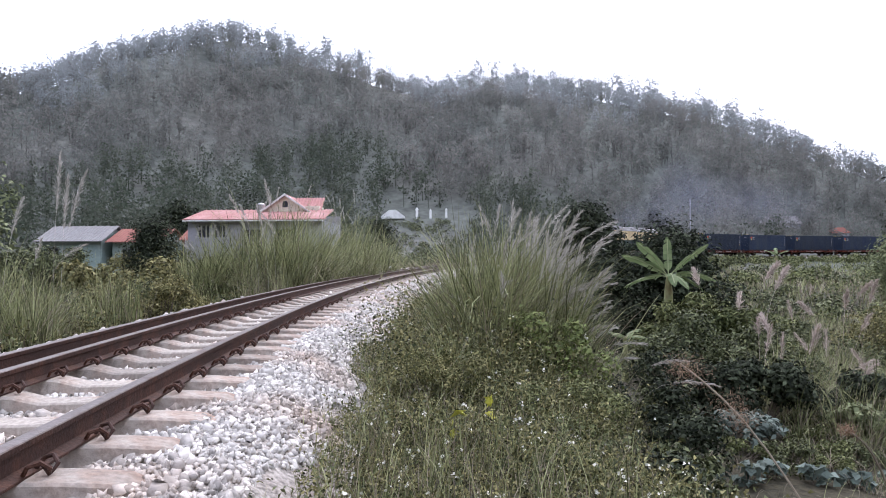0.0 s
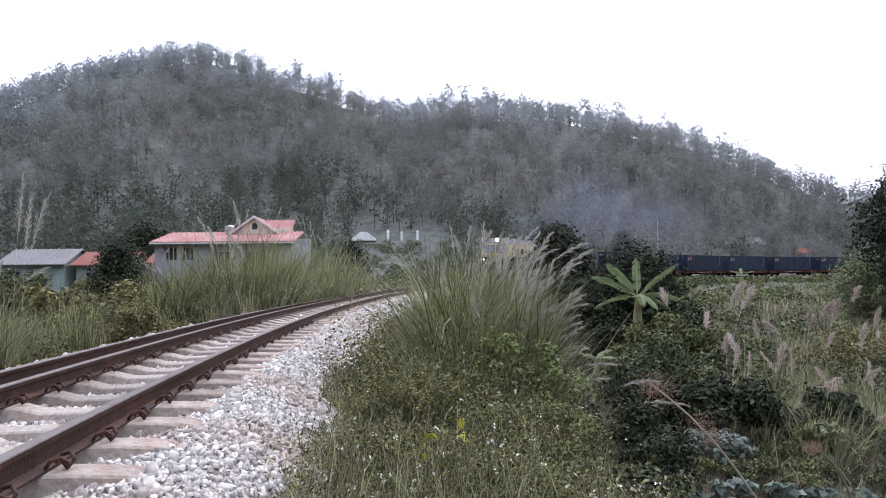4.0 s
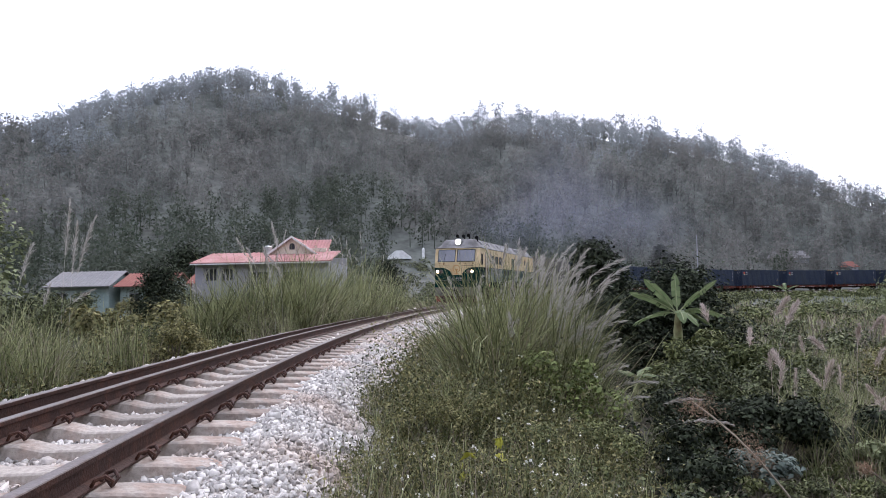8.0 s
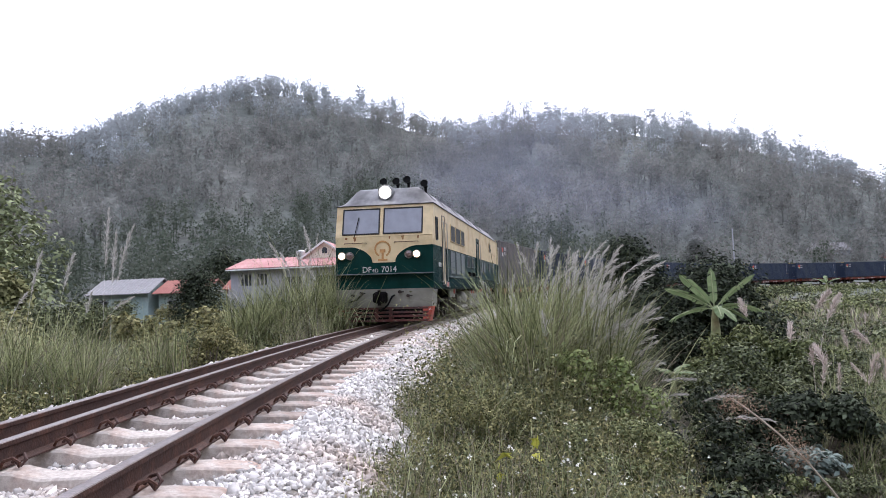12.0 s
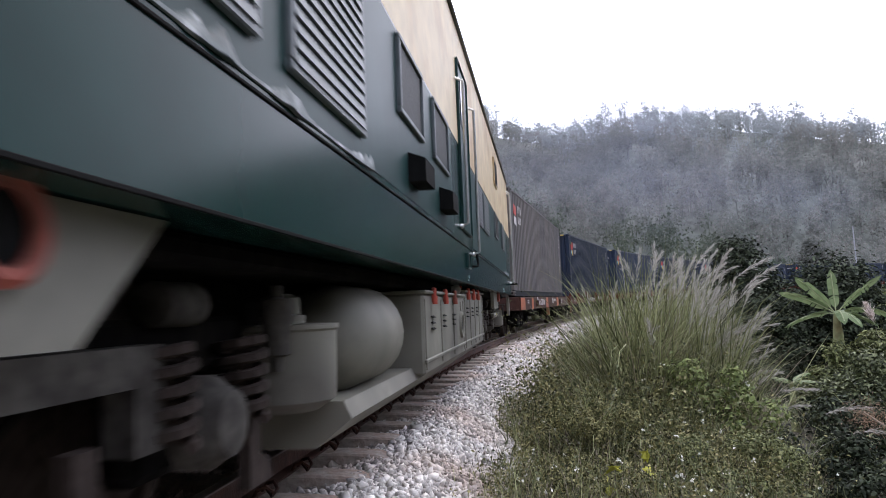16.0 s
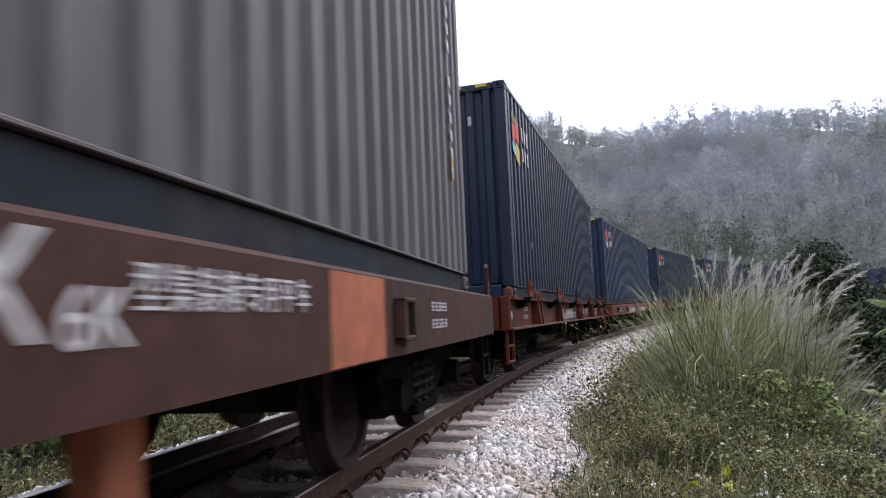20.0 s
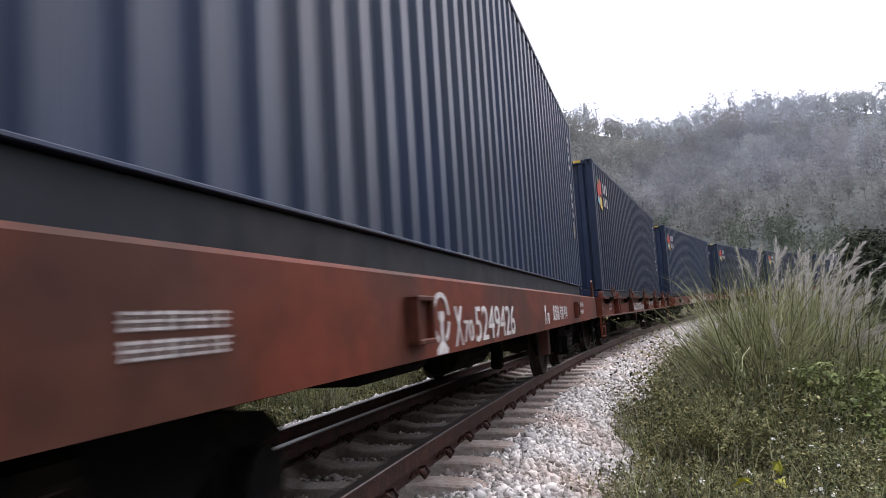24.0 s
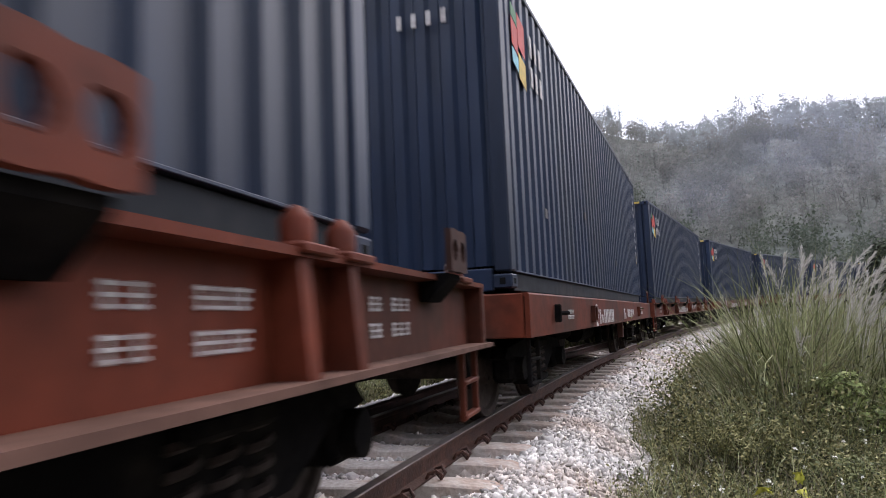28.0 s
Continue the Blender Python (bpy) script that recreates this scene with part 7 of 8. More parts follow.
def shrub(seed, cx, cy, rx, ry, h, leaves, leaf, mat, label, name="shrub", up=0.35, base_z=None, twigs=16, slim=0.5, gap=0.5, low=0.15):
    """Twigs that carry rounded, ragged lobes of leaves with dark hollows between."""
    rng = np.random.default_rng(seed)
    th = thing(name, label, "shrub" if name == "shrub" else "tree")
    z0 = float(ground(cx, cy)) if base_z is None else base_z
    g, lobes = Geo(), []
    for k in range(twigs):
        a, e = k * 2.4 + rng.uniform(-0.6, 0.6), rng.uniform(low, 0.86)
        r = math.sqrt(max(0.0, 1 - (e * 0.95) ** 2)) * rng.uniform(0.35, 0.88)
        size = min(rx, ry, h * 0.7) * rng.uniform(0.26, 0.46) * (gap + 0.5)
        tip = Vector((cx + math.cos(a) * rx * r, cy + math.sin(a) * ry * r, z0 + max(size * 0.5, h * e * rng.uniform(0.85, 1.05))))
        foot = Vector((cx + math.cos(a) * rx * 0.12, cy + math.sin(a) * ry * 0.12, z0 - 0.05))
        mid = foot.lerp(tip, 0.55) + Vector((0, 0, h * 0.06))
        th_r = 0.010 * h + 0.004
        g.cyl(foot, mid, th_r, 5, th_r * 0.7, False)
        g.cyl(mid, tip, th_r * 0.7, 5, th_r * 0.25, False)
        lobes.append((tip, size))
    part("stem", g, M["bark"], th)
    v, f = lobe_leaves(rng, lobes, leaves, leaf, up, slim)
    q = v.reshape(-1, 4, 3)
    q = q[q[:, 0, 2] > ground(q[:, 0, 0], q[:, 0, 1]) + 0.02].reshape(-1, 3)
    part("foliage", big_mesh("foliage", q, np.arange(len(q)).reshape(-1, 4), M[mat]), None, th)
    return th


def tree(seed, x, y, h, crown_r, leaves, leaf, mat, label, trunk_r=0.12, crown_from=0.35, base_z=None, airy=0.5, limbs=14):
    """A tapered trunk, limbs and twigs, each limb ending in a lobe of leaves."""
    rng = np.random.default_rng(seed)
    th = thing("tree", label, "tree")
    z0 = float(ground(x, y)) if base_z is None else base_z
    g = Geo()
    top = Vector((x + rng.normal(0, 0.02 * h), y + rng.normal(0, 0.02 * h), z0 + h * 0.86))
    foot = Vector((x, y, z0 - 0.2))
    prev = foot
    for k in range(1, 5):
        q = foot.lerp(top, k / 4) + Vector((rng.normal(0, 0.012 * h), rng.normal(0, 0.012 * h), 0))
        g.cyl(prev, q, trunk_r * (1 - 0.22 * (k - 1)), 8, trunk_r * (1 - 0.22 * k), False)
        prev = q
    lobes = []
    zc0, zc1 = z0 + h * crown_from, z0 + h
    for k in range(limbs):
        e = (k + rng.uniform(0.1, 0.9)) / limbs
        a = k * 2.4 + rng.uniform(-0.5, 0.5)
        size = crown_r * rng.uniform(0.28, 0.46) * (1.25 - 0.45 * airy)
        r = max(0.0, crown_r * math.sqrt(max(0.04, 1 - (2 * e - 0.95) ** 2)) * rng.uniform(0.7, 1.0) - size * 0.75)
        z = zc0 + (zc1 - zc0) * e - size * 0.4
        on = foot.lerp(top, min(0.97, max(0.12, (z - z0 - 0.3 * r) / h)))
        tip = Vector((on.x + math.cos(a) * r, on.y + math.sin(a) * r, z))
        g.cyl(on, tip, trunk_r * 0.35 * (1.1 - 0.8 * e), 6, trunk_r * 0.08, False)
        lobes.append((tip, size))
        t2 = on.lerp(tip, rng.uniform(0.5, 0.8))
        e2 = t2 + Vector((rng.normal(0, 0.3), rng.normal(0, 0.3), rng.uniform(0.0, 0.3))) * crown_r * 0.5
        g.cyl(t2, e2, trunk_r * 0.12, 5, trunk_r * 0.04, False)
        lobes.append((e2, size * 0.6))
    part("trunk", g, M["bark"], th, "", True)
    v, f = lobe_leaves(rng, lobes, leaves, leaf, 0.35, 0.5, 0.2)
    part("crown", big_mesh("crown", v, f, M[mat]), None, th)
    return th


def plant_weeds():
    """Low weeds on the bank and along both edges of the stone bed."""
    rng = np.random.default_rng(21)
    sets = []
    # rows of: arc range, sideways range, plants, height, leaf
    for lo, hi, u0, u1, n, h, leaf in ((1.5, 5.0, 1.15, 3.4, 3300, 0.34, 0.028), (5.0, 8.5, 1.15, 3.6, 2700, 0.46, 0.034), (8.5, 20, 1.35, 4.2, 900, 0.5, 0.07), (6.3, 8.4, 1.5, 3.1, 1000, 0.85, 0.042), (7.6, 9.4, 1.5, 2.6, 350, 1.25, 0.045),
                                       (-3, 1.5, 1.25, 4.0, 500, 0.3, 0.05), (2, 5, 3.2, 6.5, 500, 0.4, 0.055),
                                       (2, 12, -5.2, -2.9, 900, 0.38, 0.055), (12, 34, -5.0, -3.0, 900, 0.5, 0.08), (3, 14, -9.5, -5.0, 1100, 0.6, 0.08)):
        s, u = rng.uniform(lo, hi, n), rng.uniform(u0, u1, n)
        edge = 1.22 + 0.2 * np.sin(s * 1.3) + 0.12 * np.sin(s * 3.1 + 1)
        ok = (u < 0) | (u > edge)
        sets.append((s[ok], u[ok], np.full(ok.sum(), h), np.full(ok.sum(), leaf)))
    s, u, h, leaf = (np.concatenate([q[i] for q in sets]) for i in range(4))
    th, r2 = HEAD0 + s / RADIUS, RADIUS - u
    x, y = CX - r2 * np.cos(th), CY + r2 * np.sin(th)
    clear = np.hypot(x, y) > 1.3
    x, y, h, leaf = x[clear], y[clear], h[clear], leaf[clear]
    n = len(x)
    patch = 0.65 + 0.55 * np.sin(x * 1.9 + np.sin(y * 1.3) * 2) * np.cos(y * 1.6) + 0.2 * np.sin(x * 5 + y * 4)
    h = h * np.clip(patch, 0.35, 1.3) * rng.uniform(0.6, 1.25, n)
    base = np.stack([x, y, ground(x, y) - 0.02], 1)
    lean = rng.normal(0, 0.25, (n, 2))
    k = 15
    t = rng.uniform(0.12, 1.0, (n, k)) ** 0.75
    c = base[:, None, :] + np.stack([lean[:, 0:1] * h[:, None] * t, lean[:, 1:2] * h[:, None] * t, h[:, None] * t], -1)
    c = c + rng.normal(size=(n, k, 3)) * np.array([1, 1, 0.4]) * (0.09 * (h / 0.4))[:, None, None]
    v, f = leaf_arrays(rng, c.reshape(-1, 3), np.repeat(leaf, k), 0.5, 0.48)
    which = np.repeat(rng.random(n) < 0.30, k)
    fv = v.reshape(-1, 4, 3)
    for name, mask, mat, label in (("weed_leaves", ~which, "leaf_weed", "low yellow-green weeds on the bank"), ("dark_weed_leaves", which, "leaf_shade", "dark green weeds among the paler ones")):
        q = fv[mask].reshape(-1, 3)
        ob = new(name, big_mesh(name, q, np.arange(len(q)).reshape(-1, 4), M[mat]))
        tagged(ob, label, "weeds", kind="stuff")
    top = base + np.stack([lean[:, 0] * h, lean[:, 1] * h, h], 1)
    sv, sf = blade_arrays(rng, base[::2], h[::2] * 1.05, np.full(len(base[::2]), 0.006), 0.2, (0.05, 0), 3)
    gb = base[rng.integers(n, size=5000)] + rng.normal(0, 0.12, (5000, 3)) * np.array([1, 1, 0])
    gv, gf = blade_arrays(rng, gb, rng.uniform(0.18, 0.55, 5000), np.full(5000, 0.008), 0.5, (0.08, 0), 3)
    v, f = merge((sv, sf), (gv, gf))
    tagged(new("short_grass", big_mesh("short_grass", v, f, M["blade"])), "short grass blades and thin stems among weeds", "grass", kind="stuff")
    dv, df = blade_arrays(rng, gb[:4000] + rng.normal(0, 0.1, (4000, 3)) * np.array([1, 1, 0]), rng.uniform(0.2, 0.5, 4000), np.full(4000, 0.005), 0.5, (0.08, 0), 3)
    tagged(new("dry_stems", big_mesh("dry_stems", dv, df, M["blade_dry"])), "dry brown stems among the weeds", "grass", kind="stuff")
    fl = top[rng.random(n) < 0.05]
    fl = fl + np.array([0, 0, 0.03])
    pv, pf = leaf_arrays(rng, np.repeat(fl, 4, 0) + rng.normal(0, 0.009, (len(fl) * 4, 3)), 0.020, 0.5, 0.9)
    tagged(new("white_flowers", big_mesh("white_flowers", pv, pf, M["flower"])), "small white wild flowers on the weeds", "flowers", kind="stuff")


plant_weeds()


def plant_fields():
    """Rough grass and low bushes over the field and the land beyond the railway."""
    rng = np.random.default_rng(23)
    for name, x0, x1, y0, y1, n, mat, label in (("field_grass", 5, 95, 9, 145, 42000, "blade", "rough pale green grass of the low field"), ("meadow_grass", -42, -3, 9, 100, 12000, "blade", "rough pale green grass beyond the railway"),
                                                ("tan_grass", -16, 6, 46, 125, 7000, "blade_dry", "tan dry grass of the valley floor"), ("dry_field_grass", 5, 60, 10, 110, 17000, "blade_dry", "dry straw-coloured grass of the low field")):
        y = y0 + (y1 - y0) * rng.uniform(0, 1, n) ** 1.7
        x = rng.uniform(x0, x1, n)
        u = across(x, y)
        ok = ((u > 5) | (u < -3.4)) & (x < 12 + 0.62 * y)
        x, y = x[ok], y[ok]
        d = np.hypot(x, y)
        z = ground(x, y) - 0.03
        base = np.stack([x, y, z], 1)
        v, f = blade_arrays(rng, base, np.minimum(rng.uniform(0.35, 1.1, len(x)), np.maximum(0.2, 0.9 - z)), 0.012 + 0.0010 * d, 0.6, (0.08, 0), 4)
        tagged(new(name, big_mesh(name, v, f, M[mat])), label, "grass", kind="stuff")
    x, y = rng.uniform(-30, 8, 420), 52 + 88 * rng.uniform(0, 1, 420)
    ok = across(x, y) < -5
    lobes = [((bx, by, float(ground(bx, by)) + 0.3), rng.uniform(0.5, 1.3)) for bx, by in zip(x[ok], y[ok])]
    v, f = lobe_leaves(rng, lobes, 90 * len(lobes), 0.34, 0.4, 0.5)
    tagged(new("valley_bushes", big_mesh("valley_bushes", v, f, M["leaf_shade"])), "low green bushes of the valley floor", "bushes", kind="stuff")
    for name, n, mat, label in (("field_bushes", 160, "leaf_mid", "rank grey-green growth of the low field"), ("dark_field_bushes", 150, "leaf_shade", "darker low bushes of the field")):
        y = 13 + 130 * rng.uniform(0, 1, n) ** 1.5
        x = rng.uniform(5.5, 12 + 0.6 * y)
        ok = (across(x, y) > np.where(y > 45, 2.6, 6.0))
        lobes = []
        for bx, by in zip(x[ok], y[ok]):
            z, s = float(ground(bx, by)), rng.uniform(0.35, 0.75) * (1 + by / 120)
            for _ in range(3):
                lobes.append(((bx + rng.normal(0, 0.5 * s), by + rng.normal(0, 0.5 * s), z + min(0.55 * s, 0.6) * rng.uniform(0.5, 1.1)), s * rng.uniform(0.6, 1.0)))
        if name == "field_bushes":
            for q in np.arange(48, 225, 0.35):
                e = track(q, -rng.uniform(2.4, 4.6))
                lobes.append(((e.x, e.y, float(ground(e.x, e.y)) + rng.uniform(0.1, 0.3)), rng.uniform(0.5, 0.8)))
        sets = []
        for lo, hi, count, leaf in ((0, 30, 130, 0.12), (30, 60, 80, 0.22), (60, 200, 50, 0.42)):
            sub = [q for q in lobes if lo <= q[0][1] < hi]
            if sub:
                sets.append(lobe_leaves(rng, sub, count * len(sub), leaf, 0.4, 0.5))
        v, f = merge(*sets)
        tagged(new(name, big_mesh(name, v, f, M[mat])), label, "bushes", kind="stuff")


plant_fields()

# tall grass on the bank
grass_clump(31, 0.76, 9.1, 0.85, 1.5, 7800, 2.42, 0.018, 34, 1.1, wind=(0.10, -0.06), lean=0.46, dry=0.30, head=0.45, tufts=34)
grass_clump(32, 1.12, 9.3, 0.6, 1.2, 3000, 2.25, 0.013, 40, 1.18, wind=(0.20, -0.04), lean=0.40, dry=0.35, head=0.45, tufts=16, label="silver-plumed grass leaning over with the wind")
grass_clump(33, 0.48, 7.7, 0.75, 1.0, 2600, 1.25, 0.014, 3, 1.2, wind=(0.0, -0.15), lean=0.8, dry=0.35, tufts=20)
grass_clump(34, 0.7, 11.4, 0.7, 1.6, 2200, 2.2, 0.015, 10, 1.12, wind=(0.15, 0), lean=0.38)
grass_clump(35, 1.7, 8.3, 0.5, 0.7, 900, 1.2, 0.010, 4, 1.1, wind=(0.6, -0.1), lean=0.6, dry=0.45, head=0.3, label="pale bleached grass hanging down the bank")
grass_clump(36, 1.35, 8.9, 0.42, 0.8, 2000, 1.65, 0.012, 24, 1.12, wind=(0.26, -0.05), lean=0.5, dry=0.45, head=0.36, tufts=12, label="silver-plumed grass hanging over the slope")
grass_clump(37, 0.1, 6.9, 0.9, 0.7, 2200, 0.95, 0.011, 0, wind=(0.1, -0.1), lean=0.7, dry=0.3, tufts=22, label="short tangled grass at the foot of the tall grass")
# along the far side of the track
for i, (px, d, rx, ry, n, h, pl) in enumerate(((385, 19.5, 1.2, 1.3, 2200, 2.5, 6), (460, 21, 1.3, 1.4, 3200, 3.1, 5), (530, 24, 1.3, 1.6, 3200, 3.4, 5), (595, 28, 1.3, 2.0, 2600, 3.4, 10),
                                               (645, 34, 1.3, 2.5, 1800, 3.1, 6), (700, 44, 1.8, 3.0, 900, 2.2, 3))):
    grass_clump(40 + i, d * (px - 784) / 1221 - 0.009 * d, d, rx, ry, n, h * 1.16, 0.028, pl, 1.1, "dense tall green grass beside the railway", (0.0, -0.05), 0.66, 0.14, head=0.6, tufts=16)
grass_clump(51, -6.6, 9.6, 1.3, 1.4, 3000, 1.75, 0.015, 3, 1.5, "grey-green grass thicket with tall silver plumes", (0.1, 0), 0.5, 0.3)
grass_clump(52, -6.5, 11.3, 1.5, 0.7, 900, 1.7, 0.014, 4, 1.95, "tall silver-plumed grass beside the railway", (0.05, 0), 0.25, 0.3, head=0.85, fluff=0.065, strands=240, plume_mat="plume")
grass_clump(53, -8.2, 11.0, 1.6, 1.6, 3000, 1.8, 0.015, 4, 1.6, "grey-green grass thicket with tall silver plumes", (0.05, 0), 0.45, 0.3, head=0.75, strands=240, fluff=0.06, plume_mat="plume")
grass_clump(54, -4.6, 17.5, 0.7, 0.7, 260, 1.6, 0.010, 5, 2.1, "tall silver-plumed grass beside the railway", (-0.15, 0), 0.2, 0.4, head=0.75, strands=240, fluff=0.06, plume_mat="plume")
# dry and plumed grass of the low field
for i, (x, y, rx, ry, n, h, pl, mat) in enumerate(((5.75, 13.3, 1.0, 1.2, 900, 1.6, 14, "plume_pink"), (8.2, 14.8, 1.3, 1.5, 900, 1.6, 14, "plume_pink"), (5.6, 11.6, 0.9, 0.9, 700, 1.25, 6, "plume_pink"), (9.8, 15.5, 1.5, 1.8, 900, 1.7, 10, "plume_pink"),
                                                   (8.0, 10.5, 1.6, 1.6, 1000, 1.3, 8, "plume_pink"), (11.5, 13.0, 2.0, 2.2, 1000, 1.5, 8, "plume_pink"))):
    grass_clump(60 + i, x, y, rx, ry, n, h, 0.013, max(2, pl // 3), 1.9, "tall half-dry grass with pinkish plumes in the low field", (0.1, 0), 0.55, 0.45, mat, 0.5, 320, fluff=0.085)
for i, (x, y) in enumerate(((6.8, 11.8), (9.2, 12.6), (10.8, 10.4), (12.8, 17), (9.0, 17.0), (7.6, 20), (11.5, 21.5), (14.5, 20.5), (13, 11.5), (15.5, 15.5), (17.5, 20), (6.5, 22.5), (9.2, 26), (13.5, 27), (18, 25))):
    grass_clump(340 + i, x, y, 1.9, 1.7, 1300, 1.45, 0.016, 1, 1.6, "rank half-dry grass of the low field", (0.08, 0), 0.6, 0.35, "plume_pink", 0.42, 120, fluff=0.075)
for i, (x, y, h) in enumerate(((4.9, 10.5, 1.65), (5.6, 10.8, 1.75), (6.3, 11.3, 1.8), (5.2, 9.2, 1.45), (6.4, 9.6, 1.6), (7.3, 10.6, 1.7))):
    grass_clump(370 + i, x, y, 0.75, 0.6, 1100, h, 0.014, 2, 1.25, "arching half-dry grass above the hollow", (0.12, -0.05), 0.62, 0.5, "plume_pink", 0.4, 150, fluff=0.06)
# shrubs under and round the banana
shrub(71, 4.1, 12.4, 1.1, 0.9, 1.5, 9880, 0.075, "leaf_shade", "leafy green shrub below the banana plant")
shrub(72, 5.3, 11.8, 1.0, 0.9, 1.4, 7980, 0.075, "leaf_shade", "leafy green shrub below the banana plant")
# shrubs in leaf_dark carry the hollow's shade in their leaf colour
shrub(73, 3.2, 9.6, 1.0, 0.8, 1.0, 4200, 0.07, "leaf_dark", "leafy shrub on the slope, leaves darkened for shade")
shrub(74, 5.7, 9.7, 1.1, 0.6, 1.0, 6500, 0.08, "leaf_dark", "broad-leaved shrub over a hollow, leaves darkened for shade")
shrub(76, 4.1, 9.4, 1.3, 0.6, 1.0, 8000, 0.08, "leaf_dark", "leafy shrub over the hollow, its leaf colour darkened for shade", low=0.5)
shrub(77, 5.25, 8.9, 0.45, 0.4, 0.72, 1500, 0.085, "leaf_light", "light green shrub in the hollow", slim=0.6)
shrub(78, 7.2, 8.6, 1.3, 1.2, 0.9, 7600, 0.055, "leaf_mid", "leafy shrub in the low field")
shrub(79, 2.2, 7.9, 0.8, 0.8, 0.7, 3600, 0.06, "leaf_dark", "leafy shrub on the slope, leaves darkened for shade")
shrub(80, 1.05, 7.5, 0.75, 0.45, 1.05, 3000, 0.05, "leaf_bright", "bright green vine over the grass", slim=0.6, up=0.4)
shrub(81, -0.2, 6.4, 0.7, 0.6, 0.50, 5200, 0.030, "leaf_weed", "low grey-green shrub on the bank")
shrub(82, 1.0, 5.8, 0.9, 0.6, 0.52, 6500, 0.030, "leaf_mid", "low dark shrub on the bank")
shrub(83, 0.3, 5.2, 0.03, 0.03, 0.42, 9, 0.10, "yellow_leaf", "seedling with yellowed leaves", twigs=3, slim=0.8, gap=0.6)
shrub(84, 0.05, 4.9, 0.05, 0.05, 0.40, 7, 0.10, "yellow_leaf", "seedling with yellowed leaves", twigs=3, slim=0.8, gap=0.6)
for i, (x, y) in enumerate(((9.5, 11.5), (11.5, 16.5), (13.5, 14.5), (7.3, 17.5), (9.5, 19.5), (12.8, 20.5), (15.5, 18), (6.8, 15.8), (16.5, 23), (11, 24))):
    shrub(90 + i, x, y, 1.5, 1.4, 1.2 + 0.25 * (i % 3), 4200, 0.10, ("leaf_mid", "leaf_shade", "leaf_weed")[i % 3], "rank green growth of the low field")
shrub(105, -5.35, 12.9, 0.9, 0.8, 0.85, 4940, 0.06, "leaf_weed", "low yellow-green shrub beside the stone bed")
shrub(106, -6.3, 14.5, 1.1, 1.0, 0.9, 4560, 0.07, "leaf_shade", "low dark shrub beside the railway")
shrub(107, -6.6, 6.9, 0.9, 0.9, 1.55, 700, 0.22, "leaf_bright", "large-leaved climbing vine thicket", slim=0.85, up=0.55)
shrub(108, -7.6, 8.3, 1.1, 0.9, 1.5, 5700, 0.07, "leaf_weed", "yellowish green bush behind the vine")
shrub(109, -8.6, 6.8, 1.4, 1.4, 1.9, 900, 0.20, "leaf_bright", "large-leaved climbing vine thicket", slim=0.85, up=0.55)
for i, (x, y, h) in enumerate(((-10.5, 13, 1.6), (-12, 17, 1.8), (-8.5, 17.5, 1.3), (-14, 24, 2.0), (-9, 25, 1.5), (-18, 30, 2.2), (-9.5, 34, 1.6), (-22, 40, 2.2), (-20.5, 44, 2.0))):
    shrub(110 + i, x, y, 1.9, 1.7, h, 4500, 0.13, "leaf_shade" if i % 2 else "leaf_weed", "rough green bush beyond the railway")
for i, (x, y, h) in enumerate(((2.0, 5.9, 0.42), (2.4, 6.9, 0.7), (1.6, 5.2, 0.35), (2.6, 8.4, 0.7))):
    shrub(180 + i, x, y, 0.5, 0.4, h, 1500, 0.06, "leaf_dark" if i % 3 else "leaf_shade", "low growth in the hollow below the bank, partly darkened for shade")
for i, (x, y, h, n) in enumerate(((2.7, 7.4, 0.7, 160), (3.3, 6.2, 0.6, 140), (2.1, 6.4, 0.6, 160), (4.2, 7.4, 0.9, 260), (5.9, 8.6, 0.8, 220), (3.0, 5.2, 0.5, 120), (4.6, 7.0, 0.6, 120))):
    grass_clump(380 + i, x, y, 0.6, 0.5, n, h, 0.008, 0, 1.0, "straggling dry straw over the hollow", (0.1, -0.1), 0.9, 0.7, tufts=9)
for i, (x, y) in enumerate(((3.3, 7.9), (3.9, 8.0), (4.4, 8.1), (4.9, 8.3), (4.6, 8.9), (3.7, 7.6), (4.2, 7.7), (5.4, 8.0), (5.9, 8.3))):
    shrub(190 + i, x, y, 0.42, 0.32, 0.24 + 0.06 * (i % 3), 1500, 0.04, ("leaf_mid", "leaf_shade")[i % 2], "low weedy growth on the floor of the hollow", twigs=10)
# pale ferny herb and blue-green leaves at the foot of the bank
shrub(121, 3.5, 8.3, 0.6, 0.35, 0.5, 900, 0.10, "cabbage", "pale ferny herb at the foot of the bank", up=0.92, slim=0.42, low=0.4)
for i, (x, y) in enumerate(((2.35, 6.9), (2.7, 7.15), (3.0, 7.0), (3.35, 7.2), (3.75, 7.1), (4.2, 7.2), (4.8, 7.5))):
    shrub(122 + i, x, y, 0.20, 0.18, 0.20, 60, 0.115, "cabbage", "blue-green broad-leaved herb on the bank", up=0.7, slim=0.8, twigs=8)


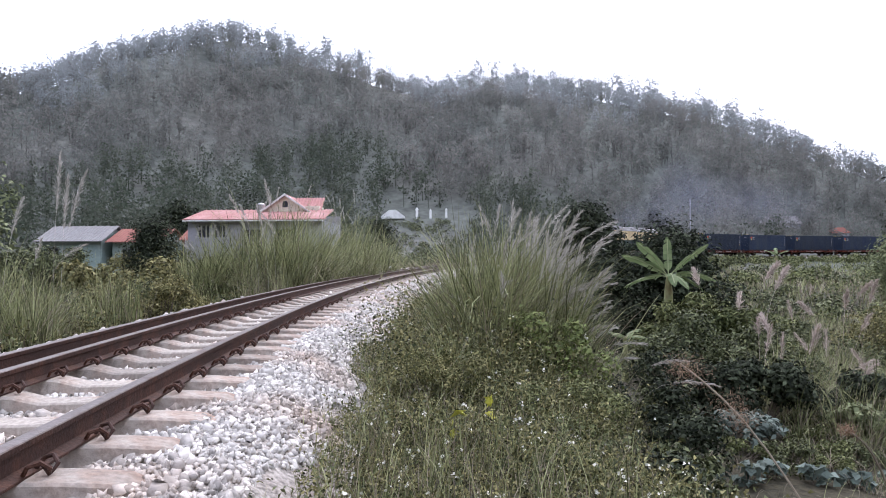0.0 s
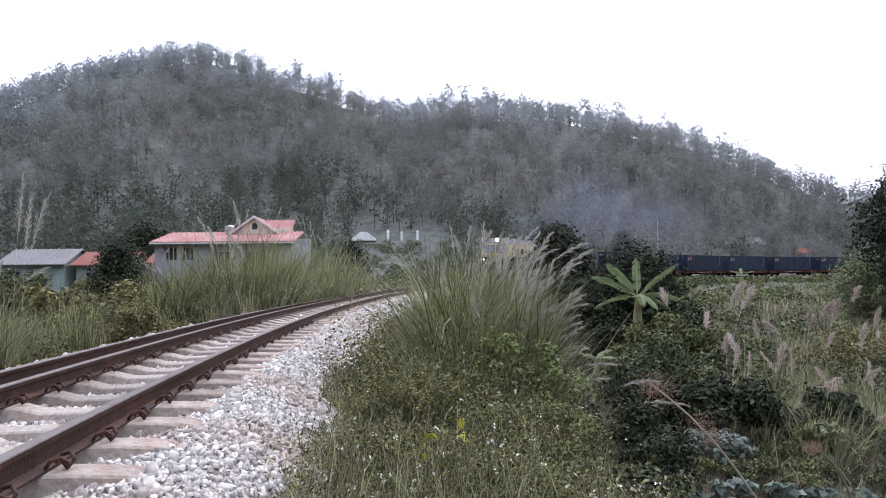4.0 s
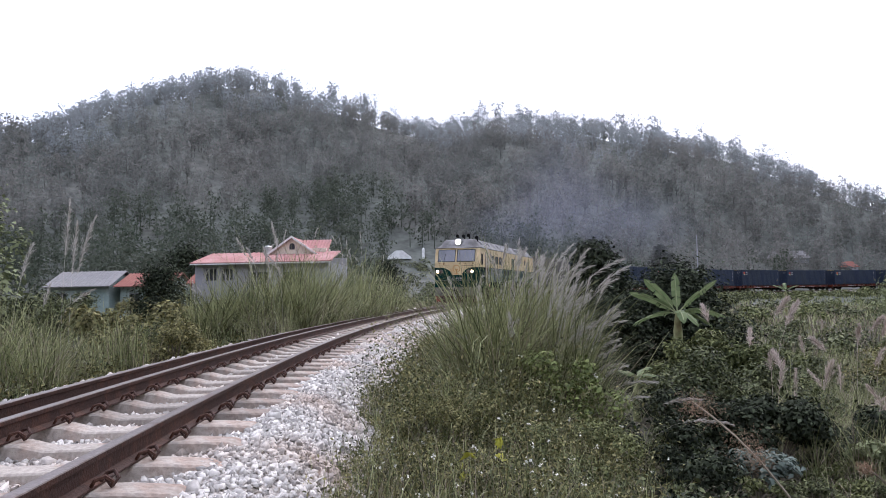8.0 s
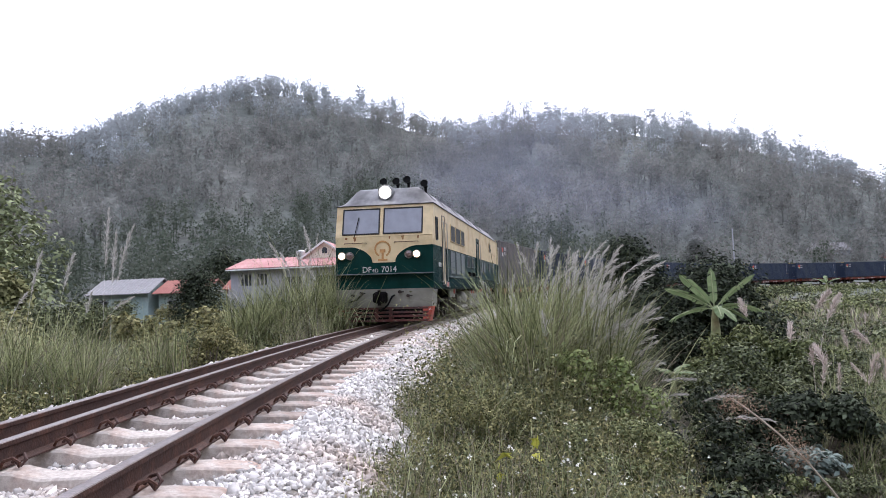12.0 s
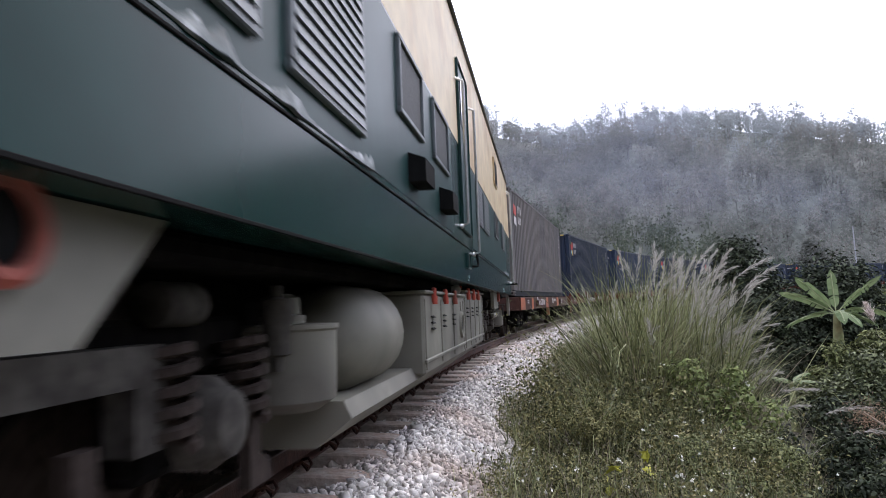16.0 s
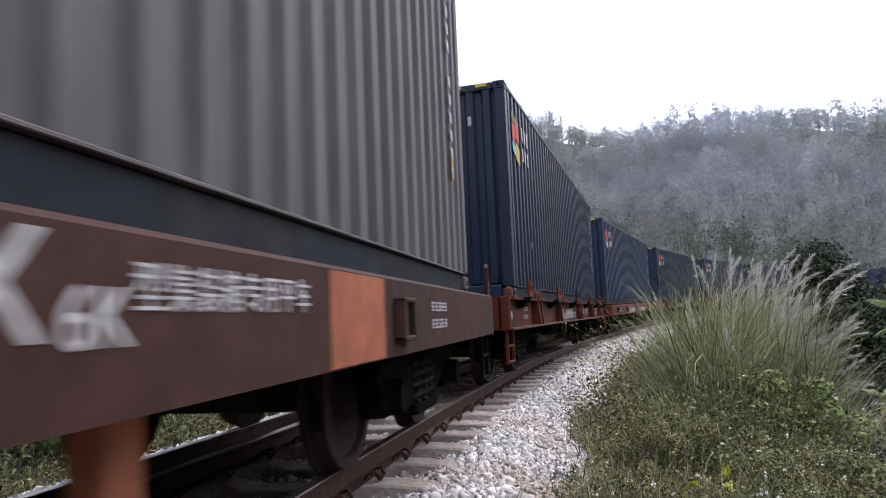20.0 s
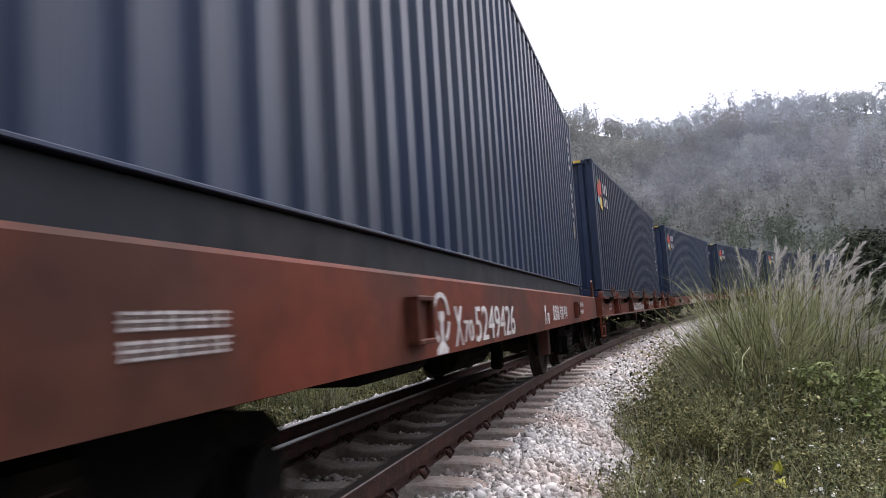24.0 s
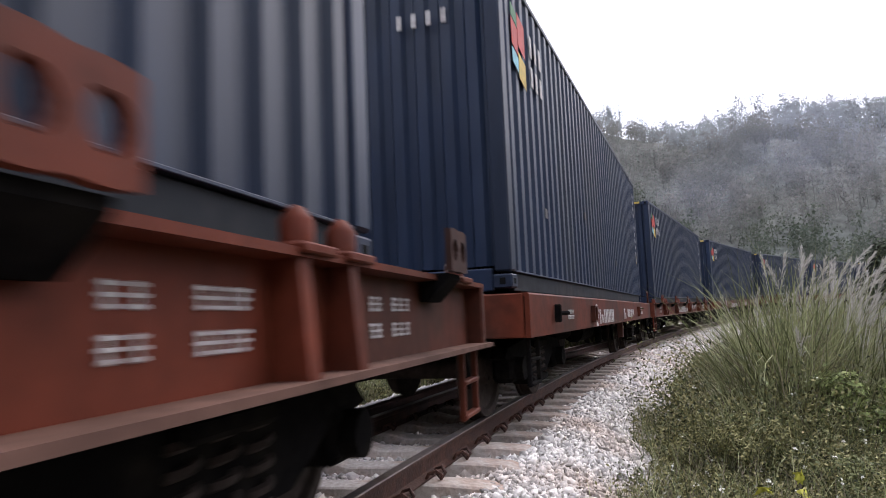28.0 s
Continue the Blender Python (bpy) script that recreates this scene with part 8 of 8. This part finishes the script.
def dry_stalk(seed, foot, tip, heads, label):
    """A leaning dry stalk with airy tufts."""
    rng = np.random.default_rng(seed)
    th = thing("dry_stalk", label, "grass")
    a, b = Vector(foot), Vector(tip)
    g = Geo()
    pts = [a.lerp(b, k / 6) + Vector((0, 0, 0.10 * math.sin(math.pi * k / 6))) for k in range(7)]
    g.tube(pts, 0.006, 5)
    part("stem", g, M["blade_dry"], th)
    cs = []
    for t, r in heads:
        c = a.lerp(b, t) + Vector((0, 0, 0.10 * math.sin(math.pi * t)))
        cs.append(np.array(tuple(c))[None] + rng.normal(size=(520, 3)) * r * np.array([1, 1, 0.8]))
    v, f = leaf_arrays(rng, np.vstack(cs), 0.016, 0.2, 0.16)
    part("tuft", big_mesh("tuft", v, f, M["tuft"]), None, th)


dry_stalk(131, (1.95, 3.7, -0.65), (1.38, 4.15, 0.14), ((0.98, 0.05), (0.9, 0.06), (0.62, 0.055), (0.52, 0.045)), "leaning dry grass stalk with brown tufts")
dry_stalk(132, (2.5, 3.9, -0.65), (2.05, 3.6, -0.12), ((0.98, 0.02),), "bare pale dry grass stalk")
dry_stalk(133, (3.1, 3.6, -0.7), (3.05, 3.9, 0.55), ((0.99, 0.07), (0.8, 0.06), (0.6, 0.05)), "upright dry grass stalk with brown tufts")

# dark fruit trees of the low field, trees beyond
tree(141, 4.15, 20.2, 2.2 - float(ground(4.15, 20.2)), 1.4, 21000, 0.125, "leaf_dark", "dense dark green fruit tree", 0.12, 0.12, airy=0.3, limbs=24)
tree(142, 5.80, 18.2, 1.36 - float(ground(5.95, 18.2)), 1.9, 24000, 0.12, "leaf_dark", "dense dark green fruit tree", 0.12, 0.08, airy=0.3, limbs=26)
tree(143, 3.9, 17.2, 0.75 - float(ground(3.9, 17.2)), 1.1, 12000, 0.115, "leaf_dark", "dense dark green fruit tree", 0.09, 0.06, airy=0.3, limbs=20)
tree(144, 27.2, 37, 9.2, 3.6, 15000, 0.22, "leaf_dark", "tall dark tree with airy upper branches", 0.2, 0.3, airy=0.9, limbs=22)
tree(145, 28.6, 43, 4.4, 3.0, 15000, 0.17, "leaf_light", "rounded light green tree beyond the field", 0.14, 0.12, airy=0.4, limbs=20)
tree(146, 30, 34, 9.5, 4.0, 5000, 0.26, "leaf_dark", "tall dark tree with airy upper branches", 0.22, 0.3, airy=0.9, limbs=20)
tree(147, -16.2, 38, 3.5, 2.0, 10000, 0.17, "leaf_dark", "round dark green tree beside the house", 0.13, 0.1, airy=0.3, limbs=20)
for i, (x, y, h, r, m) in enumerate(((-23.8, 32, 8.2, 3.6, "leaf_light"), (-29, 31, 8.8, 4.0, "leaf_light"), (-32, 36, 9, 4, "leaf_light"), (-20.0, 27, 3.3, 1.6, "leaf_yellow"), (-24.5, 24.5, 5.2, 2.8, "leaf_light"), (-36, 42, 10, 4.4, "leaf_shade"),
                                     (-12, 62, 5, 3, "leaf_dark"), (-20, 66, 6, 3.4, "leaf_dark"), (36, 122, 9.5, 3.6, "leaf_scrub"), (-28, 72, 7, 3.5, "leaf_dark"),
                                     (-16, 74, 6, 3.2, "leaf_shade"))):
    tree(150 + i, x, y, h, r, 5200, 0.26 + 0.0015 * y, m, "broad-crowned green tree in the valley", 0.16, 0.15, airy=0.5, limbs=20)
tree(170, -34, 47, 13.5, 2.0, 420, 0.24, "leaf_wood", "slender tall tree with sparse leaves", 0.12, 0.45, airy=0.5, limbs=14)


def banana_leaf(g, gm, root, az, rise, length, width, droop, twist=0.0):
    """One arching leaf blade, V-folded along its midrib, with torn edges."""
    d = Vector((math.cos(az), math.sin(az), 0))
    sd = Vector((-math.sin(az), math.cos(az), 0))
    sd = Matrix.Rotation(twist, 3, (d * math.cos(rise) + Vector((0, 0, math.sin(rise)))).normalized()) @ sd
    n = 14
    ctr = []
    for k in range(n + 1):
        t = k / n
        ctr.append(Vector(root) + d * (length * t * math.cos(rise) * (1 + 0.15 * t)) + Vector((0, 0, length * (t * math.sin(rise) - droop * t * t))))
    gm.tube(ctr[:-1], 0.013, 5)
    rng = random.Random(int(az * 1000) + 7)
    for k in range(1, n):
        t0, t1 = k / n, (k + 1) / n
        for s in (-1, 1):
            def w(t):
                return width * 0.5 * min(1.0, max(0.0, (t - 0.14) / 0.16)) ** 0.6 * min(1.0, max(0.0, (1 - t) / 0.2)) ** 0.55
            tear = rng.uniform(0.03, 0.10) if rng.random() < 0.3 else 0.0
            a, b = ctr[k], ctr[k + 1].lerp(ctr[k], tear)
            lift = 0.18
            o0 = a + sd * (s * w(t0)) + Vector((0, 0, -w(t0) * lift * (0.4 + t0)))
            o1 = b + sd * (s * w(t1)) + Vector((0, 0, -w(t1) * lift * (0.4 + t1) - (rng.uniform(0.01, 0.05) if tear else 0)))
            g.add([a, b, o1, o0], [(0, 1, 2, 3)])


def build_banana(x, y, z, scale, leaves, name="banana_plant", label="banana plant with arching bright green leaves"):
    b = thing(name, label, "banana plant")
    gz = float(ground(x, y))
    st = Geo().lathe((x, y, gz - 0.1), (0, 0, 1), [(0, 0.13 * scale), (z - gz - 0.3, 0.10 * scale), (z - gz, 0.06 * scale), (z - gz + 0.1, 0.03)], 12)
    part("stem", st, M["stem"], b, "", True)
    for az, rise, ln, w, dr, *tw in leaves:
        g, gm = Geo(), Geo()
        banana_leaf(g, gm, (x, y, z - 0.05), math.radians(az), math.radians(rise), ln * scale, 0.82 * w * scale, dr, radians(tw[0]) if tw else 0.0)
        lf = part("leaf", g, M["banana"], b)
        part("midrib", gm, M["banana_mid"], lf)


build_banana(4.75, 15.0, 0.35, 0.92, ((180, 40, 1.25, 0.25, 0.22, 48), (172, 58, 1.2, 0.28, 0.14, 52), (85, 84, 0.97, 0.26, 0.0, 12), (4, 48, 1.3, 0.26, 0.14, -48), (-6, 26, 1.05, 0.28, 0.52, -35), (186, 16, 1.0, 0.26, 0.52, 38),
                                          (-95, 40, 0.75, 0.24, 0.9, 10), (-70, 25, 0.7, 0.24, 0.8, 0), (-20, 20, 0.7, 0.24, 0.75, -40)))
build_banana(3.3, 13.0, -0.75, 0.6, ((150, 35, 1.0, 0.3, 0.4), (40, 40, 1.0, 0.3, 0.4), (-60, 30, 1.0, 0.3, 0.4), (-130, 40, 0.9, 0.3, 0.4)), label="young banana plant among shrubs")
shrub(85, 4.45, 13.7, 1.15, 0.7, 0.05 - float(ground(4.45, 13.7)), 9000, 0.105, "leaf_mid", "leafy green shrub round the banana stem", slim=0.34)
shrub(86, 5.6, 13.2, 0.95, 0.7, -0.10 - float(ground(5.6, 13.2)), 7000, 0.105, "leaf_mid", "leafy green shrub round the banana stem", slim=0.34)
tree(148, -6.1, 62, 4.4, 1.9, 3600, 0.24, "leaf_dark", "round dark green tree beside the railway", 0.12, 0.12, airy=0.3, limbs=18)
build_banana(34, 72, 0.6, 1.2, ((0, 40, 1.3, 0.4, 0.3), (70, 60, 1.3, 0.4, 0.3), (140, 45, 1.3, 0.4, 0.3), (220, 40, 1.3, 0.4, 0.3), (300, 40, 1.3, 0.4, 0.3)))


# ---- diesel smoke: thin bulged sheets that face the camera ----
def wisp_mesh(seed):
    """A bulged, wavy sheet of smoke."""
    rng = np.random.default_rng(seed)
    nu, nr = 32, 10
    ph = rng.uniform(0, 6.28, 6)
    g = Geo()
    g.v.append((0, -0.5, 0))
    for j in range(1, nr + 1):
        r = j / nr
        for i in range(nu):
            a = 2 * math.pi * i / nu
            g.v.append((r * math.cos(a), -0.5 * (1 - r * r) + 0.12 * r * math.sin(3 * a + ph[0]) + 0.08 * math.sin(5 * r + 2 * a + ph[1]), r * math.sin(a)))
    g.f += [(0, 1 + i, 1 + (i + 1) % nu) for i in range(nu)]
    for j in range(nr - 1):
        for i in range(nu):
            g.f.append((1 + j * nu + i, 1 + (j + 1) * nu + i, 1 + (j + 1) * nu + (i + 1) % nu, 1 + j * nu + (i + 1) % nu))
    me = g.mesh("smoke_wisp", M["smoke"])
    me.shade_smooth()
    return me


PUFFS = []
# metres behind the engine's front, height, size, second at which it stops following, sideways, drift
for i, (back, z, size, stop, lat, drift) in enumerate(((11, 6.2, (4.0, 2.5, 2.6), 13.0, 1.0, 0.05), (19, 7.5, (6.5, 4.0, 4.6), 12.0, 4.0, 0.25), (30, 9.0, (9.0, 5.0, 7.0), 11.0, 5.0, 0.35), (44, 10.5, (12.0, 5.0, 7.0), 9.5, 6.0, 0.45), (58, 10.0, (13.0, 5.0, 6.5), 8.0, 8.0, 0.4), (25, 12.0, (8.0, 4.0, 6.0), 12.5, 8.0, 0.4))):
    ob = new("smoke_wisp", wisp_mesh(200 + i))
    ob.scale = size
    tagged(ob, "thin bluish diesel smoke drifting over the train", "smoke", "smoke wisps")
    PUFFS.append((ob, back, z, stop, lat, drift))


def puff_pose(t, back, z, stop, lat, drift):
    late = max(0.0, t - stop)
    s = front_at(min(t, stop)) + back + 0.9 * late
    p = track(s, 0.75 - lat * 0.4)
    return pose(p.x, p.y, z + drift * late, 0, 0, -0.35 * math.degrees(HEAD0 + s / RADIUS))


# ---- what moves ----
def motions():
    times = [i * 0.5 for i in range(57)]
    for ob, back, d in TRAIN:
        walk(ob, [(t, vehicle_pose(front_at(t) + back, d)) for t in times])
    for ob, back, z, stop, lat, drift in PUFFS:
        walk(ob, [(t, puff_pose(t, back, z, stop, lat, drift)) for t in times])
    fine = [i / 10 for i in range(281)]
    for wheel, at, r in SPINNING:
        walk(wheel, [(t, pose(*at, math.degrees((front_at(0) - front_at(t)) / r))) for t in fine])


motions()
